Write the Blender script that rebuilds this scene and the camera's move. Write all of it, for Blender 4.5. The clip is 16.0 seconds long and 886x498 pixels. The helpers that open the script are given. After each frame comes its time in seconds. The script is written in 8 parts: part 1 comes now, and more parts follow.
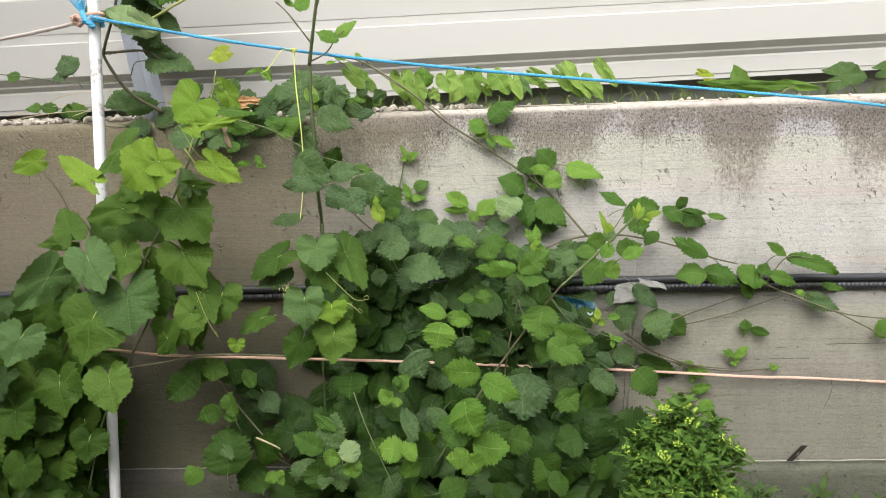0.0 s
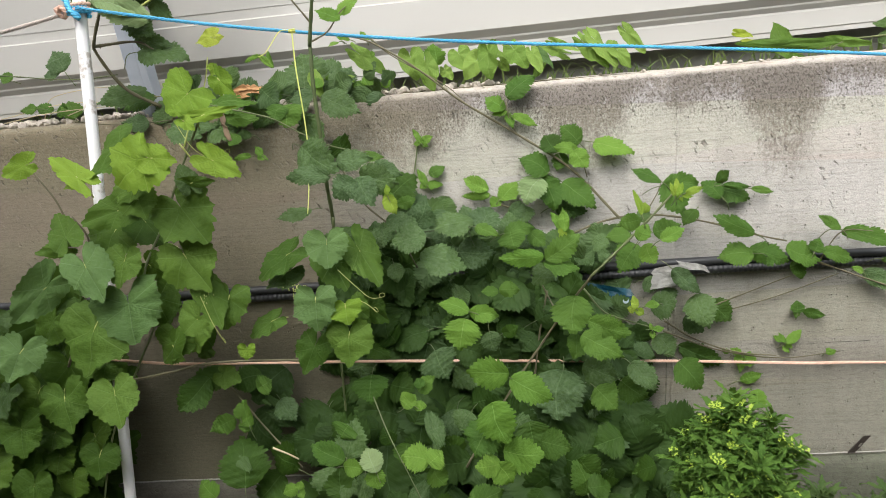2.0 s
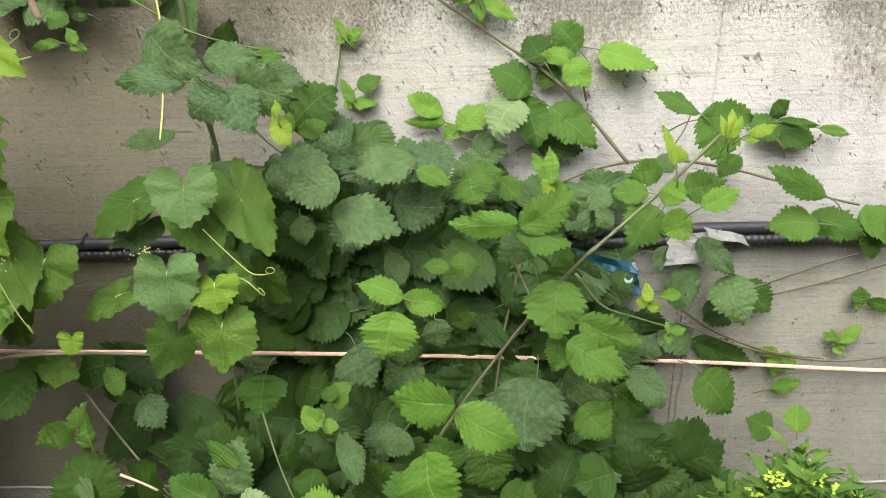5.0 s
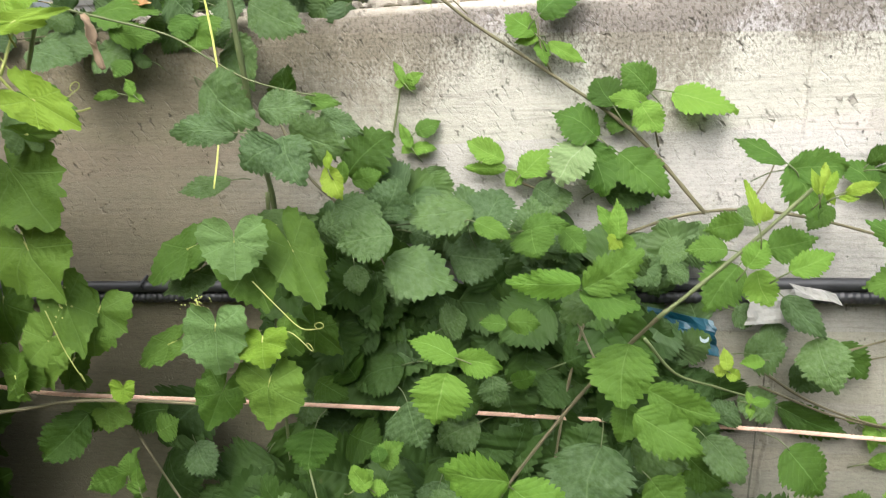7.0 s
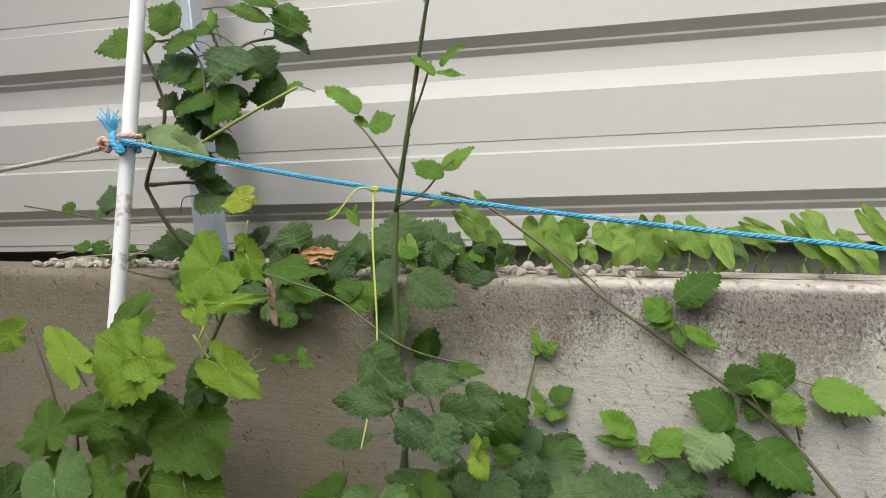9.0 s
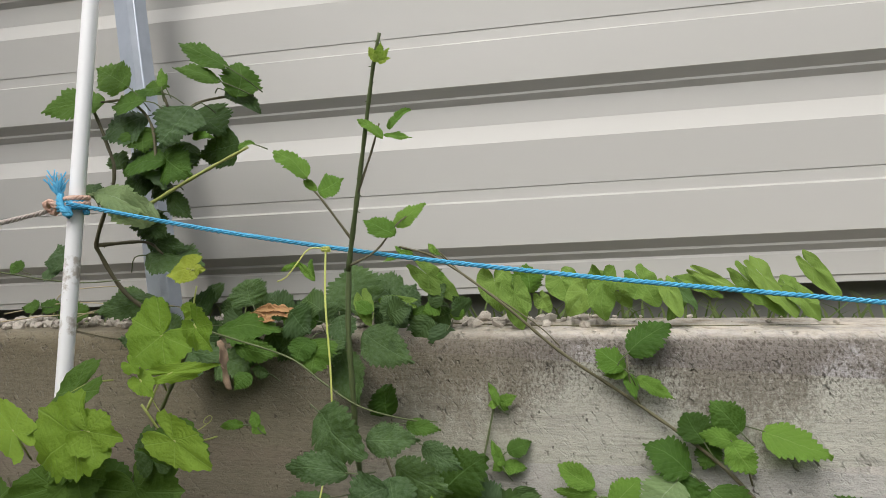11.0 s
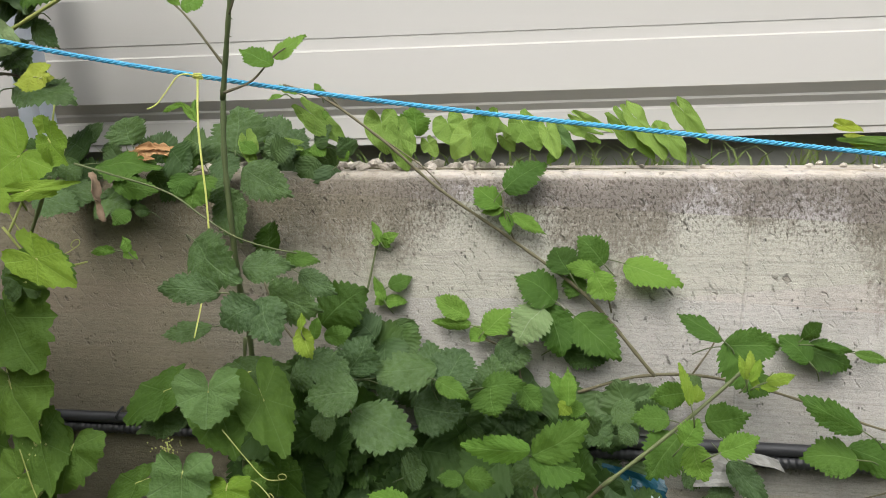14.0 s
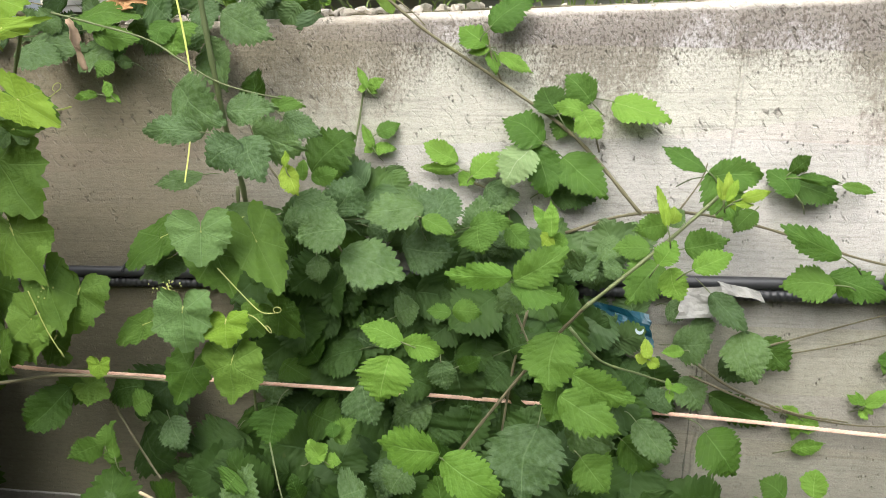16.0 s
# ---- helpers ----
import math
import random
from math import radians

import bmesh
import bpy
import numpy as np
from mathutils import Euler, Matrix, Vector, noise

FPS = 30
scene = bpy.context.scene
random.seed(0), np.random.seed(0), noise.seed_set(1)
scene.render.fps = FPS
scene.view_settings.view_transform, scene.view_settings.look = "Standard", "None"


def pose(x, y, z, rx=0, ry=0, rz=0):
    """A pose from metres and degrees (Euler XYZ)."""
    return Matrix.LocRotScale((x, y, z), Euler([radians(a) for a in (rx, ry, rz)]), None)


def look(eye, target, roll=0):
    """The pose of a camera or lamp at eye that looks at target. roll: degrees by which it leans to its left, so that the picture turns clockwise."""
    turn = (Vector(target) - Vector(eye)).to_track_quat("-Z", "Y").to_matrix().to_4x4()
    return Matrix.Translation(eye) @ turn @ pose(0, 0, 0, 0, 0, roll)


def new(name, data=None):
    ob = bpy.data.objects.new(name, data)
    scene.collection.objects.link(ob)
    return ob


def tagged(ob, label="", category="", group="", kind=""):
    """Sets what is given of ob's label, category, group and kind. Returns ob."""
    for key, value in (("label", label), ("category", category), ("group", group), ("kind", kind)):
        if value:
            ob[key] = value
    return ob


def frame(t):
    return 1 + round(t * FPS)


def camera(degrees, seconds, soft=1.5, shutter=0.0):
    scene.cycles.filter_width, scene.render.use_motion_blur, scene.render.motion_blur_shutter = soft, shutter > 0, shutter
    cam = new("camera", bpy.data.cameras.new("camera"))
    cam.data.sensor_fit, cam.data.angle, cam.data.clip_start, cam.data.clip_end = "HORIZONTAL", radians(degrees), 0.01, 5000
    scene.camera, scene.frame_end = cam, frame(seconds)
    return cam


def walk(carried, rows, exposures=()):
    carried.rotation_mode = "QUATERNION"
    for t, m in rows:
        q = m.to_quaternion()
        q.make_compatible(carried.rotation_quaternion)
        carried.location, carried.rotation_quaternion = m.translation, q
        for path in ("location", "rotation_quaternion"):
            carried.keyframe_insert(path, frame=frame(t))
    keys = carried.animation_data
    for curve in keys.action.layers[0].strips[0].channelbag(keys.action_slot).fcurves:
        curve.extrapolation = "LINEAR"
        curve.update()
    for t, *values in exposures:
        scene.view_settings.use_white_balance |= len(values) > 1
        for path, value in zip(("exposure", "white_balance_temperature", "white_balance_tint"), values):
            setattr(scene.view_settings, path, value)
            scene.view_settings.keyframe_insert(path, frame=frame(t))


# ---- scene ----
# ---------------------------------------------------------------- camera
PATH = [
    (0.0, -0.0042, -1.7393, 1.1019, 81.595, 1.106, 2.547),
    (0.5, -0.0129, -1.7385, 1.1132, 83.164, 1.575, 1.778),
    (1.0, -0.0267, -1.7268, 1.1132, 81.603, 2.015, 1.812),
    (1.5, -0.0242, -1.6984, 1.1068, 80.677, 2.409, 1.566),
    (2.0, 0.0038, -1.6193, 1.0893, 80.627, 3.912, 4.360),
    (2.5, 0.0360, -1.4990, 1.0669, 79.305, 2.837, 6.303),
    (3.0, -0.0010, -1.3986, 1.0640, 77.210, 1.389, -1.854),
    (3.5, -0.0423, -1.3180, 1.0471, 74.636, 0.555, -8.421),
    (4.0, -0.0201, -1.2485, 1.0505, 73.895, 0.081, -2.948),
    (6.5, 0.0660, -1.0648, 1.0662, 73.643, 1.900, 5.521),
    (7.0, 0.0448, -1.0740, 1.0818, 76.038, 1.917, 8.426),
    (7.5, 0.0210, -1.0908, 1.1321, 81.027, 1.079, 10.945),
    (8.0, 0.0084, -1.1029, 1.1717, 85.591, 0.384, 11.446),
    (8.5, -0.0070, -1.1194, 1.1989, 88.196, -0.190, 13.950),
    (9.0, -0.0261, -1.1297, 1.2257, 90.849, -1.472, 15.879),
    (11.5, 0.0218, -1.1302, 1.2656, 93.528, 0.115, 12.617),
    (12.0, 0.0516, -1.1317, 1.2388, 91.223, -2.247, 9.628),
    (12.5, 0.0721, -1.1296, 1.2165, 89.310, -1.999, 8.196),
    (13.0, 0.0813, -1.1261, 1.1932, 86.712, -1.007, 8.225),
    (13.5, 0.0852, -1.1259, 1.1838, 85.804, -0.605, 7.918),
    (14.0, 0.0858, -1.1273, 1.1728, 84.755, -0.783, 7.864),
    (14.5, 0.0900, -1.1295, 1.1524, 82.179, -0.983, 8.981),
    (15.0, 0.1172, -1.1277, 1.1326, 79.755, -0.458, 9.391),
    (15.5, 0.1320, -1.1322, 1.1178, 77.742, -0.037, 9.350),
    (16.0, 0.1298, -1.1420, 1.1003, 75.514, 0.730, 8.779),
]
cam = camera(66.35, 16.0, soft=0.55, shutter=0.2)
EXPOSURES = [(0.0, 1.38), (0.5, 1.09), (1.5, 1.29), (2.0, 1.30), (2.5, 1.66), (3.5, 1.68), (4.0, 1.70), (6.5, 1.90), (7.5, 1.89), (8.0, 1.09), (8.5, 1.12), (9.0, 0.94), (11.5, 0.66), (12.5, 0.72), (13.0, 0.70), (14.0, 1.08), (14.5, 1.04), (15.0, 1.56), (15.5, 1.62), (16.0, 1.79)]
walk(cam, [(t, pose(x, y, z, rx, ry, rz)) for t, x, y, z, rx, ry, rz in PATH], EXPOSURES)

# ---------------------------------------------------------------- light: bright overcast sky
SUN_ELEVATION, SUN_TURN = 47.7, 196.0
world = bpy.data.worlds.new("sky")
scene.world = world
world.use_nodes = True
wn = world.node_tree.nodes
sky = wn.new("ShaderNodeTexSky")
sky.sky_type = "NISHITA"
sky.sun_disc = False
sky.sun_elevation, sky.sun_rotation = radians(SUN_ELEVATION), radians(SUN_TURN)
sky.air_density, sky.dust_density, sky.ozone_density = 1.0, 4.0, 0.6
wn["Background"].inputs["Strength"].default_value = 0.125
cloud = wn.new("ShaderNodeHueSaturation")
cloud.inputs["Saturation"].default_value = 0.32
world.node_tree.links.new(sky.outputs[0], cloud.inputs["Color"])
world.node_tree.links.new(cloud.outputs[0], wn["Background"].inputs["Color"])
sun = new("sun", bpy.data.lights.new("sun", "SUN"))
sun.data.energy, sun.data.angle, sun.data.color = 1.22, radians(70), (1.0, 0.985, 0.955)
sun.matrix_world = look((-0.6, -2.1, 2.4), (0, 0, 0))


# ---------------------------------------------------------------- materials
class Nodes:
    """A short hand for one node material."""

    def __init__(self, name):
        self.mat = bpy.data.materials.new(name)
        self.mat.use_nodes = True
        self.tree = self.mat.node_tree
        self.bsdf = self.tree.nodes["Principled BSDF"]
        self.out = self.tree.nodes["Material Output"]

    def node(self, kind, **values):
        n = self.tree.nodes.new(kind)
        for key, value in values.items():
            n.inputs[key.replace("_", " ")].default_value = value
        return n

    def link(self, a, b):
        self.tree.links.new(a, b)

    def value(self, socket, v):
        if isinstance(v, (int, float)):
            socket.default_value = v
        else:
            self.link(v, socket)

    def math(self, op, a, b=0.0, clamp=False):
        n = self.tree.nodes.new("ShaderNodeMath")
        n.operation, n.use_clamp = op, clamp
        self.value(n.inputs[0], a)
        self.value(n.inputs[1], b)
        return n.outputs[0]

    def coords(self, scale=(1, 1, 1), kind="Object"):
        c = self.tree.nodes.new("ShaderNodeTexCoord")
        m = self.tree.nodes.new("ShaderNodeMapping")
        m.inputs["Scale"].default_value = scale
        self.link(c.outputs[kind], m.inputs["Vector"])
        return m.outputs[0]

    def noise(self, vec, scale, detail=4.0, rough=0.55):
        n = self.node("ShaderNodeTexNoise", Scale=scale, Detail=detail, Roughness=rough)
        self.link(vec, n.inputs["Vector"])
        return n.outputs["Fac"]

    def ramp(self, fac, *stops):
        n = self.tree.nodes.new("ShaderNodeValToRGB")
        e = n.color_ramp.elements
        while len(e) < len(stops):
            e.new(0.5)
        for item, (pos, col) in zip(e, stops):
            item.position = pos
            item.color = (*col, 1) if isinstance(col, tuple) else (col, col, col, 1)
        self.link(fac, n.inputs[0])
        return n.outputs[0]

    def mix(self, fac, a, b, mode="MIX"):
        n = self.tree.nodes.new("ShaderNodeMix")
        n.data_type, n.blend_type = "RGBA", mode
        for sock, v in ((n.inputs[0], fac), (n.inputs[6], a), (n.inputs[7], b)):
            if isinstance(v, (int, float)):
                sock.default_value = v
            elif isinstance(v, tuple):
                sock.default_value = (*v, 1)
            else:
                self.link(v, sock)
        return n.outputs[2]

    def bump(self, height, strength, distance):
        n = self.node("ShaderNodeBump", Strength=strength, Distance=distance)
        self.link(height, n.inputs["Height"])
        self.link(n.outputs[0], self.bsdf.inputs["Normal"])
        return n

    def finish(self, colour=None, rough=None, metal=0.0):
        if colour is not None:
            if isinstance(colour, tuple):
                self.bsdf.inputs["Base Color"].default_value = (*colour, 1)
            else:
                self.link(colour, self.bsdf.inputs["Base Color"])
        if rough is not None:
            self.value(self.bsdf.inputs["Roughness"], rough)
        self.bsdf.inputs["Metallic"].default_value = metal
        return self.mat


def concrete_material(name, light, dark, stain, top=None):
    """Board-marked concrete: horizontal grain, pits, large blotches; weather stains run down from the coping."""
    m = Nodes(name)
    p = m.coords()
    grain = m.noise(m.coords((1.3, 1.3, 15)), 5, 6, 0.62)
    fine = m.noise(p, 160, 4, 0.7)
    blotch = m.noise(m.coords((0.8, 1, 1.4)), 2.6, 5, 0.6)
    streak = m.noise(m.coords((5.5, 1, 0.5)), 2.2, 4, 0.6)
    boards = m.tree.nodes.new("ShaderNodeTexVoronoi")
    boards.feature = "F1"
    boards.inputs["Scale"].default_value = 1.0
    m.link(m.coords((0.35, 0.0, 6.6)), boards.inputs["Vector"])
    col = m.mix(m.ramp(blotch, (0.3, 0.0), (0.72, 1.0)), light, dark)
    col = m.mix(m.math("MULTIPLY", m.ramp(grain, (0.35, 0.0), (0.75, 1.0)), 0.30), col, dark)
    col = m.mix(0.10, col, boards.outputs["Color"], "SOFT_LIGHT")
    col = m.mix(m.math("MULTIPLY", m.ramp(streak, (0.48, 0.0), (0.75, 1.0)), 0.35), col, stain)
    pits = m.tree.nodes.new("ShaderNodeTexVoronoi")
    pits.feature = "F1"
    pits.inputs["Scale"].default_value = 62
    m.link(m.coords((1.5, 1, 0.9)), pits.inputs["Vector"])
    gate = m.ramp(m.noise(p, 21, 2, 0.5), (0.5, 0.0), (0.62, 1.0))
    hole = m.math("MULTIPLY", m.ramp(pits.outputs["Distance"], (0.08, 1.0), (0.2, 0.0)), gate)
    col = m.mix(m.math("MULTIPLY", hole, 0.65), col, (0.06, 0.055, 0.05))
    grit = m.noise(m.coords((1, 1, 1.6)), 330, 3, 0.7)
    col = m.mix(m.math("MULTIPLY", m.ramp(fine, (0.34, 1.0), (0.54, 0.0)), 0.5), col, dark)
    col = m.mix(m.math("MULTIPLY", m.ramp(grit, (0.33, 1.0), (0.47, 0.0)), 0.6), col, stain)
    scar = m.noise(m.coords((2.0, 1, 44)), 3.4, 4, 0.65)
    col = m.mix(m.math("MULTIPLY", m.ramp(scar, (0.58, 0.0), (0.68, 1.0)), 0.6), col, stain)
    if top:
        # dark lichen and soot under the coping, fraying downwards
        sep = m.tree.nodes.new("ShaderNodeSeparateXYZ")
        m.link(p, sep.inputs[0])
        x = sep.outputs[0]
        reach = m.math("SUBTRACT", m.math("ADD", top, m.math("MULTIPLY", x, 0.013)), sep.outputs[2])
        drip = m.noise(m.coords((3.4, 1, 0.6)), 2.0, 3, 0.6)
        deep = m.math("ADD", m.math("MULTIPLY", m.ramp(drip, (0.38, 0.0), (0.75, 1.0)), 0.06), 0.075)
        for at, wide, long in ((0.21, 0.12, 0.16), (0.66, 0.10, 0.22), (-0.24, 0.2, 0.10), (1.02, 0.14, 0.16), (0.42, 0.05, 0.05)):
            near_at = m.math("DIVIDE", m.math("SUBTRACT", x, at), wide)
            tongue = m.math("SUBTRACT", 1.0, m.math("MULTIPLY", near_at, near_at), clamp=True)
            deep = m.math("ADD", deep, m.math("MULTIPLY", tongue, long))
        wavy = m.math("ADD", reach, m.math("MULTIPLY", m.math("SUBTRACT", m.noise(p, 12, 5, 0.7), 0.5), 0.09))
        near = m.math("MULTIPLY", m.math("SUBTRACT", 1.0, m.math("DIVIDE", wavy, deep), clamp=True), 1.3)
        crumbs = m.math("ADD", m.math("MULTIPLY", m.math("SUBTRACT", m.noise(m.coords((1.2, 1, 0.8)), 95, 7, 0.85), 0.5), 3.6), m.math("MULTIPLY", m.math("SUBTRACT", m.noise(m.coords((1, 1, 0.6)), 24, 4, 0.6), 0.5), 1.1))
        mask = m.ramp(m.math("ADD", near, crumbs), (0.12, 0.0), (0.85, 1.0))
        mask = m.math("MULTIPLY", mask, m.ramp(near, (0.0, 0.0), (0.2, 1.0)))
        mask = m.math("MULTIPLY", mask, m.ramp(m.math("ADD", reach, m.math("MULTIPLY", m.math("SUBTRACT", m.noise(p, 40, 4, 0.7), 0.5), 0.02)), (0.004, 0.0), (0.014, 1.0)), clamp=True)
        col = m.mix(m.math("MULTIPLY", mask, 0.76), col, (0.145, 0.122, 0.092))
        crust = m.math("MULTIPLY", m.ramp(m.noise(m.coords((1.5, 1, 1.1)), 150, 3, 0.6), (0.50, 0.0), (0.60, 1.0)), m.ramp(m.math("SUBTRACT", reach, m.math("MULTIPLY", drip, 0.16)), (0.0, 0.7), (0.075, 0.0)))
        crust = m.math("MULTIPLY", crust, m.ramp(reach, (0.006, 0.0), (0.014, 1.0)))
        col = m.mix(crust, col, (0.075, 0.060, 0.042))
        # earthy film on the wall head
        head = m.math("MULTIPLY", m.ramp(reach, (0.004, 1.0), (0.016, 0.0)), m.ramp(m.noise(p, 26, 5, 0.65), (0.36, 0.35), (0.6, 0.9)))
        col = m.mix(head, col, (0.56, 0.50, 0.41))
        soiled = m.math("MULTIPLY", m.ramp(reach, (0.0, 1.0), (0.008, 0.0)), m.ramp(m.noise(m.coords((0.7, 1, 1)), 17, 6, 0.75), (0.5, 0.0), (0.64, 0.75)))
        col = m.mix(soiled, col, (0.26, 0.205, 0.145))
        # brown earth stain and the vine's shade, painted together at the left end
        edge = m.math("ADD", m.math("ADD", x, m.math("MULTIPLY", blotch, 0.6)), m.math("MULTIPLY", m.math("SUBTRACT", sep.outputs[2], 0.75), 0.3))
        earth_shade = m.math("MULTIPLY", m.ramp(m.math("ADD", edge, 0.52), (0.36, 1.0), (0.88, 0.0)), 0.85)
        col = m.mix(earth_shade, col, (0.180, 0.150, 0.092))
    if top:
        # olive damp tone that also paints in shade towards the ground, ragged edge
        damp_shade = m.math("ADD", sep.outputs[2], m.math("MULTIPLY", m.math("SUBTRACT", m.noise(m.coords((1.2, 1, 0.7)), 3.0, 6, 0.65), 0.5), 0.5))
        col = m.mix(m.math("MULTIPLY", m.ramp(damp_shade, (0.46, 1.0), (0.86, 0.0)), m.ramp(x, (0.0, 0.88), (0.45, 0.66))), col, (0.128, 0.120, 0.078))
    nick = m.tree.nodes.new("ShaderNodeTexVoronoi")
    nick.inputs["Scale"].default_value = 27
    slant = m.tree.nodes.new("ShaderNodeMapping")
    slant.inputs["Rotation"].default_value = (0, radians(30), 0)
    ragged = m.node("ShaderNodeTexNoise", Scale=70.0, Detail=3.0)
    m.link(p, ragged.inputs["Vector"])
    m.link(m.mix(0.012, p, ragged.outputs["Color"], "LINEAR_LIGHT"), slant.inputs["Vector"])
    narrow = m.tree.nodes.new("ShaderNodeMapping")
    narrow.inputs["Scale"].default_value = (2.1, 1, 0.9)
    m.link(slant.outputs[0], narrow.inputs["Vector"])
    m.link(narrow.outputs[0], nick.inputs["Vector"])
    few = m.ramp(m.noise(p, 9, 2, 0.5), (0.44, 0.0), (0.54, 1.0))
    coarse = m.ramp(m.noise(m.coords((0.7, 1, 2.2)), 85, 6, 0.8), (0.34, 0.45), (0.56, 1.0))
    lines = m.ramp(m.noise(m.coords((0.8, 1, 30)), 4.5, 5, 0.7), (0.36, 0.62), (0.52, 1.0))
    col = m.mix(0.45, col, coarse, "MULTIPLY")
    col = m.mix(0.3, col, lines, "MULTIPLY")
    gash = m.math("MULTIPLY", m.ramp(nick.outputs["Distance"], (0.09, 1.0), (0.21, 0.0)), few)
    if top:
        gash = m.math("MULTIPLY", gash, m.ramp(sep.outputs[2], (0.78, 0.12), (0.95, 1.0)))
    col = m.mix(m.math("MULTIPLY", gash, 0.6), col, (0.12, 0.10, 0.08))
    hole = m.math("MAXIMUM", hole, gash)
    # coarse slanting tears of the poured face, thickest towards the wall head
    tear_map = m.tree.nodes.new("ShaderNodeMapping")
    tear_map.inputs["Rotation"].default_value = (0, radians(38), 0)
    m.link(p, tear_map.inputs["Vector"])
    stretch = m.tree.nodes.new("ShaderNodeMapping")
    stretch.inputs["Scale"].default_value = (2.3, 1, 0.9)
    m.link(tear_map.outputs[0], stretch.inputs["Vector"])
    tears = m.noise(stretch.outputs[0], 52, 3, 0.6)
    torn = m.ramp(tears, (0.30, 0.0), (0.43, 1.0))
    if top:
        share = m.ramp(m.math("ADD", reach, m.math("MULTIPLY", m.noise(p, 5, 3, 0.6), 0.3)), (0.1, 0.8), (0.5, 0.14))
    else:
        share = 0.35
    loss = m.math("MULTIPLY", m.math("SUBTRACT", 1.0, torn), share)
    col = m.mix(m.math("MULTIPLY", loss, 0.5), col, stain)
    h = m.math("ADD", m.math("ADD", m.math("MULTIPLY", coarse, 0.25), m.math("MULTIPLY", lines, 0.08)), m.math("MULTIPLY", grain, 0.35))
    h = m.math("ADD", h, m.math("MULTIPLY", fine, 0.22))
    h = m.math("SUBTRACT", h, m.math("ADD", m.math("MULTIPLY", hole, 1.2), m.math("MULTIPLY", loss, 0.9)))
    m.bump(h, 0.8, 0.005)
    return m.finish(col, 0.93)


def leaf_material(name, a, b, vein, kind, dust_sheen=0.0, gloss=0.5, glow=0.28):
    """Leaf blade: hue differs from leaf to leaf, paler veins, quilted relief, light passing through."""
    m = Nodes(name)
    a, b = (a[0], a[1], a[2] * 0.7), (b[0], b[1], b[2] * 0.7)
    uv = m.tree.nodes.new("ShaderNodeUVMap")
    sep = m.tree.nodes.new("ShaderNodeSeparateXYZ")
    m.link(uv.outputs[0], sep.inputs[0])
    side, along = m.math("ABSOLUTE", m.math("SUBTRACT", m.math("MULTIPLY", sep.outputs[0], 2.0), 1.0)), sep.outputs[1]
    if kind == "palmate":
        # five main veins fan out from the stalk; u is the angle, v the distance
        fan = m.math("ABSOLUTE", m.math("SUBTRACT", m.math("FRACT", m.math("MULTIPLY", side, 2.9)), 0.5))
        rib = m.math("SUBTRACT", 1.0, m.math("MULTIPLY", m.math("MULTIPLY", m.math("SUBTRACT", 0.5, fan), m.math("ADD", along, 0.25)), 30.0), clamp=True)
        net = m.math("ABSOLUTE", m.math("SUBTRACT", m.math("FRACT", m.math("SUBTRACT", m.math("MULTIPLY", along, 5.0), m.math("MULTIPLY", m.math("SUBTRACT", 0.5, fan), 2.2))), 0.5))
    else:
        rib = m.math("SUBTRACT", 1.0, m.math("MULTIPLY", side, 22.0), clamp=True)
        net = m.math("ABSOLUTE", m.math("SUBTRACT", m.math("FRACT", m.math("SUBTRACT", m.math("MULTIPLY", along, 8.0), m.math("MULTIPLY", side, 2.6))), 0.5))
    thin = m.math("SUBTRACT", 1.0, m.math("MULTIPLY", net, 9.0), clamp=True)
    info = m.tree.nodes.new("ShaderNodeObjectInfo")
    geo = m.tree.nodes.new("ShaderNodeNewGeometry")
    chance = m.math("FRACT", m.math("ADD", info.outputs["Random"], geo.outputs["Random Per Island"]))
    p = m.coords(kind="Object")
    mottle = m.noise(p, 9, 4, 0.6)
    tint = m.math("SUBTRACT", m.math("ADD", m.math("MULTIPLY", chance, 0.95), m.math("MULTIPLY", mottle, 0.7)), 0.3)
    col = m.mix(tint, a, b)
    col = m.mix(m.math("MULTIPLY", m.math("MAXIMUM", rib, m.math("MULTIPLY", thin, 0.3)), 0.2 if kind == "palmate" else 0.38), col, vein)
    # pale dust; its even veil also paints a dull sheen into the colour
    if dust_sheen:
        spots = m.ramp(m.noise(p, 11, 4, 0.62), (0.36, 0.2), (0.74, 1.0))
        col = m.mix(m.math("MULTIPLY", spots, dust_sheen), col, (0.22, 0.30, 0.20))
    wear = m.ramp(m.noise(p, 13, 3, 0.6), (0.74, 0.0), (0.8, 1.0))
    col = m.mix(m.math("MULTIPLY", wear, 0.45), col, (0.16, 0.11, 0.04))
    h = m.math("ADD", m.math("MULTIPLY", m.math("SUBTRACT", 0.5, net), -0.55), m.math("MULTIPLY", m.noise(p, 14, 4, 0.65), 1.3))
    m.bump(m.math("SUBTRACT", h, m.math("MULTIPLY", rib, 0.5)), 0.36, 0.007)
    mat = m.finish(col, m.math("ADD", gloss, m.math("MULTIPLY", mottle, 0.25)))
    m.bsdf.inputs["Specular IOR Level"].default_value = 0.22
    through_light = m.tree.nodes.new("ShaderNodeBsdfTranslucent")
    m.link(m.mix(0.4, col, (0.20, 0.31, 0.03), "MIX"), through_light.inputs["Color"])
    blend = m.tree.nodes.new("ShaderNodeMixShader")
    blend.inputs[0].default_value = glow
    m.link(m.bsdf.outputs[0], blend.inputs[1])
    m.link(through_light.outputs[0], blend.inputs[2])
    m.link(blend.outputs[0], m.out.inputs["Surface"])
    return mat


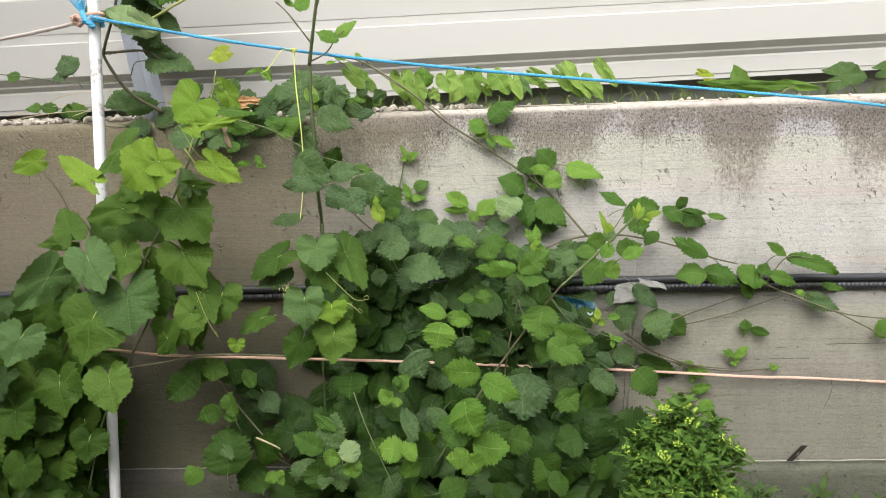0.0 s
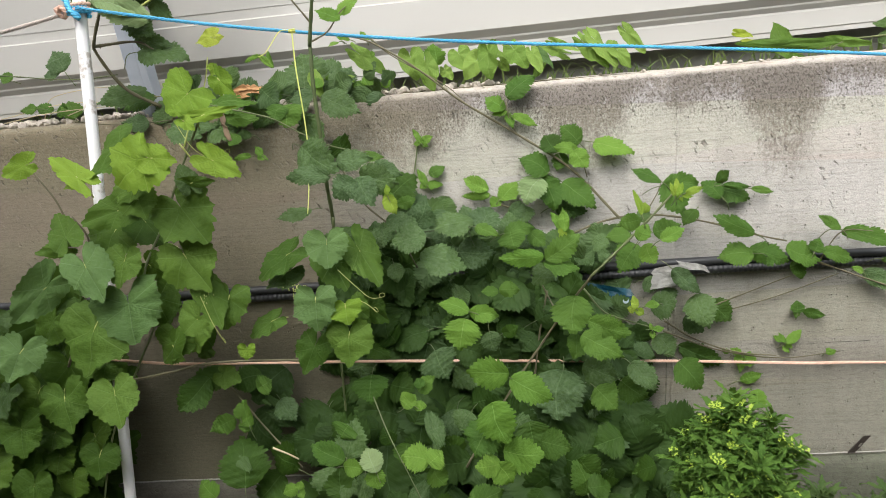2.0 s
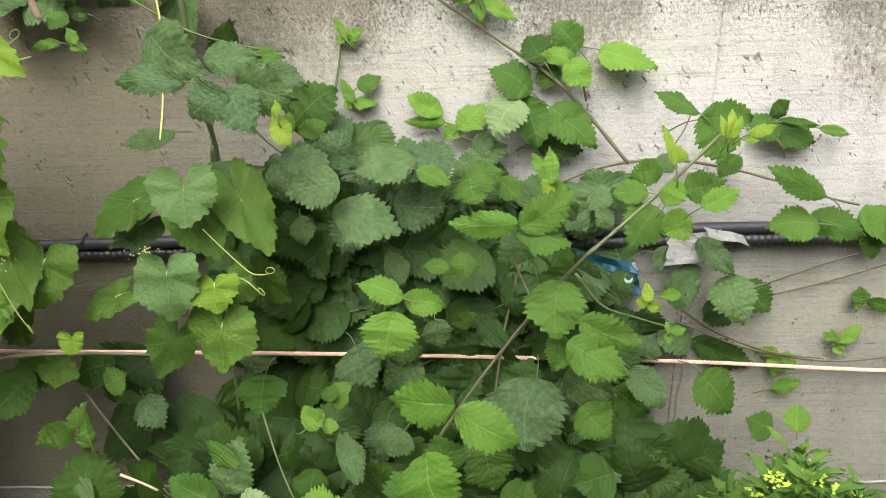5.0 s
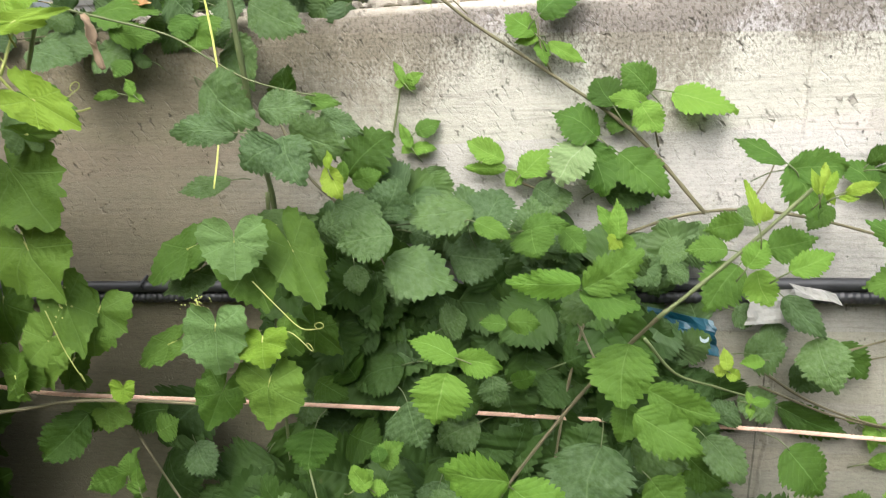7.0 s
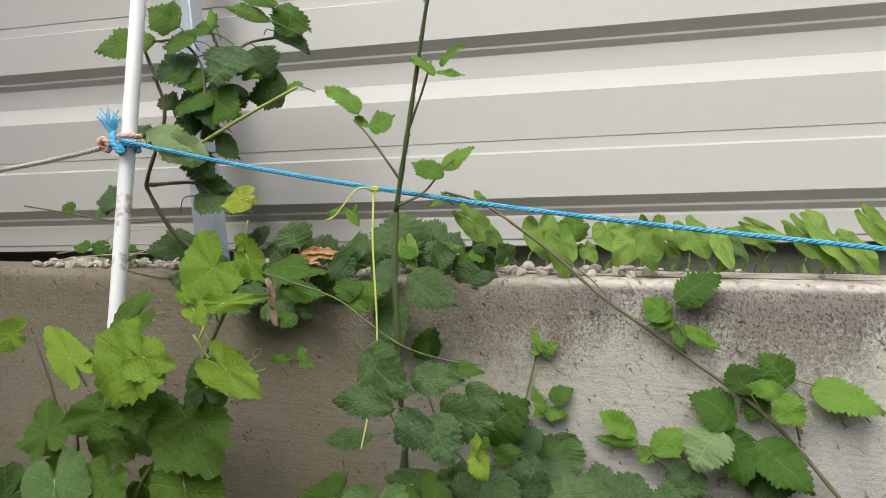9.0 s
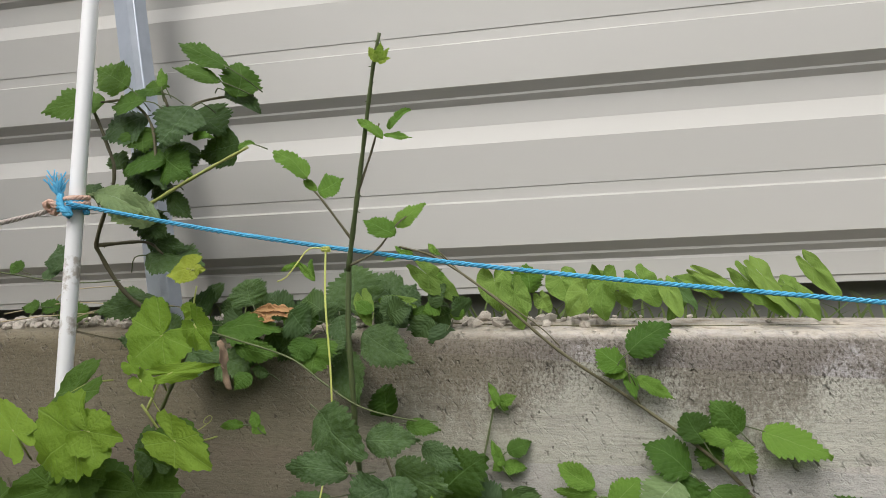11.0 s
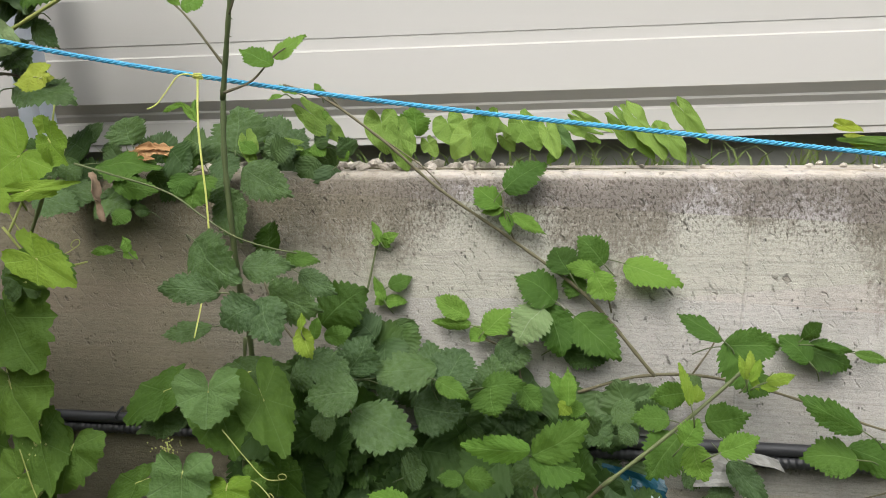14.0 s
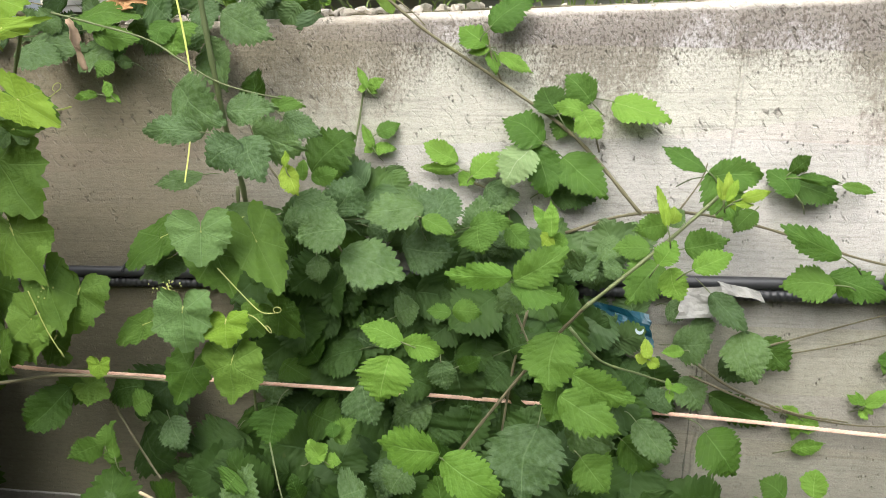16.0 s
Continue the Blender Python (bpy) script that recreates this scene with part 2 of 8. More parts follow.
def plain_material(name, a, b, scale, rough, metal=0.0, relief=0.3, depth=0.002, stretch=(1, 1, 1), wear=None):
    """Two tones of one surface, mottled, with a fine relief and, if given, worn spots."""
    m = Nodes(name)
    p = m.coords(stretch)
    n = m.noise(p, scale, 5, 0.6)
    info = m.tree.nodes.new("ShaderNodeObjectInfo")
    geo = m.tree.nodes.new("ShaderNodeNewGeometry")
    shift = m.math("MULTIPLY", m.math("FRACT", m.math("ADD", info.outputs["Random"], geo.outputs["Random Per Island"])), 0.35)
    col = m.mix(m.math("ADD", m.math("MULTIPLY", n, 0.8), shift, clamp=True), a, b)
    if wear:
        spots = m.ramp(m.noise(m.coords((1, 1, 1)), scale * 0.7, 6, 0.7), (0.62, 0.0), (0.68, 1.0))
        col = m.mix(m.math("MULTIPLY", spots, 0.8), col, wear)
    m.bump(m.noise(p, scale * 4, 4), relief, depth)
    return m.finish(col, rough, metal)


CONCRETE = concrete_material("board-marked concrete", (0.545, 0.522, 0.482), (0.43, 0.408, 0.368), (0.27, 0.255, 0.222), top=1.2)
PLINTH = concrete_material("rough footing concrete", (0.17, 0.165, 0.135), (0.105, 0.10, 0.08), (0.085, 0.08, 0.066))
MORTAR = plain_material("pale mortar", (0.40, 0.385, 0.35), (0.22, 0.21, 0.185), 40, 0.95, relief=0.8, depth=0.004)
SHEET = plain_material("painted steel sheet", (0.385, 0.376, 0.350), (0.413, 0.404, 0.378), 1.5, 0.5, relief=0.05, depth=0.001, stretch=(0.6, 1, 3))
ZINC = plain_material("galvanised steel", (0.36, 0.40, 0.46), (0.55, 0.59, 0.65), 26, 0.45, 0.55, 0.15, 0.001)
PVC = plain_material("white plastic pipe", (0.93, 0.93, 0.94), (0.89, 0.88, 0.88), 14, 0.4, relief=0.1, depth=0.001, wear=(0.42, 0.36, 0.3))
BLUE_ROPE = plain_material("blue rope", (0.03, 0.29, 0.52), (0.12, 0.50, 0.76), 90, 0.55, relief=0.8, depth=0.002)
PINK_ROPE = plain_material("faded orange rope", (0.62, 0.34, 0.25), (0.78, 0.56, 0.45), 70, 0.7, relief=0.8, depth=0.002)
GREY_ROPE = plain_material("faded pink-grey rope", (0.40, 0.33, 0.30), (0.56, 0.49, 0.45), 70, 0.75, relief=0.8, depth=0.002)
STRING = plain_material("yellow string", (0.62, 0.66, 0.10), (0.75, 0.78, 0.28), 60, 0.6)
CONDUIT = plain_material("black conduit", (0.018, 0.019, 0.021), (0.035, 0.036, 0.04), 12, 0.42, relief=0.1, depth=0.001, wear=(0.12, 0.115, 0.11))
FOIL = plain_material("crumpled grey sheet", (0.17, 0.17, 0.155), (0.28, 0.275, 0.255), 20, 0.5, relief=0.5, depth=0.004)
RUST = plain_material("rusty tie", (0.032, 0.026, 0.022), (0.068, 0.052, 0.042), 60, 0.85, relief=0.8)
GRAVEL = plain_material("pale gravel", (0.36, 0.32, 0.27), (0.66, 0.60, 0.53), 60, 0.9, relief=0.6)
SOIL = plain_material("dark soil", (0.10, 0.095, 0.070), (0.21, 0.20, 0.155), 30, 0.97, relief=1.0, depth=0.01)
LAWN = plain_material("garden ground", (0.045, 0.05, 0.02), (0.10, 0.085, 0.045), 6, 0.97, relief=1.0, depth=0.02)
BASE = plain_material("dark building base", (0.12, 0.122, 0.108), (0.20, 0.20, 0.18), 12, 0.95, relief=0.5)
BROWNCANE = plain_material("brown cane", (0.075, 0.066, 0.034), (0.15, 0.135, 0.075), 45, 0.7, relief=0.6)
GREENCANE = plain_material("green cane", (0.065, 0.100, 0.034), (0.13, 0.15, 0.06), 26, 0.6, relief=0.4)
YELLOWCANE = plain_material("young yellow-green stem", (0.24, 0.30, 0.06), (0.36, 0.38, 0.12), 26, 0.55, relief=0.3)
PALECANE = plain_material("dry straw stem", (0.40, 0.33, 0.20), (0.55, 0.47, 0.31), 30, 0.8, relief=0.4)
DEAD = plain_material("withered leaf", (0.20, 0.13, 0.085), (0.36, 0.27, 0.18), 30, 0.9, relief=0.8)
RUSSET = plain_material("russet dry leaf", (0.27, 0.13, 0.045), (0.44, 0.26, 0.12), 30, 0.85, relief=0.8)
PETAL = plain_material("yellow-green flower", (0.30, 0.46, 0.03), (0.42, 0.55, 0.07), 60, 0.55, relief=0.3)
WRAPPER = plain_material("blue wrapper film", (0.001, 0.006, 0.018), (0.008, 0.085, 0.125), 60, 0.35, relief=0.25, depth=0.003)
PRINT = plain_material("pale print", (0.26, 0.36, 0.38), (0.42, 0.50, 0.52), 30, 0.35)

DUSTY = leaf_material("mature bramble leaf", (0.020, 0.056, 0.007), (0.050, 0.102, 0.017), (0.14, 0.22, 0.09), "pinnate", dust_sheen=0.3, gloss=0.42, glow=0.16)
FRESH = leaf_material("green leaf", (0.040, 0.099, 0.016), (0.075, 0.152, 0.028), (0.20, 0.32, 0.10), "pinnate", gloss=0.48, glow=0.24)
LIGHT = leaf_material("light green leaf", (0.080, 0.176, 0.028), (0.134, 0.250, 0.048), (0.30, 0.45, 0.15), "pinnate", gloss=0.5, glow=0.28)
YOUNG = leaf_material("young yellow-green leaf", (0.150, 0.260, 0.030), (0.240, 0.335, 0.060), (0.50, 0.58, 0.2), "pinnate", gloss=0.5, glow=0.32)
PALE = leaf_material("pale felted leaf underside", (0.15, 0.225, 0.13), (0.23, 0.31, 0.20), (0.40, 0.47, 0.32), "pinnate", gloss=0.6, glow=0.2)
VINE_DUSTY = leaf_material("dark vine leaf", (0.022, 0.053, 0.008), (0.042, 0.084, 0.014), (0.15, 0.24, 0.09), "palmate", dust_sheen=0.15, gloss=0.5, glow=0.2)
VINE_FRESH = leaf_material("green vine leaf", (0.038, 0.090, 0.013), (0.098, 0.178, 0.036), (0.22, 0.34, 0.12), "palmate", gloss=0.5, glow=0.25)
VINE_LIGHT = leaf_material("light vine leaf", (0.125, 0.225, 0.026), (0.195, 0.310, 0.046), (0.33, 0.48, 0.16), "palmate", gloss=0.5, glow=0.3)
VINE_YOUNG = leaf_material("yellow young vine leaf", (0.240, 0.312, 0.036), (0.320, 0.368, 0.080), (0.52, 0.58, 0.2), "palmate", gloss=0.5, glow=0.32)
HERB = leaf_material("herb leaf", (0.052, 0.122, 0.024), (0.100, 0.190, 0.040), (0.2, 0.34, 0.1), "pinnate", gloss=0.5, glow=0.22)
GREYHERB = leaf_material("blue-green herb leaf", (0.046, 0.088, 0.030), (0.080, 0.130, 0.050), (0.16, 0.24, 0.13), "pinnate", gloss=0.55, glow=0.18)
GRASS = leaf_material("grass blade", (0.075, 0.125, 0.045), (0.16, 0.20, 0.10), (0.2, 0.25, 0.1), "pinnate", gloss=0.5, glow=0.2)
# darker bramble leaf copies: the thicket's shade is put into their colour
SHADED = leaf_material("bramble leaf with shade in its colour", (0.015, 0.042, 0.004), (0.029, 0.070, 0.008), (0.08, 0.14, 0.05), "pinnate", dust_sheen=0.08, gloss=0.5, glow=0.14)
SHADED_GREEN = leaf_material("green leaf with shade in its colour", (0.019, 0.052, 0.006), (0.040, 0.090, 0.012), (0.14, 0.24, 0.07), "pinnate", gloss=0.5, glow=0.2)
CREEPER_LIGHT = leaf_material("light creeper leaf", (0.125, 0.220, 0.050), (0.195, 0.300, 0.085), (0.30, 0.42, 0.18), "palmate", gloss=0.5, glow=0.24)
VINE_PALE = leaf_material("pale dull vine leaf", (0.062, 0.128, 0.040), (0.105, 0.188, 0.072), (0.24, 0.34, 0.18), "palmate", dust_sheen=0.12, gloss=0.5, glow=0.2)
# vine leaf tones darkened to hold the shade of low and inner leaves
VINE_SHADED = leaf_material("vine leaf with shade in its colour", (0.026, 0.062, 0.009), (0.046, 0.094, 0.016), (0.12, 0.2, 0.07), "palmate", gloss=0.5, glow=0.18)
VINE_SHADED_GREEN = leaf_material("green vine leaf with shade in its colour", (0.034, 0.080, 0.011), (0.060, 0.120, 0.019), (0.15, 0.24, 0.08), "palmate", gloss=0.5, glow=0.22)


# ---------------------------------------------------------------- mesh tools
def mesh_of(name, verts, faces, material, uvs=None, smooth=True):
    me = bpy.data.meshes.new(name)
    me.from_pydata([tuple(v) for v in verts], [], faces)
    if material:
        me.materials.append(material)
    if uvs is not None:
        layer = me.uv_layers.new(name="UVMap")
        index = np.empty(len(me.loops), dtype=np.int32)
        me.loops.foreach_get("vertex_index", index)
        layer.data.foreach_set("uv", np.asarray(uvs, dtype=np.float32)[index].ravel())
    me.polygons.foreach_set("use_smooth", [smooth] * len(me.polygons))
    me.update()
    return me


def child(ob, parent, label=""):
    """Hangs ob, drawn in world places, under a thing that stands unturned at its base."""
    ob.parent = parent
    ob.matrix_parent_inverse = Matrix.Translation(-parent.location)
    return tagged(ob, label) if label else ob


def part(name, mesh, parent, label=""):
    return child(new(name, mesh), parent, label)


def thing(name, label, category, base=(0, 0, 0), kind="", group=""):
    ob = tagged(new(name), label, category, group, kind)
    ob.location = base
    return ob


def curve_points(points, step):
    """A smooth line through the points, in steps of about that length."""
    p = [Vector(q) for q in points]
    if len(p) == 2:
        n = max(2, int((p[1] - p[0]).length / step))
        return [p[0].lerp(p[1], i / n) for i in range(n + 1)]
    ext = [2 * p[0] - p[1], *p, 2 * p[-1] - p[-2]]
    line = []
    for a, b, c, d in zip(ext, ext[1:], ext[2:], ext[3:]):
        n = max(2, int((c - b).length / step))
        for i in range(n):
            t = i / n
            line.append(0.5 * (2 * b + (c - a) * t + (2 * a - 5 * b + 4 * c - d) * t * t + (3 * b - a - 3 * c + d) * t ** 3))
    line.append(p[-1])
    return line


def tube_data(line, radii, sides=7, base=0):
    """Vertices and faces of a closed tube along a line."""
    verts, faces = [], []
    up = Vector((0.13, 0.41, 0.9))
    for i, c in enumerate(line):
        ahead = (line[min(i + 1, len(line) - 1)] - line[max(i - 1, 0)]).normalized()
        a = ahead.cross(up).normalized()
        b = a.cross(ahead)
        for k in range(sides):
            w = 2 * math.pi * k / sides
            verts.append(c + radii[i] * (math.cos(w) * a + math.sin(w) * b))
    for i in range(len(line) - 1):
        for k in range(sides):
            k2 = (k + 1) % sides
            faces.append((base + i * sides + k, base + i * sides + k2, base + (i + 1) * sides + k2, base + (i + 1) * sides + k))
    faces.append(tuple(base + k for k in reversed(range(sides))))
    faces.append(tuple(base + (len(line) - 1) * sides + k for k in range(sides)))
    return verts, faces


def tube_mesh(name, points, r0, r1, material, step=0.012, sides=7, wobble=0.0):
    line = curve_points(points, step)
    if wobble:
        line = [c + wobble * Vector((noise.noise(c * 30), noise.noise(c * 30 + Vector((5, 0, 0))), noise.noise(c * 30 + Vector((0, 9, 0))))) for c in line]
    n = len(line) - 1
    radii = [(r0 + (r1 - r0) * i / n) for i in range(n + 1)]
    return mesh_of(name, *tube_data(line, radii, sides), material)


def rope_mesh(name, points, radius, material, lay=0.026, strands=3):
    """A laid rope: strands wound round a line."""
    line = curve_points(points, 0.0035)
    verts, faces = [], []
    run = 0.0
    turns = []
    for i, c in enumerate(line):
        run += (c - line[i - 1]).length if i else 0.0
        turns.append(run / lay * 2 * math.pi)
    for s in range(strands):
        track = []
        for i, c in enumerate(line):
            ahead = (line[min(i + 1, len(line) - 1)] - line[max(i - 1, 0)]).normalized()
            a = ahead.cross(Vector((0, 0.3, 1))).normalized()
            b = a.cross(ahead)
            w = turns[i] + s * 2 * math.pi / strands
            track.append(c + 0.52 * radius * (math.cos(w) * a + math.sin(w) * b))
        v, f = tube_data(track, [radius * 0.56] * len(track), 6, len(verts))
        verts += v
        faces += f
    return mesh_of(name, verts, faces, material)


def rope(name, points, radius, material, parent, lay=0.026):
    """The three strands of a laid rope, each a part."""
    line = curve_points(points, 0.0035)
    turn = 0.0
    tracks = ([], [], [])
    for i, c in enumerate(line):
        turn += (c - line[i - 1]).length / lay * 2 * math.pi if i else 0.0
        ahead = (line[min(i + 1, len(line) - 1)] - line[max(i - 1, 0)]).normalized()
        a = ahead.cross(Vector((0, 0.3, 1))).normalized()
        b = a.cross(ahead)
        for s in range(3):
            w = turn + s * 2 * math.pi / 3
            tracks[s].append(c + 0.6 * radius * (math.cos(w) * a + math.sin(w) * b))
    for track in tracks:
        part(name, mesh_of(name, *tube_data(track, [radius * 0.5] * len(track), 6), material), parent)


def box_mesh(name, size, material, bevel=0.003, centre=(0, 0, 0)):
    bm = bmesh.new()
    bmesh.ops.create_cube(bm, size=1)
    bmesh.ops.scale(bm, vec=size, verts=bm.verts)
    bmesh.ops.translate(bm, vec=centre, verts=bm.verts)
    if bevel:
        bmesh.ops.bevel(bm, geom=bm.edges[:], offset=bevel, segments=2, affect="EDGES")
    me = bpy.data.meshes.new(name)
    bm.to_mesh(me)
    bm.free()
    me.materials.append(material)
    return me


# ---------------------------------------------------------------- the leaf shapes
def pinnate_leaf(seed, teeth=13, width=0.36, columns=2, depth=0.055, fold=0.22, curl=0.35):
    """An oval, toothed leaflet, 1 long, tip along +y, upper side +z."""
    r = random.Random(seed)
    rows = teeth * 2
    verts, uvs, faces = [], [], []
    wave, bend = r.uniform(0, 6), r.uniform(-0.06, 0.06)
    across = [c / columns for c in range(-columns, columns + 1)]
    for i in range(rows + 1):
        v = i / rows
        if v < 0.4:
            w = width * math.sin(0.5 * math.pi * (v / 0.4)) ** 0.62
        else:
            w = width * math.cos(0.5 * math.pi * (v - 0.4) / 0.6) ** (1.1 + 0.5 * (v - 0.4))
        tooth = depth * (1 if i % 2 else -0.35) * (0.3 + math.sin(math.pi * v)) * r.uniform(0.3, 1.5)
        for u in across:
            x = u * (w + (tooth if abs(u) == 1 else 0))
            y = v - 0.5 + (0.035 if abs(u) == 1 and i % 2 else 0) + 0.05 * abs(u) * (1 - 2 * v) * 0.5
            z = fold * abs(x) - curl * (v - 0.45) ** 2 + 0.05 * abs(u) * math.sin(7 * v + wave + (1.7 if u > 0 else 0))
            z += 0.006 * math.sin(2 * math.pi * (8 * v - 2.6 * abs(u))) * (abs(u) > 0) - 0.05 * abs(u) ** 3
            z += 0.03 * noise.noise(Vector((x * 7, y * 7, seed)))
            verts.append((x + bend * math.sin(3 * v), y, z))
            uvs.append((u * 0.5 + 0.5, v))
    n = len(across)
    for i in range(rows):
        for k in range(n - 1):
            faces.append((i * n + k, i * n + k + 1, (i + 1) * n + k + 1, (i + 1) * n + k))
    return verts, faces, uvs


def toothed_leaf(seed, teeth=11, columns=3, depth=0.06, fold=0.16, curl=0.3, widest=0.42, tip=1.15, bite=0):
    """A doubly toothed leaflet from the stalk at the origin to the tip at y = 1, one wide, upper side +z."""
    r = random.Random(seed)
    rows = teeth * 3
    verts, uvs, faces = [], [], []
    wave, bend, twist = r.uniform(0, 6), r.uniform(-0.07, 0.07), r.uniform(-0.12, 0.12)
    lean = (r.uniform(0.92, 1.06), r.uniform(0.92, 1.06))
    across = [c / columns for c in range(-columns, columns + 1)]
    gap = r.randrange(rows // 3, rows - 4)
    for i in range(rows + 1):
        v = i / rows
        if v < widest:
            w = 0.5 * math.sin(0.5 * math.pi * (v / widest)) ** 0.48
        else:
            w = 0.5 * math.cos(0.5 * math.pi * (v - widest) / (1 - widest)) ** (tip * (0.58 + 0.5 * v))
        w += 0.03 * math.sin(math.pi * v) * math.sin(2 * math.pi * 3.6 * v + wave)
        size = (0.35 + math.sin(math.pi * v) ** 0.5) * depth * 1.3
        for u in across:
            edge = abs(u) == 1
            tooth = size * ((-0.25, 0.5, 1.0)[i % 3] * r.uniform(0.6, 1.25) + r.uniform(-0.2, 0.2)) if edge else 0.0
            if edge and bite and i in (gap, gap + 1) and (u > 0) == (seed % 2 == 0):
                tooth -= bite
            x = u * (w * lean[u > 0] + tooth)
            y = v + (0.022 if edge and i % 3 == 2 else 0.0) - 0.04 * (1 - abs(u)) * math.sin(math.pi * v) * 0.3
            rib = math.sin(2 * math.pi * (7.5 * v - 2.3 * abs(u)))
            z = fold * abs(x) * (1 - 0.5 * abs(u)) + curl * (v * (1 - v)) - 0.10 * curl
            z += 0.05 * abs(u) * math.sin(7 * v + wave + (1.9 if u > 0 else 0)) + 0.006 * rib * (0 < abs(u)) + twist * x * (v - 0.4)
            z += 0.075 * noise.noise(Vector((x * 3, y * 3, seed))) + 0.030 * noise.noise(Vector((x * 11, y * 11, seed))) - 0.04 * abs(u) ** 3
            verts.append((x + bend * math.sin(3 * v), y, z))
            uvs.append((u * 0.5 + 0.5, v))
    n = len(across)
    for i in range(rows):
        for k in range(n - 1):
            faces.append((i * n + k, i * n + k + 1, (i + 1) * n + k + 1, (i + 1) * n + k))
    return verts, faces, uvs


VINE_OUTLINE = ((0, 1.0), (12, 0.86), (30, 0.76), (48, 0.80), (62, 0.86), (78, 0.77), (95, 0.71), (112, 0.71), (126, 0.71), (142, 0.65), (158, 0.55), (168, 0.42), (176, 0.15))
BROAD_OUTLINE = ((0, 1.0), (10, 0.85), (26, 0.76), (44, 0.73), (60, 0.76), (76, 0.73), (95, 0.76), (112, 0.78), (128, 0.76), (142, 0.72), (156, 0.62), (168, 0.45), (176, 0.15))
HEART_OUTLINE = ((0, 1.0), (10, 0.95), (24, 0.86), (42, 0.79), (66, 0.75), (92, 0.73), (118, 0.71), (142, 0.65), (160, 0.50), (170, 0.30), (176, 0.12))


def lobed_leaf(seed, outline, toothed=True, rings=5, spokes=75):
    """A lobed vine leaf or a smooth heart: the stalk at the origin, the tip at y = 1, one wide."""
    r = random.Random(seed)
    verts, uvs, faces = [(0, 0, 0)], [(0.5, 0.0)], []
    limit = radians(176)
    waves = [r.uniform(0, 6) for _ in range(3)]
    uneven = [r.uniform(0.9, 1.1) for _ in range(9)]
    cup, droop = r.uniform(-0.06, 0.06), r.uniform(0.04, 0.20)
    rim = []
    for i in range(spokes + 1):
        d = -176 + 352 * i / spokes
        g = abs(d)
        for (a0, r0), (a1, r1) in zip(outline, outline[1:]):
            if a0 <= g <= a1:
                f = (g - a0) / (a1 - a0)
                rad = r0 + (r1 - r0) * f
                break
        rad *= 1 + (uneven[int((d + 176) / 45)] - 1) * (1 if g > 20 else g / 20)
        if toothed and 4 < i < spokes - 4:
            rad *= 1 + (0.042, -0.035, 0.0)[i % 3] * r.uniform(0.4, 1.5)
        rim.append(rad)
    wide = max(rad * abs(math.sin(-limit + 2 * limit * i / spokes)) for i, rad in enumerate(rim)) * 2
    for k in range(1, rings + 1):
        f = k / rings
        for i in range(spokes + 1):
            t = -limit + 2 * limit * i / spokes
            rad = rim[i] if k == rings else (sum(rim[max(0, i - 2):i + 3]) / len(rim[max(0, i - 2):i + 3])) * 0.98
            x, y = rad * f * math.sin(t) / wide, rad * f * math.cos(t)
            vein = math.cos(5.8 * abs(t))
            z = -droop * (rad * f) ** 2 - cup * f + 0.04 * f ** 2 * vein * (0.6 if toothed else 0.3) * -1
            z += 0.05 * f ** 3 * math.sin(3 * t + waves[0]) + 0.02 * f ** 4 * math.sin(8 * t + waves[1])
            z += (0.09 if toothed else 0.17) * noise.noise(Vector((2.5 * x, 2.5 * y, seed))) + (0.025 if toothed else 0.05) * noise.noise(Vector((7 * x, 7 * y, seed))) + 0.08 * abs(x)
            verts.append((x, y, z))
            uvs.append((0.5 + 0.5 * t / math.pi, f))
    n = spokes + 1
    for i in range(spokes):
        faces.append((0, 1 + i, 2 + i))
        for k in range(rings - 1):
            c = 1 + k * n + i
            faces.append((c, c + n, c + n + 1, c + 1))
    # faces look to +z
    faces = [tuple(reversed(q)) for q in faces]
    return verts, faces, uvs


SHAPES = {
    "BRAMBLE": [toothed_leaf(q, t, 3, e, f, c, at, tip, bite) for q, t, e, f, c, at, tip, bite in (
        (1, 12, 0.042, 0.16, 0.30, 0.40, 1.1, 0), (2, 11, 0.046, 0.06, 0.36, 0.46, 0.9, 0), (3, 13, 0.038, 0.30, 0.16, 0.38, 1.25, 0), (4, 12, 0.044, -0.06, 0.40, 0.44, 1.0, 0.06),
        (5, 13, 0.038, 0.24, -0.10, 0.36, 1.3, 0), (6, 11, 0.050, 0.28, 0.30, 0.42, 1.0, 0), (7, 12, 0.042, 0.40, 0.22, 0.48, 0.85, 0), (8, 13, 0.040, 0.10, 0.48, 0.40, 1.15, 0.08))],
    "GRAPE": [lobed_leaf(q, VINE_OUTLINE if q == 15 else BROAD_OUTLINE) for q in (11, 12, 13, 14, 15, 16)],
    "HEART": [lobed_leaf(q, HEART_OUTLINE, False, 5, 44) for q in (21, 22, 23, 24)],
    "SLIM": [pinnate_leaf(q, 4, w, 1, 0.035, 0.25, 0.5) for q, w in ((41, 0.125), (42, 0.15), (43, 0.11))],
}
BRAMBLE, GRAPE, HEART = "BRAMBLE", "GRAPE", "HEART"
VINE_OF = {SHADED: VINE_SHADED, SHADED_GREEN: VINE_SHADED_GREEN, DUSTY: VINE_DUSTY, FRESH: VINE_FRESH, LIGHT: VINE_LIGHT, YOUNG: VINE_YOUNG, PALE: VINE_PALE}
leaf_meshes = {}
rng = random.Random(7)


def leaf_mesh(kind, number, material):
    key = (kind, number, material.name)
    if key not in leaf_meshes:
        v, f, uv = SHAPES[kind][number]
        leaf_meshes[key] = mesh_of("leaf", v, f, material, uv)
    return leaf_meshes[key]


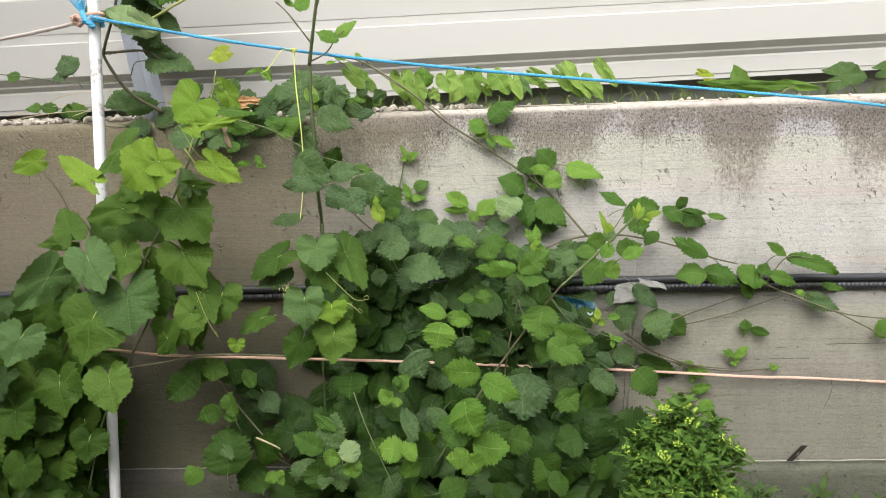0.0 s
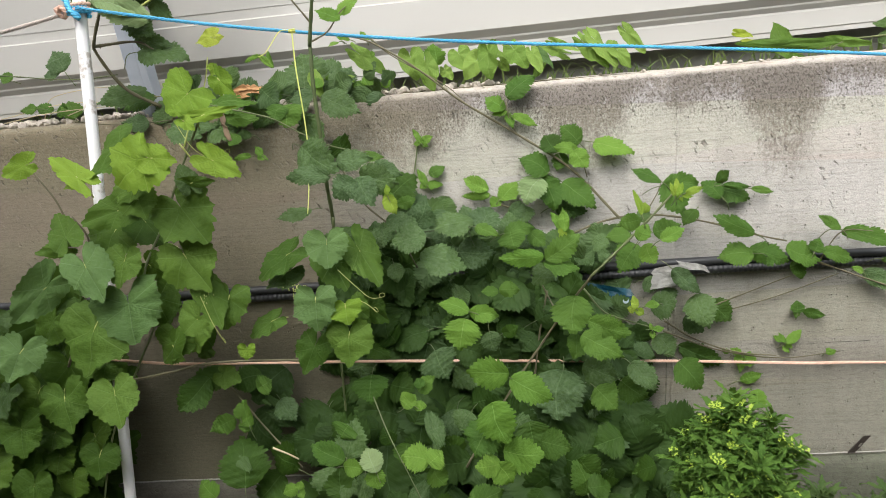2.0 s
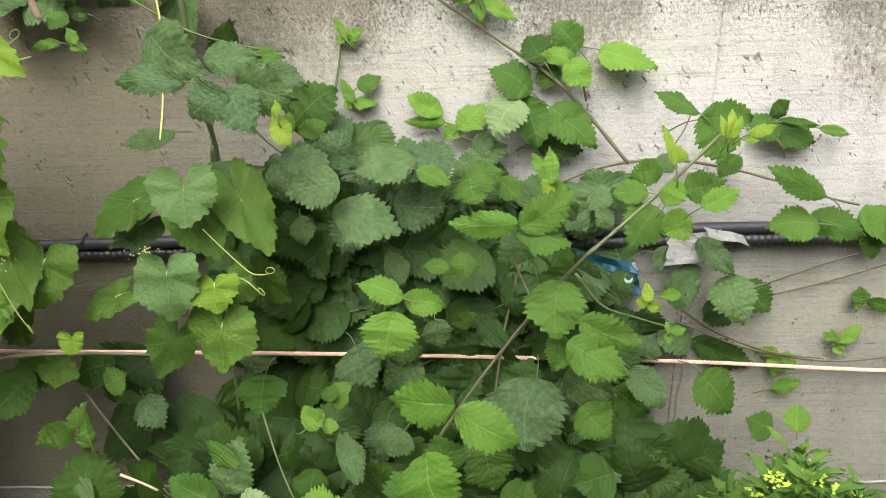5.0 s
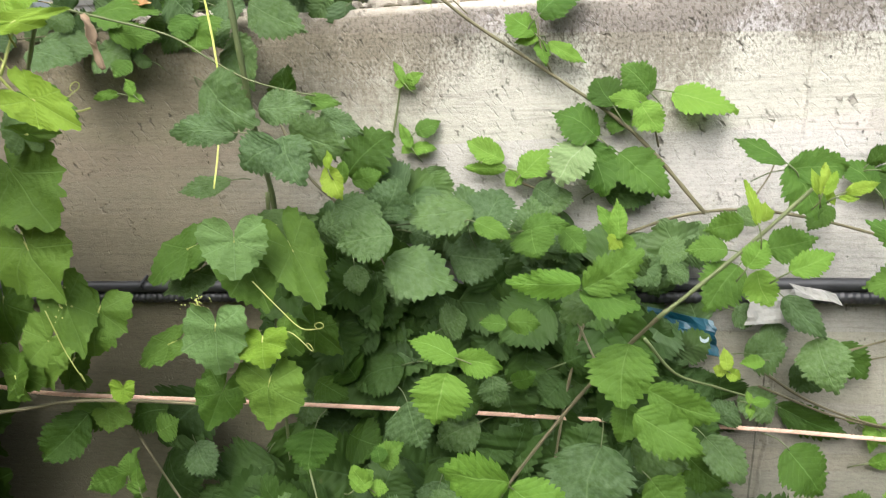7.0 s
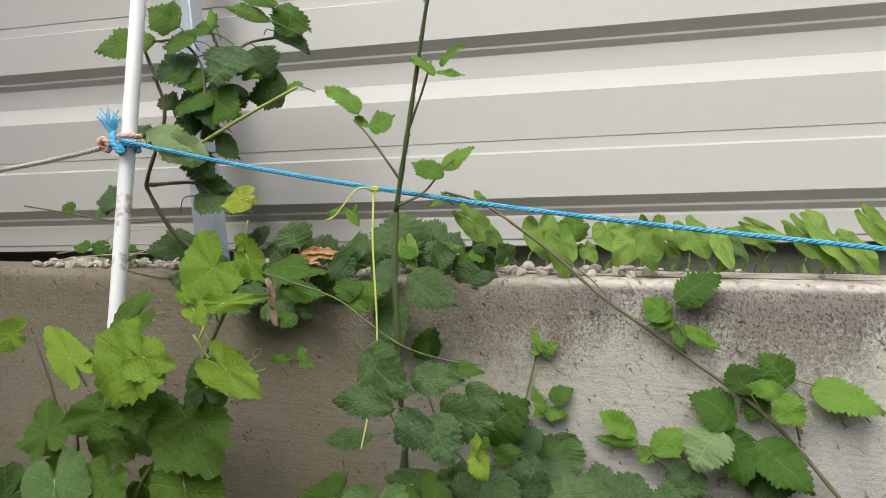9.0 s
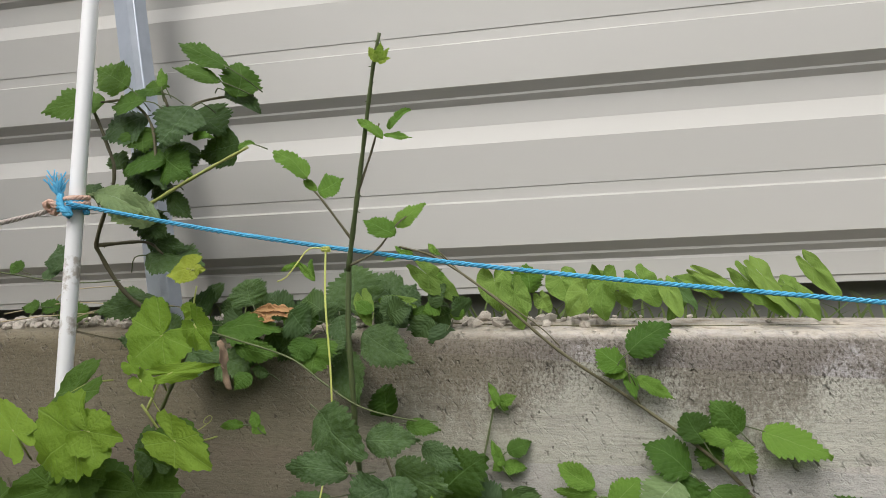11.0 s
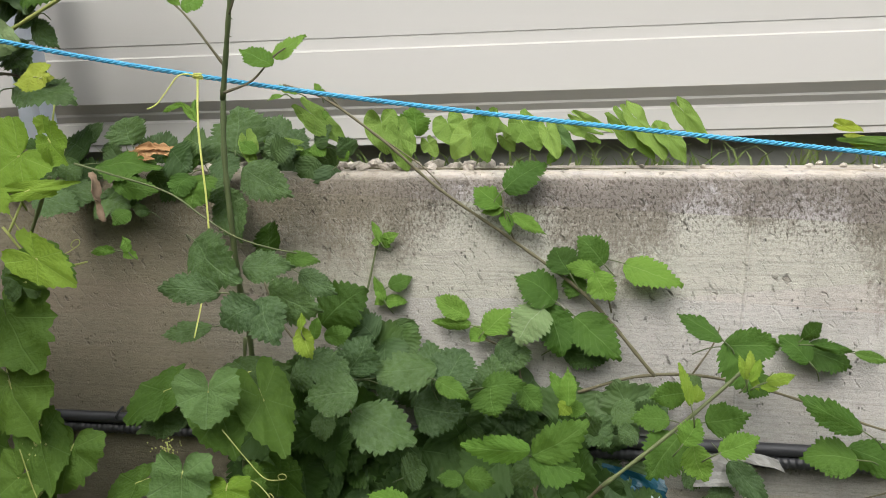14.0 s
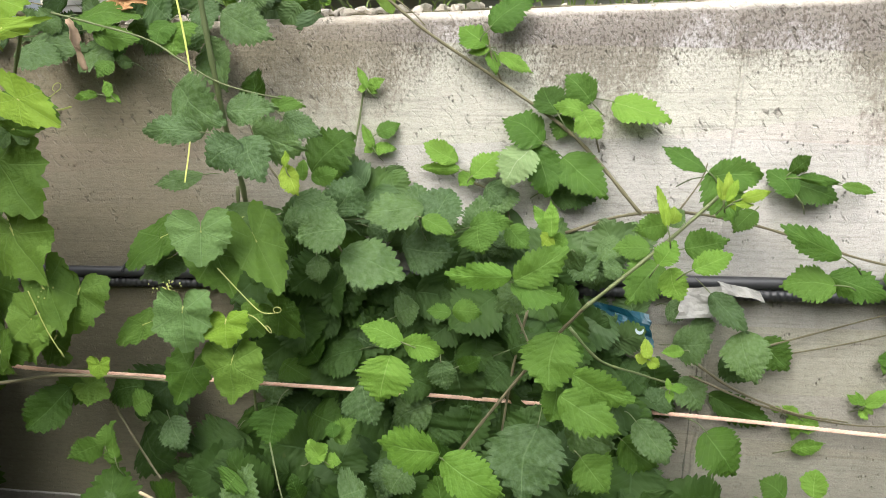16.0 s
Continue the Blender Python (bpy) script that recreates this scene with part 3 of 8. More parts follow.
def leaf_matrix(x, y, z, length, angle, lift=0.4, spread=0.28, pick=rng):
    """A leaf that spans that length, its tip pointing that way, as seen from the garden (0 right, 90 down); it faces outwards and up."""
    normal = Vector((pick.gauss(0, spread), -1, max(-0.2, lift + pick.gauss(0, spread)))).normalized()
    tip = Vector((math.cos(radians(angle)), 0, -math.sin(radians(angle))))
    tip.y = max(-0.9, min(0.9, -tip.dot(normal) / normal.y))
    k = length * tip.length
    tip.normalize()
    normal = (normal - tip * normal.dot(tip)).normalized()
    side = tip.cross(normal)
    m = Matrix((side, tip, normal)).transposed().to_4x4()
    m.translation = (x, y, z)
    return m @ Matrix.Diagonal((k * pick.uniform(0.92, 1.1), k, k, 1))


def blade(plant, kind, material, foot, tip, width, turn, lift):
    """One leaf from its stalk to its tip; it faces the garden, turned aside and upwards by the last two."""
    if kind in (GRAPE, HEART):
        material = CREEPER_LIGHT if kind == HEART and material is LIGHT else VINE_OF[material]
    a, b = Vector(foot), Vector(tip)
    way = (b - a).normalized()
    length = (b - a).length
    normal = Vector((turn, -1, lift))
    normal = (normal - way * normal.dot(way)).normalized()
    side = way.cross(normal)
    ob = new("leaf", leaf_mesh(kind, rng.randrange(len(SHAPES[kind])), material))
    m = Matrix((side, way, normal)).transposed().to_4x4()
    m.translation = a
    ob.matrix_basis = m @ Matrix.Diagonal((width, length, 0.5 * (width + length), 1))
    return child(ob, plant)


def joined_leaves(plant, name, label, rows, material, kinds=("BRAMBLE",)):
    """Leaves that nobody could count, as one mesh."""
    verts, faces, uvs = [], [], []
    for m, kind, number in rows:
        v, f, uv = SHAPES[kind][number]
        base = len(verts)
        verts += [tuple(m @ Vector(q)) for q in v]
        faces += [tuple(base + i for i in q) for q in f]
        uvs += uv
    ob = part(name, mesh_of(name, verts, faces, material, uvs), plant, label)
    ob["kind"] = "stuff"
    return ob


def cane(plant, material, r0, r1, *points):
    """A cane with small prickles; thick ones carry more."""
    line = curve_points(points, 0.012)
    n = len(line) - 1
    radii = [(r0 + (r1 - r0) * i / n) * (1 + 0.12 * math.sin(i * 1.7)) for i in range(n + 1)]
    verts, faces = tube_data(line, radii, 7)
    if r0 > 0.0034 and material in (GREENCANE, BROWNCANE):
        pick = random.Random(int(points[0][0] * 1000))
        for i in range(1, n, 2):
            w = Vector((pick.uniform(-1, 1), pick.uniform(-1, 0.4), pick.uniform(-1, 1))).normalized()
            along = (line[i] - line[i - 1]).normalized()
            w = (w - along * w.dot(along)).normalized()
            a, c = along * 0.0012, line[i] + w * radii[i] * 0.8
            base = len(verts)
            verts += [c - a, c + a, c + w.cross(along) * 0.0011, c + w * 0.0045 - along * 0.0015]
            faces += [(base, base + 2, base + 3), (base + 2, base + 1, base + 3), (base + 1, base, base + 3)]
    return part("cane", mesh_of("cane", verts, faces, material), plant)


# ---------------------------------------------------------------- ground and wall
def spaced(a, b, fine_a, fine_b, fine, coarse):
    xs = list(np.arange(a, fine_a, coarse)) + list(np.arange(fine_a, fine_b, fine)) + list(np.arange(fine_b, b + coarse, coarse))
    return [float(v) for v in xs]


SLOPE = 0.013


def loft(name, xs, profile, material, rough, chip=0.0, foot=None):
    """Rows of (depth, height, outward y, outward z) drawn along x, roughened outwards."""
    verts, faces = [], []
    n = len(profile)
    for x in xs:
        for d, z, ny, nz in profile:
            q = Vector((x, d, z))
            g = noise.noise(Vector((x * 2.2, d * 3, z * 3))) * 1.3 + noise.noise(Vector((x * 26, d * 26, z * 60))) * 0.5 + noise.noise(q * 90) * 0.25
            e = rough * g
            if chip and nz > 0.2 and ny < -0.2:
                e -= chip * max(0.0, noise.noise(q * 17) + 0.6 * noise.noise(q * 55) + 0.15)
            verts.append((x, d + ny * e, z + nz * e + SLOPE * x))
    for i in range(len(xs) - 1):
        for k in range(n - 1):
            faces.append((i * n + k, (i + 1) * n + k, (i + 1) * n + k + 1, i * n + k + 1))
    return mesh_of(name, verts, faces, material)


# unseen wall, added behind the camera to cut low sky light
wall_back = tagged(new("wall_back", box_mesh("wall_back", (16, 0.3, 2.1), PLINTH, 0.01, (0, -3.2, 1.05))), "unseen plain grey wall added to block low sky light", "wall", kind="structure")
# second unseen wall, added to take light off the left side
wall_left = tagged(new("wall_left", box_mesh("wall_left", (0.3, 2.5, 3.4), PLINTH, 0.01, (-2.2, -1.80, 1.7))), "unseen plain grey wall added to dim the left side", "wall", kind="structure")
ground = tagged(new("ground", mesh_of("ground", [(-60, -60, 0), (60, -60, 0), (60, 60, 0), (-60, 60, 0)], [(0, 1, 2, 3)], LAWN)), "dark earthy garden ground overgrown with weeds", "ground", kind="structure")

TOP = 1.2
xs = spaced(-3.0, 3.0, -1.35, 1.3, 0.011, 0.12)
rows = [(0.0, z, -1.0, 0.0) for z in np.arange(0.2, TOP - 0.03, 0.012)]
rows += [(0.0010, TOP - 0.023, -0.95, 0.3), (0.0035, TOP - 0.016, -0.8, 0.5), (0.0075, TOP - 0.010, -0.7, 0.7), (0.013, TOP - 0.0055, -0.5, 0.8), (0.021, TOP - 0.002, -0.2, 0.9), (0.030, TOP, 0.0, 1.0)]
rows += [(d, TOP + 0.1 * (d - 0.03), 0.0, 1.0) for d in np.arange(0.038, 0.17, 0.012)]
rows += [(0.175, TOP + 0.004, 1.0, 0.3), (0.176, 0.2, 1.0, 0.0)]
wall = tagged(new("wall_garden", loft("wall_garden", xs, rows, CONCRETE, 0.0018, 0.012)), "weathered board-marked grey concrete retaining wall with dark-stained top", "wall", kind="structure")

foot_rows = [(-0.016, z, -1.0, 0.0) for z in np.arange(-0.05, 0.232, 0.014)]
foot_rows += [(-0.013, 0.24, -0.7, 0.7), (-0.006, 0.246, 0.0, 1.0), (0.02, 0.25, 0.0, 1.0), (0.17, 0.25, 0.0, 1.0), (0.172, -0.05, 1.0, 0.0)]
footing = tagged(new("footing", loft("footing", xs, foot_rows, PLINTH, 0.003, 0.008)), "rough darker concrete footing projecting under the wall", "footing", kind="structure")


CRACKS = (
    (((-1.169, 1.100), (-1.173, 1.027), (-1.184, 0.975), (-1.185, 0.916)), 0.0035),
    (((-1.265, 0.829), (-1.127, 0.831)), 0.002),
    (((0.805, 0.667), (0.99, 0.668)), 0.002),
)


def ragged_strip(name, start, end, width, proud, material, parent, seed, label):
    """An uneven bead of mortar along a joint of the wall."""
    a, b = Vector(start), Vector(end)
    n = max(6, int((b - a).length / 0.006))
    along = (b - a).normalized()
    over = Vector((-along.z, 0, along.x))
    verts, faces = [], []
    for i in range(n + 1):
        c = a.lerp(b, i / n)
        k = 0.55 + 0.9 * abs(noise.noise(Vector((i * 0.31, seed, 0)))) + 0.35 * noise.noise(Vector((i * 0.9, seed, 3)))
        shift = 0.4 * width * noise.noise(Vector((i * 0.12, seed, 7)))
        w = width * max(0.15, k)
        h = proud * max(0.2, 0.7 + noise.noise(Vector((i * 0.5, seed, 11))))
        for u, d in ((-1, 0.003), (-0.55, -h), (0.2, -1.15 * h), (0.7, -0.7 * h), (1, 0.003)):
            verts.append(c + over * (u * w * 0.5 + shift) + Vector((0, d, 0)))
    for i in range(n):
        for k in range(4):
            faces.append((i * 5 + k, i * 5 + k + 1, i * 5 + 6 + k, i * 5 + 5 + k))
    return part(name, mesh_of(name, verts, faces, material), parent, label)


ragged_strip("joint_bead", (0.424, 0, 1.17), (0.408, 0, 0.66), 0.011, 0.0035, CONCRETE, wall, 3, "thin raised formwork joint")
ragged_strip("joint_bead", (0.408, 0, 0.66), (0.392, 0, 0.27), 0.013, 0.007, CONCRETE, wall, 4, "rough mortar bead down the formwork joint")
# dark strip that stands in for the shading beside the joint
ragged_strip("joint_bead", (0.393, 0, 0.62), (0.379, 0, 0.27), 0.006, 0.003, PLINTH, wall, 8, "dark strip painting the shading beside the formwork joint")
ragged_strip("mortar_line", (-1.4, -0.011, 0.233), (-0.45, -0.011, 0.248), 0.004, 0.002, MORTAR, footing, 5, "pale mortar line")
ragged_strip("mortar_line", (0.72, -0.011, 0.267), (1.5, -0.011, 0.277), 0.0038, 0.001, MORTAR, footing, 6, "pale mortar line")
for z0, x0, x1, s, paint in ((0.905, -1.15, -0.45, 12, MORTAR), (0.565, 0.58, 0.80, 13, PLINTH), (0.535, 0.55, 0.86, 14, PLINTH), (0.572, 0.9, 1.1, 15, PLINTH), (0.905, -0.4, 0.05, 16, PLINTH)):
    ragged_strip("board_line", (x0, 0.0012, z0 + SLOPE * x0), (x1, 0.0012, z0 + SLOPE * x1), 0.004, 0.001, paint, wall, s, "board mark across the concrete")

for pts_, w in (CRACKS):
    for p0, p1 in zip(pts_, pts_[1:]):
        ragged_strip("crack", (p0[0], 0.0022, p0[1]), (p1[0], 0.0022, p1[1]), w, 0.0012, RUST, wall, p0[1] * 90, "dark hairline crack")

bed = tagged(new("soil_bed", loft("soil_bed", spaced(-3.0, 3.0, -1.4, 1.4, 0.02, 0.15), [(0.174, 1.1, -1, 0), (0.175, 1.202, -0.3, 1), (0.2, 1.205, 0, 1), (0.25, 1.207, 0, 1), (0.3, 1.205, 0, 1), (0.42, 1.2, 0, 1)], SOIL, 0.006)), "narrow strip of dark soil behind the wall", "soil", kind="structure")


# ---------------------------------------------------------------- the steel-clad building behind
def cladding():
    """A steel-sheet facade with long horizontal ribs, drawn from one profile."""
    period, first = 0.340, 1.329
    prof = [(0.0, 1.278 - 0.012), (0.0, 1.278), (-0.003, 1.2805), (-0.003, first - 0.006)]
    z = first
    for _ in range(8):
        prof += [(0.0, z), (-0.011, z + 0.0115), (-0.0115, z + 0.0165), (-0.029, z + 0.032), (-0.031, z + 0.034)]
        prof += [(-0.031, z + 0.1255), (-0.0225, z + 0.1300), (-0.0220, z + 0.1315), (-0.0220, z + 0.1515), (-0.0213, z + 0.1519), (-0.0213, z + 0.1543), (-0.0230, z + 0.1547)]
        prof += [(-0.0260, z + 0.2490), (-0.0245, z + 0.2510), (-0.003, z + 0.2880), (0.0, z + 0.2930), (0.0, z + 0.336)]
        z += period
    verts, faces, n = [], [], len(prof)
    xs = [-5.0 + 0.25 * i for i in range(41)]
    for x in xs:
        for d, h in prof:
            verts.append((x, d, h))
    for i in range(len(xs) - 1):
        for k in range(n - 1):
            faces.append((i * n + k, (i + 1) * n + k, (i + 1) * n + k + 1, i * n + k + 1))
    return mesh_of("cladding", verts, faces, SHEET)


building = thing("building", "long low building clad in pale grey ribbed steel sheet", "building", kind="structure")
clad = part("cladding", cladding(), building, "pale grey steel sheet with long horizontal ribs")
for p in clad.data.polygons:
    p.use_smooth = False
part("base_wall", box_mesh("base_wall", (10, 0.2, 1.4), BASE, 0.01, (0, 0.17, 0.62)), building, "dark base wall under the sheeting")
part("body", box_mesh("body", (10, 4.0, 2.8), BASE, 0.02, (0, 2.06, 2.65)), building)
building.matrix_world = Matrix.Translation((0, 0.2874, 0)) @ Matrix.Rotation(math.atan(0.0478), 4, "Z") @ Matrix.Rotation(-math.atan(0.0328), 4, "Y")


# ---------------------------------------------------------------- pipe, bracket, conduit
pipe = thing("plastic_pipe", "upright scuffed white plastic pipe used as a post", "pipe", (-0.953, -0.145, 0.0))
pipe_line = [(-0.950, -0.142, 0.0), (-0.9033, -0.152, 0.84), (-0.8550, -0.162, 1.70), (-0.838, -0.166, 2.0)]
part("tube", tube_mesh("tube", pipe_line, 0.0128, 0.0128, PVC, 0.03, 20), pipe)

bracket = thing("steel_channel", "galvanised steel channel standing against the cladding", "bracket", (-0.80, 0.10, 1.19))
lean = Matrix.Translation((-0.868, 0.075, 1.19)) @ Matrix.Rotation(radians(-9.3), 4, "Y") @ Matrix.Rotation(radians(-18), 4, "Z")
def plate_along(name, outline):
    """A bent strip of sheet drawn up the leaning channel."""
    n = len(outline)
    verts = [tuple(lean @ Vector((x, y, z))) for z in (0.0, 1.1) for x, y in outline]
    faces = [(k, (k + 1) % n, n + (k + 1) % n, n + k) for k in range(n)] + [tuple(range(n - 1, -1, -1)), tuple(range(n, 2 * n))]
    return part(name, mesh_of(name, verts, faces, ZINC, smooth=False), bracket)


plate_along("web", [(-0.029, -0.002), (0.010, -0.002), (0.013, -0.004), (0.016, -0.004), (0.031, 0.0), (0.030, 0.003), (0.014, 0.0), (0.010, 0.001), (-0.029, 0.001)])
plate_along("flange", [(-0.031, 0.03), (-0.031, 0.0), (-0.0292, -0.002), (-0.0292, 0.03)])
plate_along("flange", [(0.0312, 0.0), (0.033, 0.002), (0.033, 0.03), (0.0312, 0.03)])


def conduit(z, d, radius, ribbed, label):
    ob = thing("cable_conduit", label, "conduit", (0, -d, z), group="cables along the wall")
    pts = [(x, -d + 0.004 * math.sin(3.1 * x + z * 40), z + 0.0095 * x + 0.005 * math.sin(2.3 * x + d * 90)) for x in np.arange(-3.0, 3.01, 0.25)]
    line = curve_points(pts, 0.0028 if ribbed else 0.03)
    radii = [radius * (1.0 if (i // 2) % 2 else 0.87) if ribbed and -1.3 < c.x < 1.3 else radius for i, c in enumerate(line)]
    part("tube", mesh_of("tube", *tube_data(line, radii, 12), CONDUIT), ob)
    for x in (-0.66, 0.62):
        if not ribbed:
            part("clip", tube_mesh("clip", [(x, 0.004, z + 0.0095 * x + 0.017), (x, -d - radius - 0.001, z + 0.0095 * x + 0.004), (x, 0.004, z + 0.0095 * x - 0.016)], 0.0025, 0.0025, CONDUIT, 0.005, 6), ob)
    return ob


conduit(0.752, 0.012, 0.0105, False, "smooth black plastic cable conduit fixed along the concrete wall")
conduit(0.732, 0.0115, 0.0105, True, "corrugated black plastic conduit running along the concrete wall")

# ---------------------------------------------------------------- ropes
KNOT = Vector((-0.862, -0.19, 1.406))
blue = thing("blue_rope", "taut blue twisted rope tied to the white pipe", "rope", KNOT)
pts = [Vector((x, -0.19 + 0.095 * (x + 0.862), z)) for x, z in ((-0.862, 1.410), (-0.6, 1.361), (-0.3, 1.317), (0.0, 1.283), (0.3, 1.255), (0.6, 1.2275), (0.9, 1.1965), (1.1, 1.171), (1.6, 1.11), (2.6, 1.0))]
rope("strand", pts, 0.0036, BLUE_ROPE, blue, 0.030)


def coil(name, centre, radius, turns, rise, thick, material, parent, phase=0.0):
    c = Vector(centre)
    n = int(26 * turns)
    line = [c + Vector((radius * math.cos(phase + 6.283 * i / 26), radius * math.sin(phase + 6.283 * i / 26), rise * i / n)) for i in range(n)]
    return part(name, rope_mesh(name, line, thick, material, 0.02), parent)


coil("knot", (-0.868, -0.162, 1.398), 0.0165, 2.0, 0.018, 0.0045, BLUE_ROPE, blue)
part("knot", rope_mesh("knot", [(-0.888, -0.176, 1.428), (-0.879, -0.187, 1.412), (-0.868, -0.190, 1.398), (-0.860, -0.186, 1.390), (-0.87, -0.181, 1.402), (-0.884, -0.186, 1.402)], 0.0058, BLUE_ROPE), blue)
pick = random.Random(5)
verts, faces = [], []
for i in range(26):
    a = Vector((-0.888, -0.180, 1.424))
    b = a + Vector((pick.uniform(-0.026, 0.012), pick.uniform(-0.012, 0.012), pick.uniform(0.022, 0.044)))
    mid = a.lerp(b, 0.5) + Vector((pick.uniform(-0.006, 0.006), 0, 0))
    v, f = tube_data(curve_points([a, mid, b], 0.008), [0.0011] * 60, 4, len(verts))
    verts += v
    faces += f
part("frayed_end", mesh_of("frayed_end", verts, faces, BLUE_ROPE), blue, "frayed blue rope end")

tie = thing("upper_rope", "faded pinkish-grey rope knotted to the pipe, leading away", "rope", (-0.87, -0.17, 1.40))
rope("strand", [(-0.885, -0.18, 1.405), (-0.95, -0.185, 1.390), (-1.10, -0.2, 1.362), (-1.5, -0.25, 1.30), (-2.4, -0.35, 1.2)], 0.0042, GREY_ROPE, tie)
coil("knot", (-0.867, -0.163, 1.404), 0.0175, 2.2, 0.022, 0.0043, PINK_ROPE, tie, 1.0)
part("knot", rope_mesh("knot", [(-0.905, -0.182, 1.404), (-0.894, -0.192, 1.414), (-0.886, -0.186, 1.402), (-0.898, -0.178, 1.396), (-0.904, -0.190, 1.410), (-0.889, -0.178, 1.412)], 0.0052, PINK_ROPE), tie)

pink = thing("orange_rope", "taut faded orange twisted rope across the brambles", "rope", (-0.91, -0.17, 0.636))
rope_line = [(-0.915, -0.175, 0.634), (-0.75, -0.19, 0.622), (-0.55, -0.167, 0.608), (-0.2, -0.119, 0.581), (0.1, -0.077, 0.554), (0.4, -0.042, 0.529), (0.7, -0.029, 0.507), (1.0, -0.014, 0.489), (2.4, -0.012, 0.40)]
rope("strand", rope_line, 0.0036, PINK_ROPE, pink, 0.02)
coil("knot", (-0.915, -0.152, 0.628), 0.0175, 2.4, 0.02, 0.0042, PINK_ROPE, pink)

part("loose_thread", tube_mesh("loose_thread", [(0.908, -0.022, 0.495), (0.909, -0.026, 0.475), (0.906, -0.024, 0.455), (0.893, -0.020, 0.415)], 0.0006, 0.0004, RUST, 0.006, 5), pink, "dark loose thread")

string = thing("yellow_string", "thin yellow string hanging from the blue rope", "string", (-0.405, -0.19, 1.32))
part("cord", tube_mesh("cord", [(-0.404, -0.188, 1.328), (-0.402, -0.192, 1.25), (-0.398, -0.18, 1.15), (-0.398, -0.172, 1.085)], 0.0017, 0.0015, STRING, 0.01, 5), string)
part("cord", tube_mesh("cord", [(-0.398, -0.172, 1.085), (-0.398, -0.20, 1.0), (-0.40, -0.22, 0.95)], 0.0013, 0.0012, STRING, 0.01, 5), string)
part("loose_end", tube_mesh("loose_end", [(-0.404, -0.188, 1.328), (-0.425, -0.2, 1.327), (-0.445, -0.2, 1.305), (-0.462, -0.2, 1.285), (-0.476, -0.2, 1.279)], 0.0012, 0.001, STRING, 0.006, 5), string)
coil("knot", (-0.404, -0.187, 1.324), 0.006, 2.0, 0.006, 0.0016, STRING, string)

# ---------------------------------------------------------------- litter on the conduit


def sheet_mesh(name, centre, across, down, nx, nz, crumple, material, seed, holes=()):
    c, a, b = Vector(centre), Vector(across), Vector(down)
    nrm = a.cross(b).normalized()
    verts, faces = [], []
    for i in range(nx + 1):
        for k in range(nz + 1):
            u, v = i / nx - 0.5, k / nz - 0.5
            q = c + a * u + b * v
            fold = noise.noise(Vector((u * 3, v * 2, seed))) + 0.3 * noise.noise(Vector((u * 6, v * 5, seed)))
            q += nrm * crumple * 0.8 * fold + a * 0.1 * noise.noise(Vector((v * 5, seed, 2)))
            verts.append(q)
    n = nz + 1
    for i in range(nx):
        for k in range(nz):
            faces.append((i * n + k, (i + 1) * n + k, (i + 1) * n + k + 1, i * n + k + 1))
    return mesh_of(name, verts, faces, material, smooth=False)


wrapper = thing("snack_wrapper", "crumpled shiny blue wrapper caught behind the leaves", "wrapper", (0.24, -0.03, 0.70))
film = part("film", sheet_mesh("film", (0.255, -0.032, 0.688), (0.105, -0.004, -0.022), (0.012, -0.012, -0.056), 14, 10, 0.018, WRAPPER, 2.0), wrapper)
film.modifiers.new("thickness", "SOLIDIFY").thickness = 0.0008
for x, z, r in ((0.286, 0.684, 0.007), (0.262, 0.690, 0.004), (0.238, 0.668, 0.005)):
    bm = bmesh.new()
    bmesh.ops.create_circle(bm, cap_ends=True, radius=r, segments=14)
    me = bpy.data.meshes.new("print_spot")
    bm.to_mesh(me)
    bm.free()
    me.materials.append(PRINT)
    spot = new("print_spot", me)
    spot.matrix_basis = Matrix.Translation((x, -0.050, z)) @ Matrix.Rotation(radians(75), 4, "X")
    child(spot, wrapper)
foil = thing("crumpled_sheet", "crumpled torn grey plastic sheet stuck over the conduit", "litter", (0.40, -0.04, 0.74))
f1 = part("sheet", sheet_mesh("sheet", (0.385, -0.050, 0.737), (0.075, -0.01, 0.012), (-0.012, -0.02, -0.046), 10, 9, 0.012, FOIL, 5.0), foil)
f2 = part("flap", sheet_mesh("flap", (0.440, -0.052, 0.757), (0.066, 0.0, -0.014), (0.004, -0.012, -0.014), 9, 4, 0.007, FOIL, 9.0), foil)
for ob in (f1, f2):
    ob.modifiers.new("thickness", "SOLIDIFY").thickness = 0.001

plate = thing("formwork_tie", "small rusty formwork tie sticking out of the footing", "metal tie", (0.832, -0.02, 0.293))
tie_shape = [(-0.020, -0.026), (-0.004, -0.026), (0.021, 0.026), (0.006, 0.026)]
hole = [(-0.002, -0.008), (0.005, -0.008), (0.009, 0.004), (0.002, 0.004)]
vs = []
for y in (0.0, -0.003):
    vs += [(0.832 + x, -0.020 + y - z * 0.4, 0.295 + z) for x, z in tie_shape + hole]
ring = [(0, 1, 5, 4), (1, 2, 6, 5), (2, 3, 7, 6), (3, 0, 4, 7)]
fs = ring + [tuple(8 + i for i in reversed(q)) for q in ring] + [(k, (k + 1) % 4, 8 + (k + 1) % 4, 8 + k) for k in range(4)] + [(4 + k, 12 + k, 12 + (k + 1) % 4, 4 + (k + 1) % 4) for k in range(4)]
part("blade", mesh_of("blade", vs, fs, RUST, smooth=False), plate)

# ---------------------------------------------------------------- gravel on the wall head


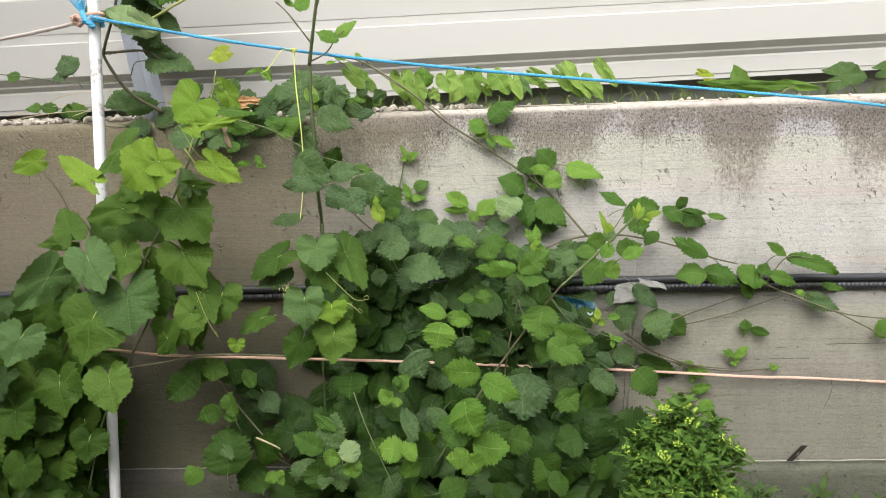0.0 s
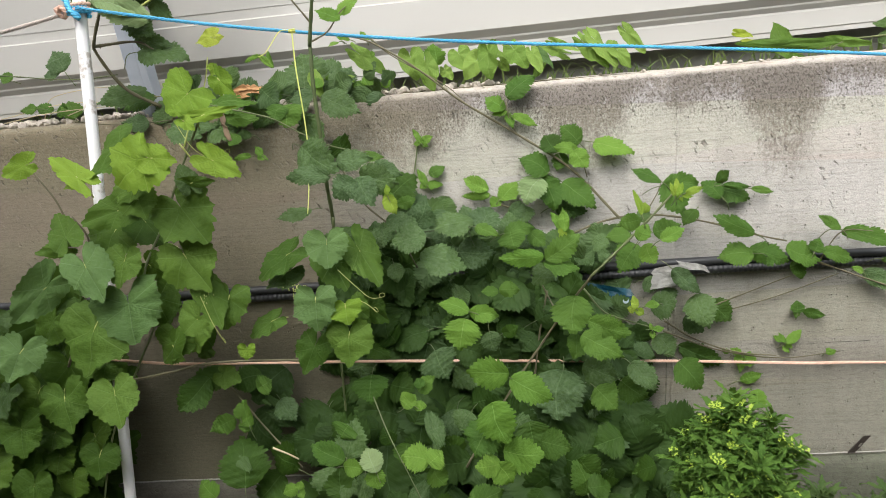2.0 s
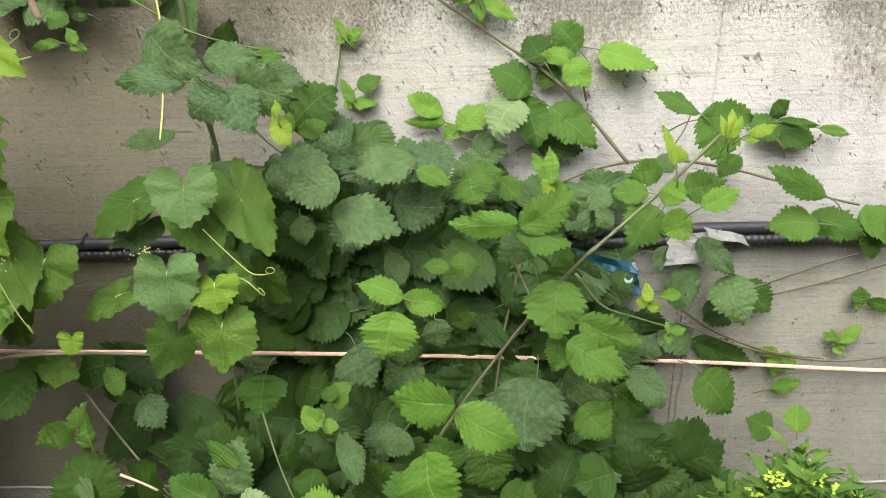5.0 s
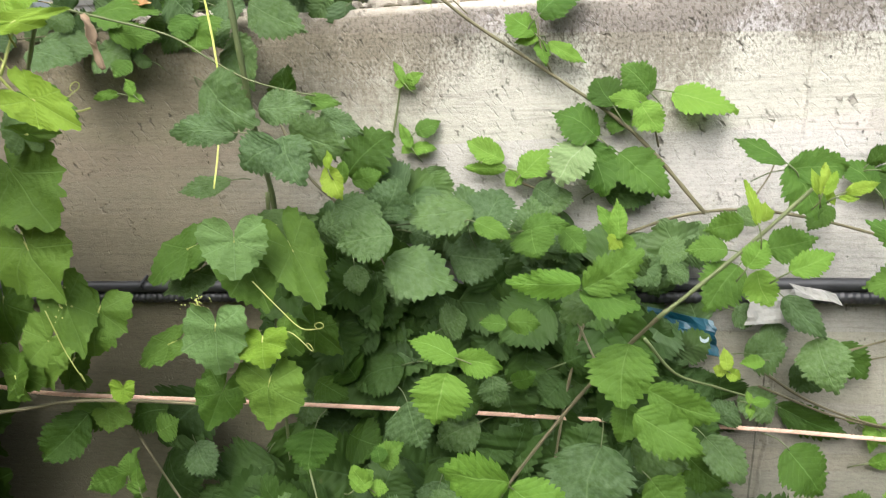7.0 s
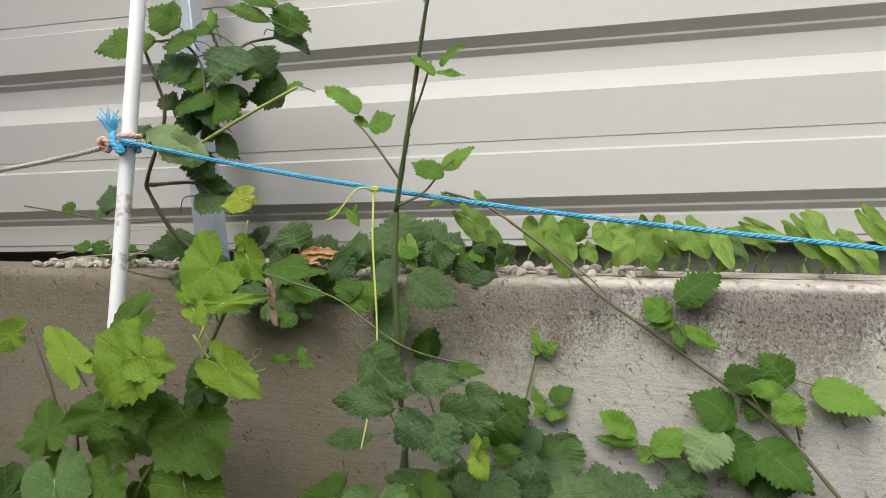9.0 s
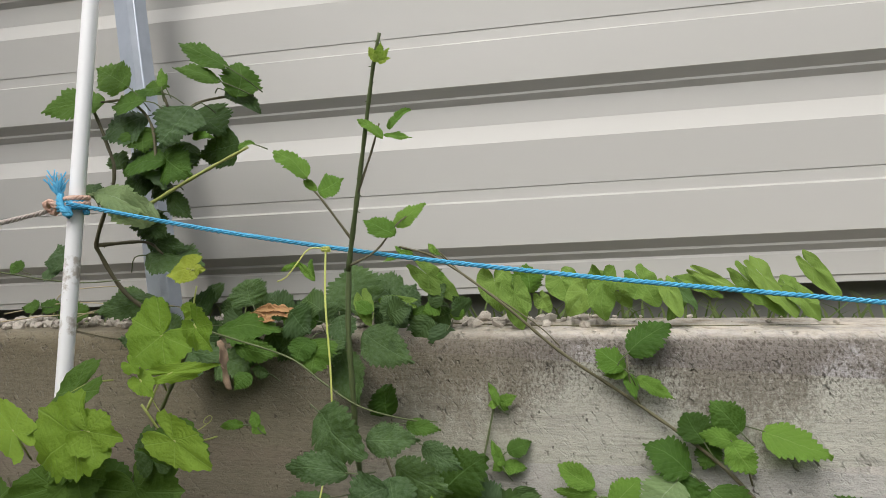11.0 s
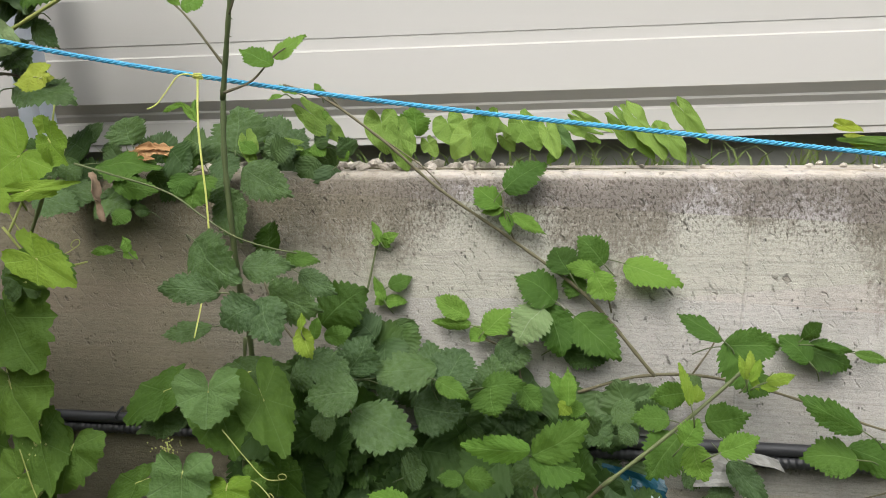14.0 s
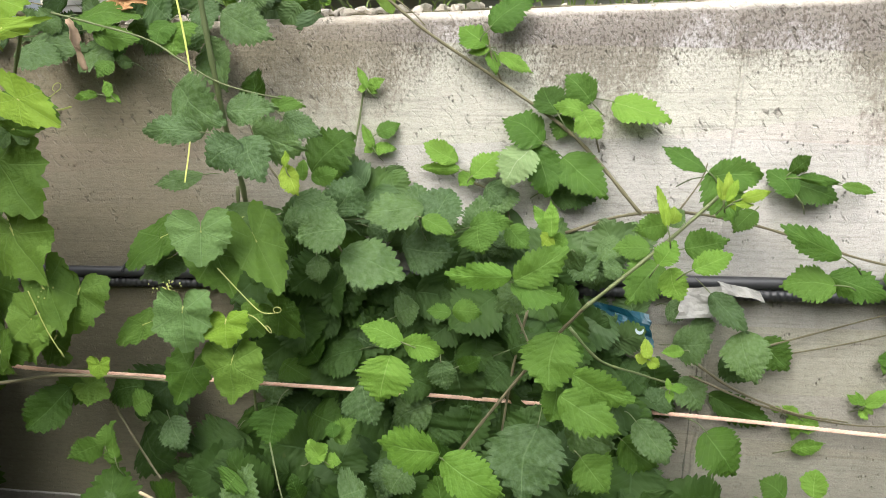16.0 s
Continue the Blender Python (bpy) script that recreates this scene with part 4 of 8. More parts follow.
def pebble_mesh(seed):
    r = random.Random(seed)
    bm = bmesh.new()
    bmesh.ops.create_icosphere(bm, subdivisions=1, radius=1)
    for v in bm.verts:
        v.co *= 1 + 0.6 * noise.noise(v.co * 0.9 + Vector((seed * 3.1, 0, 0)))
        v.co.z *= 0.7
    me = bpy.data.meshes.new("pebble")
    bm.to_mesh(me)
    bm.free()
    me.materials.append(GRAVEL)
    return me


pebbles = [pebble_mesh(s) for s in range(6)]
gravel = tagged(new("gravel"), "pale angular pebbles lying along the wall head", "gravel")
gravel.location = (-0.5, 0.08, TOP)
pick = random.Random(17)
for i in range(280):
    x = pick.uniform(-1.3, 0.02) if i < 255 else pick.uniform(0.02, 1.2)
    r = pick.uniform(0.004, 0.014) * (1.0 if x < 0 else 0.5)
    ob = new("pebble", pick.choice(pebbles))
    y = pick.uniform(0.05, 0.19)
    ob.matrix_basis = pose(x, y, TOP + SLOPE * x + r * 0.45 + 0.1 * min(0.14, y - 0.03), pick.uniform(-25, 25), pick.uniform(-25, 25), pick.uniform(0, 360)) @ Matrix.Diagonal((r, r * pick.uniform(0.7, 1.1), r, 1))
    child(ob, gravel)

# ---------------------------------------------------------------- the plants
bush = thing("bramble_bush", "dense bramble thicket with dusty dark and fresh green leaves", "bramble", (0.0, -0.12, 0.0))
blade(bush, BRAMBLE, DUSTY, (-0.407, -0.205, 1.092), (-0.326, -0.235, 1.034), 0.081, -0.25, 0.07)
blade(bush, BRAMBLE, DUSTY, (-0.335, -0.200, 1.052), (-0.255, -0.200, 1.057), 0.047, 0.14, 0.40)
blade(bush, BRAMBLE, SHADED_GREEN, (-0.347, -0.061, 1.062), (-0.358, -0.039, 1.110), 0.083, -0.62, -0.13)
blade(bush, BRAMBLE, FRESH, (-0.299, -0.122, 1.062), (-0.244, -0.118, 1.055), 0.025, 0.19, 0.37)
blade(bush, BRAMBLE, DUSTY, (-0.328, -0.288, 1.029), (-0.420, -0.282, 1.030), 0.040, -0.46, 0.34)
blade(bush, BRAMBLE, DUSTY, (-0.276, -0.286, 1.014), (-0.323, -0.294, 0.986), 0.053, 0.67, 0.53)
blade(bush, BRAMBLE, DUSTY, (-0.278, -0.270, 1.023), (-0.243, -0.302, 0.966), 0.058, 0.11, 0.27)
blade(bush, BRAMBLE, DUSTY, (-0.279, -0.243, 1.030), (-0.196, -0.257, 1.003), 0.061, -0.44, -0.12)
blade(bush, BRAMBLE, SHADED_GREEN, (-0.253, -0.087, 0.948), (-0.182, -0.073, 1.008), 0.087, -0.12, 0.21)
blade(bush, BRAMBLE, DUSTY, (-0.259, -0.175, 1.044), (-0.197, -0.185, 1.016), 0.036, 0.22, 0.06)
blade(bush, BRAMBLE, FRESH, (-0.212, -0.202, 0.956), (-0.172, -0.198, 0.966), 0.027, -0.04, 0.10)
blade(bush, BRAMBLE, LIGHT, (-0.224, -0.206, 0.953), (-0.224, -0.194, 0.982), 0.018, 0.10, 0.24)
blade(bush, BRAMBLE, YOUNG, (-0.224, -0.274, 0.985), (-0.201, -0.286, 0.945), 0.029, -0.31, 0.42)
blade(bush, BRAMBLE, YOUNG, (-0.216, -0.285, 0.982), (-0.220, -0.275, 1.004), 0.015, -0.77, 0.70)
blade(bush, BRAMBLE, DUSTY, (-0.411, -0.147, 0.951), (-0.492, -0.153, 0.937), 0.035, 0.18, 0.71)
blade(bush, BRAMBLE, DUSTY, (-0.178, -0.207, 0.905), (-0.150, -0.193, 0.957), 0.058, 0.21, -0.20)
blade(bush, BRAMBLE, DUSTY, (-0.234, -0.216, 0.929), (-0.166, -0.224, 0.901), 0.051, 0.65, 0.50)
blade(bush, BRAMBLE, DUSTY, (-0.150, -0.243, 0.891), (-0.226, -0.247, 0.876), 0.061, 0.08, 0.45)
blade(bush, BRAMBLE, DUSTY, (-0.168, -0.203, 0.853), (-0.072, -0.221, 0.817), 0.074, 0.55, 0.80)
blade(bush, BRAMBLE, DUSTY, (-0.053, -0.160, 0.909), (-0.149, -0.180, 0.902), 0.062, -0.50, 0.70)
blade(bush, BRAMBLE, DUSTY, (-0.066, -0.132, 0.880), (-0.076, -0.108, 0.937), 0.054, 0.30, 0.85)
blade(bush, BRAMBLE, DUSTY, (-0.042, -0.168, 0.876), (-0.013, -0.132, 0.930), 0.072, -0.20, 0.32)
blade(bush, BRAMBLE, DUSTY, (0.018, -0.113, 0.859), (0.024, -0.087, 0.914), 0.052, -0.36, 0.13)
blade(bush, BRAMBLE, FRESH, (0.010, -0.119, 0.869), (0.078, -0.121, 0.878), 0.040, 0.42, 0.30)
blade(bush, BRAMBLE, FRESH, (0.025, -0.142, 0.878), (0.036, -0.158, 0.837), 0.058, -0.14, 0.75)
blade(bush, BRAMBLE, FRESH, (-0.050, -0.191, 0.898), (0.001, -0.209, 0.878), 0.029, -0.12, 0.92)
blade(bush, BRAMBLE, DUSTY, (-0.096, -0.114, 0.832), (-0.009, -0.126, 0.829), 0.070, -0.59, 0.44)
blade(bush, BRAMBLE, DUSTY, (-0.244, -0.110, 0.814), (-0.234, -0.130, 0.772), 0.039, -0.07, 0.68)
blade(bush, BRAMBLE, DUSTY, (0.049, -0.048, 0.845), (0.075, -0.072, 0.807), 0.045, -0.36, 1.16)
blade(bush, BRAMBLE, LIGHT, (0.136, -0.207, 0.877), (0.110, -0.193, 0.919), 0.019, -0.25, 0.87)
blade(bush, BRAMBLE, LIGHT, (0.136, -0.221, 0.880), (0.133, -0.199, 0.929), 0.024, -0.49, -0.12)
blade(bush, BRAMBLE, YOUNG, (0.135, -0.215, 0.883), (0.124, -0.225, 0.868), 0.024, 0.27, -0.04)
blade(bush, BRAMBLE, LIGHT, (0.136, -0.198, 0.875), (0.160, -0.202, 0.868), 0.022, 0.78, 0.09)
blade(bush, BRAMBLE, LIGHT, (0.086, -0.297, 0.845), (-0.003, -0.295, 0.846), 0.037, 0.41, 0.08)
blade(bush, BRAMBLE, FRESH, (0.089, -0.295, 0.837), (0.158, -0.285, 0.883), 0.048, 0.09, 0.17)
blade(bush, BRAMBLE, FRESH, (0.085, -0.284, 0.833), (0.155, -0.296, 0.818), 0.052, 0.30, 1.45)
blade(bush, BRAMBLE, DUSTY, (0.114, -0.246, 0.816), (0.063, -0.254, 0.780), 0.045, 0.37, 0.59)
blade(bush, BRAMBLE, FRESH, (-0.008, -0.202, 0.756), (-0.046, -0.198, 0.757), 0.023, 0.41, 0.55)
blade(bush, BRAMBLE, FRESH, (-0.007, -0.198, 0.759), (0.038, -0.202, 0.757), 0.035, -0.10, 0.22)
blade(bush, BRAMBLE, LIGHT, (-0.069, -0.264, 0.732), (-0.136, -0.250, 0.751), 0.039, -0.09, 1.19)
blade(bush, BRAMBLE, LIGHT, (-0.071, -0.255, 0.728), (-0.010, -0.265, 0.720), 0.037, 0.15, 0.20)
blade(bush, BRAMBLE, LIGHT, (-0.076, -0.306, 0.729), (-0.089, -0.324, 0.668), 0.073, 0.35, 0.32)
blade(bush, BRAMBLE, SHADED, (-0.177, -0.102, 0.649), (-0.265, -0.098, 0.606), 0.078, -0.08, 1.13)
blade(bush, BRAMBLE, SHADED, (-0.220, -0.076, 0.705), (-0.283, -0.084, 0.665), 0.071, -0.47, 0.44)
blade(bush, BRAMBLE, SHADED, (-0.166, -0.058, 0.713), (-0.227, -0.062, 0.686), 0.073, -0.25, 0.81)
blade(bush, BRAMBLE, SHADED, (-0.126, -0.051, 0.753), (-0.182, -0.069, 0.726), 0.060, 0.05, 0.39)
blade(bush, BRAMBLE, SHADED, (-0.087, -0.056, 0.695), (-0.136, -0.064, 0.654), 0.060, -0.13, 0.37)
blade(bush, BRAMBLE, SHADED, (-0.007, -0.064, 0.660), (0.044, -0.096, 0.615), 0.072, 0.71, 0.66)
blade(bush, BRAMBLE, SHADED, (0.052, -0.082, 0.681), (0.098, -0.078, 0.711), 0.067, 0.13, 0.84)
blade(bush, BRAMBLE, SHADED, (-0.270, -0.049, 0.727), (-0.307, -0.071, 0.691), 0.054, 0.26, 0.51)
blade(bush, BRAMBLE, DUSTY, (-0.156, -0.181, 0.625), (-0.128, -0.219, 0.572), 0.084, -0.24, 0.17)
blade(bush, BRAMBLE, DUSTY, (-0.060, -0.099, 0.552), (-0.132, -0.101, 0.509), 0.067, -0.57, 0.17)
blade(bush, BRAMBLE, LIGHT, (0.005, -0.406, 0.645), (-0.077, -0.394, 0.648), 0.061, 0.56, 0.01)
blade(bush, BRAMBLE, LIGHT, (0.007, -0.398, 0.635), (0.087, -0.402, 0.591), 0.056, -0.71, 0.97)
blade(bush, BRAMBLE, DUSTY, (0.115, -0.052, 0.556), (-0.010, -0.088, 0.540), 0.109, 0.29, -0.10)
blade(bush, BRAMBLE, DUSTY, (0.124, -0.179, 0.570), (0.103, -0.245, 0.481), 0.119, -0.33, 0.47)
blade(bush, BRAMBLE, FRESH, (0.149, -0.251, 0.753), (0.139, -0.289, 0.682), 0.077, -0.16, 0.92)
blade(bush, BRAMBLE, FRESH, (0.149, -0.238, 0.667), (0.142, -0.262, 0.621), 0.050, 0.47, 0.27)
blade(bush, BRAMBLE, FRESH, (0.152, -0.302, 0.683), (0.233, -0.318, 0.639), 0.057, -0.48, 0.73)
blade(bush, BRAMBLE, FRESH, (0.168, -0.292, 0.708), (0.249, -0.308, 0.683), 0.053, -0.06, -0.01)
blade(bush, BRAMBLE, DUSTY, (0.165, -0.192, 0.582), (0.242, -0.208, 0.552), 0.071, -0.23, -0.03)
blade(bush, BRAMBLE, FRESH, (0.190, -0.190, 0.544), (0.238, -0.210, 0.520), 0.059, -0.65, 0.36)
blade(bush, BRAMBLE, DUSTY, (0.277, -0.130, 0.561), (0.324, -0.170, 0.512), 0.054, -0.28, 1.05)
blade(bush, BRAMBLE, FRESH, (0.286, -0.203, 0.843), (0.241, -0.237, 0.792), 0.059, 0.08, 0.43)
blade(bush, BRAMBLE, LIGHT, (0.287, -0.270, 0.855), (0.301, -0.290, 0.818), 0.037, -0.72, 0.51)
blade(bush, BRAMBLE, LIGHT, (0.267, -0.305, 0.868), (0.287, -0.295, 0.898), 0.030, -0.10, 0.55)
blade(bush, BRAMBLE, LIGHT, (0.302, -0.335, 0.872), (0.348, -0.325, 0.891), 0.029, 0.62, 0.90)
blade(bush, BRAMBLE, YOUNG, (0.274, -0.310, 0.918), (0.262, -0.290, 0.965), 0.014, 0.16, 0.83)
blade(bush, BRAMBLE, YOUNG, (0.279, -0.305, 0.921), (0.284, -0.295, 0.941), 0.021, 0.44, 0.25)
blade(bush, BRAMBLE, YOUNG, (0.341, -0.286, 0.946), (0.335, -0.274, 0.975), 0.010, -0.04, 0.59)
blade(bush, BRAMBLE, YOUNG, (0.341, -0.295, 0.948), (0.345, -0.285, 0.982), 0.012, 0.23, 0.73)
blade(bush, BRAMBLE, YOUNG, (0.340, -0.307, 0.950), (0.354, -0.293, 0.974), 0.011, 0.30, 0.90)
blade(bush, BRAMBLE, YOUNG, (0.345, -0.298, 0.953), (0.352, -0.302, 0.937), 0.009, -0.34, -0.06)
blade(bush, BRAMBLE, YOUNG, (0.349, -0.332, 0.957), (0.383, -0.328, 0.966), 0.014, 0.05, 0.29)
blade(bush, BRAMBLE, YOUNG, (0.343, -0.331, 0.951), (0.365, -0.329, 0.950), 0.008, -0.05, 0.62)
blade(bush, BRAMBLE, FRESH, (0.272, -0.203, 0.863), (0.221, -0.197, 0.860), 0.035, -0.09, 0.73)
blade(bush, BRAMBLE, FRESH, (0.304, -0.149, 0.886), (0.252, -0.151, 0.875), 0.037, 0.34, 0.03)
blade(bush, BRAMBLE, DUSTY, (0.304, -0.126, 0.883), (0.331, -0.114, 0.901), 0.031, -0.58, -0.01)
blade(bush, BRAMBLE, FRESH, (0.314, -0.218, 0.868), (0.370, -0.222, 0.883), 0.042, -0.74, 0.04)
blade(bush, BRAMBLE, FRESH, (0.349, -0.154, 0.957), (0.427, -0.146, 0.957), 0.046, 0.45, 0.42)
blade(bush, BRAMBLE, FRESH, (0.357, -0.150, 0.966), (0.389, -0.170, 0.894), 0.066, 0.33, 0.20)
blade(bush, BRAMBLE, SHADED_GREEN, (0.450, -0.043, 0.889), (0.417, -0.057, 0.855), 0.036, -0.54, 0.53)
blade(bush, BRAMBLE, DUSTY, (0.437, -0.074, 0.698), (0.457, -0.120, 0.631), 0.071, 0.01, -0.12)
blade(bush, BRAMBLE, SHADED_GREEN, (0.488, -0.018, 0.666), (0.528, -0.042, 0.622), 0.058, 0.09, -0.02)
blade(bush, BRAMBLE, DUSTY, (0.389, -0.067, 0.758), (0.445, -0.093, 0.702), 0.040, -0.39, 0.43)
blade(bush, BRAMBLE, SHADED, (0.429, -0.021, 0.634), (0.466, -0.039, 0.597), 0.045, 0.07, -0.08)
blade(bush, BRAMBLE, SHADED_GREEN, (0.371, -0.190, 0.582), (0.415, -0.210, 0.526), 0.081, 0.37, 0.97)
blade(bush, BRAMBLE, DUSTY, (0.330, -0.103, 0.683), (0.392, -0.097, 0.689), 0.061, -0.14, 0.07)
blade(bush, BRAMBLE, DUSTY, (0.360, -0.019, 0.587), (0.396, -0.041, 0.540), 0.066, 0.36, 0.46)
blade(bush, BRAMBLE, SHADED, (0.261, -0.041, 0.623), (0.308, -0.059, 0.572), 0.069, 0.46, 1.01)
blade(bush, BRAMBLE, YOUNG, (0.272, -0.241, 0.715), (0.269, -0.225, 0.741), 0.016, -0.02, 0.28)
blade(bush, BRAMBLE, YOUNG, (0.273, -0.234, 0.712), (0.256, -0.232, 0.715), 0.018, -0.35, 0.19)
blade(bush, BRAMBLE, YOUNG, (0.273, -0.231, 0.711), (0.289, -0.235, 0.701), 0.017, 0.26, -0.06)
blade(bush, BRAMBLE, LIGHT, (0.329, -0.196, 0.712), (0.297, -0.204, 0.710), 0.018, -0.20, 0.69)
blade(bush, BRAMBLE, LIGHT, (0.307, -0.225, 0.663), (0.304, -0.215, 0.677), 0.009, -0.28, 0.21)
blade(bush, BRAMBLE, LIGHT, (0.309, -0.222, 0.664), (0.333, -0.218, 0.666), 0.014, 0.48, 1.03)
blade(bush, BRAMBLE, LIGHT, (0.309, -0.216, 0.659), (0.308, -0.224, 0.642), 0.013, 0.24, 0.60)
blade(bush, BRAMBLE, SHADED_GREEN, (0.515, -0.129, 0.441), (0.479, -0.111, 0.459), 0.052, 0.12, 0.76)
blade(bush, BRAMBLE, LIGHT, (0.563, -0.113, 0.435), (0.573, -0.087, 0.471), 0.040, -0.68, 0.48)
blade(bush, BRAMBLE, FRESH, (-0.302, -0.180, 0.575), (-0.303, -0.220, 0.521), 0.078, -0.18, 0.31)
blade(bush, BRAMBLE, DUSTY, (-0.340, -0.085, 0.587), (-0.342, -0.115, 0.540), 0.066, 0.60, 1.02)
blade(bush, BRAMBLE, SHADED_GREEN, (-0.682, -0.178, 0.581), (-0.741, -0.222, 0.521), 0.069, 0.62, 0.52)
blade(bush, BRAMBLE, FRESH, (-0.626, -0.189, 0.485), (-0.681, -0.211, 0.463), 0.045, 0.09, -0.07)
blade(bush, BRAMBLE, FRESH, (-0.583, -0.218, 0.477), (-0.606, -0.182, 0.527), 0.049, -0.50, 0.22)
blade(bush, BRAMBLE, FRESH, (-0.598, -0.194, 0.474), (-0.602, -0.206, 0.457), 0.032, 0.16, 0.07)
blade(bush, BRAMBLE, LIGHT, (-0.201, -0.255, 0.528), (-0.227, -0.245, 0.555), 0.032, -0.25, 0.34)
blade(bush, BRAMBLE, LIGHT, (-0.203, -0.249, 0.524), (-0.174, -0.251, 0.524), 0.023, -0.60, 0.60)
blade(bush, BRAMBLE, FRESH, (-0.193, -0.225, 0.547), (-0.158, -0.215, 0.579), 0.042, -0.80, 0.46)
blade(bush, BRAMBLE, FRESH, (-0.186, -0.245, 0.562), (-0.193, -0.235, 0.582), 0.023, 0.32, 0.41)
blade(bush, BRAMBLE, SHADED, (-0.564, -0.067, 0.532), (-0.612, -0.093, 0.483), 0.115, -0.02, 0.61)
blade(bush, BRAMBLE, SHADED, (-0.541, -0.064, 0.449), (-0.561, -0.096, 0.419), 0.097, -0.15, 0.55)
blade(bush, BRAMBLE, SHADED, (-0.448, -0.043, 0.444), (-0.473, -0.077, 0.378), 0.109, 0.06, 0.13)
blade(bush, BRAMBLE, SHADED, (-0.512, -0.068, 0.381), (-0.539, -0.092, 0.333), 0.112, -0.33, -0.20)
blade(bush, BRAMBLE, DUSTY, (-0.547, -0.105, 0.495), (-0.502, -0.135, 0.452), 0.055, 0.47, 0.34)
blade(bush, BRAMBLE, SHADED, (-0.283, -0.048, 0.529), (-0.322, -0.072, 0.470), 0.083, 0.30, 0.58)
blade(bush, BRAMBLE, SHADED, (-0.276, -0.091, 0.404), (-0.219, -0.109, 0.373), 0.083, -0.02, 0.30)
blade(bush, BRAMBLE, SHADED, (-0.169, -0.087, 0.444), (-0.185, -0.113, 0.402), 0.073, -0.33, 0.51)
blade(bush, BRAMBLE, SHADED, (-0.025, -0.084, 0.520), (-0.050, -0.116, 0.482), 0.064, 0.12, 0.29)
blade(bush, BRAMBLE, DUSTY, (-0.084, -0.192, 0.483), (-0.110, -0.208, 0.445), 0.059, 0.30, 0.49)
blade(bush, BRAMBLE, DUSTY, (-0.178, -0.258, 0.468), (-0.137, -0.242, 0.478), 0.075, 0.26, 0.61)
blade(bush, BRAMBLE, SHADED, (-0.120, -0.096, 0.605), (-0.051, -0.104, 0.582), 0.071, -0.31, 0.29)
blade(bush, BRAMBLE, DUSTY, (-0.034, -0.144, 0.652), (-0.023, -0.156, 0.609), 0.046, 0.04, -0.20)
blade(bush, BRAMBLE, FRESH, (-0.005, -0.152, 0.648), (0.031, -0.148, 0.662), 0.035, 0.20, -0.20)
blade(bush, BRAMBLE, SHADED, (0.072, -0.093, 0.625), (0.036, -0.107, 0.589), 0.058, -0.02, 0.54)
blade(bush, BRAMBLE, DUSTY, (-0.357, -0.263, 0.415), (-0.337, -0.227, 0.493), 0.078, -0.30, 0.82)
blade(bush, BRAMBLE, SHADED_GREEN, (-0.605, -0.232, 0.336), (-0.630, -0.168, 0.434), 0.115, 0.10, 0.40)
blade(bush, BRAMBLE, LIGHT, (-0.223, -0.258, 0.524), (-0.198, -0.242, 0.548), 0.031, -0.00, 0.53)
blade(bush, BRAMBLE, FRESH, (-0.351, -0.301, 0.429), (-0.420, -0.299, 0.467), 0.049, 0.34, 0.65)
blade(bush, BRAMBLE, LIGHT, (-0.352, -0.315, 0.424), (-0.305, -0.325, 0.421), 0.037, -0.05, 0.25)
blade(bush, BRAMBLE, PALE, (-0.276, -0.344, 0.423), (-0.297, -0.316, 0.465), 0.047, 0.30, 1.14)
blade(bush, BRAMBLE, LIGHT, (-0.282, -0.322, 0.420), (-0.275, -0.338, 0.383), 0.047, -0.33, 0.38)
blade(bush, BRAMBLE, LIGHT, (-0.459, -0.301, 0.370), (-0.494, -0.299, 0.357), 0.028, 0.36, 0.54)
blade(bush, BRAMBLE, LIGHT, (-0.456, -0.304, 0.366), (-0.452, -0.296, 0.383), 0.020, 0.43, 0.72)
blade(bush, BRAMBLE, LIGHT, (-0.457, -0.295, 0.367), (-0.447, -0.305, 0.347), 0.018, -0.02, 0.87)
blade(bush, BRAMBLE, LIGHT, (-0.640, -0.305, 0.355), (-0.673, -0.295, 0.390), 0.047, 0.20, 0.17)
blade(bush, BRAMBLE, SHADED_GREEN, (-0.490, -0.190, 0.356), (-0.562, -0.170, 0.397), 0.087, -0.43, -0.09)
blade(bush, BRAMBLE, SHADED_GREEN, (-0.551, -0.132, 0.319), (-0.607, -0.168, 0.266), 0.109, -0.51, 0.50)
blade(bush, BRAMBLE, DUSTY, (-0.408, -0.185, 0.355), (-0.429, -0.215, 0.286), 0.081, -0.19, -0.01)
blade(bush, BRAMBLE, DUSTY, (-0.364, -0.235, 0.362), (-0.369, -0.265, 0.313), 0.058, -0.40, 0.83)
blade(bush, BRAMBLE, DUSTY, (-0.325, -0.236, 0.367), (-0.321, -0.264, 0.311), 0.047, -0.14, 0.33)
blade(bush, BRAMBLE, LIGHT, (-0.164, -0.354, 0.452), (-0.222, -0.346, 0.457), 0.058, 0.02, 0.78)
blade(bush, BRAMBLE, LIGHT, (-0.165, -0.367, 0.451), (-0.137, -0.353, 0.471), 0.051, -0.50, 0.66)
blade(bush, BRAMBLE, FRESH, (-0.161, -0.338, 0.432), (-0.134, -0.362, 0.402), 0.055, -0.03, -0.20)
blade(bush, BRAMBLE, DUSTY, (-0.119, -0.139, 0.468), (-0.128, -0.161, 0.402), 0.061, -0.01, 0.20)
blade(bush, BRAMBLE, DUSTY, (-0.178, -0.139, 0.394), (-0.119, -0.161, 0.365), 0.060, -0.09, 0.64)
blade(bush, BRAMBLE, DUSTY, (-0.079, -0.176, 0.402), (-0.121, -0.184, 0.370), 0.060, -0.07, -0.20)
blade(bush, BRAMBLE, LIGHT, (-0.031, -0.453, 0.610), (-0.003, -0.483, 0.545), 0.080, -0.43, 0.24)
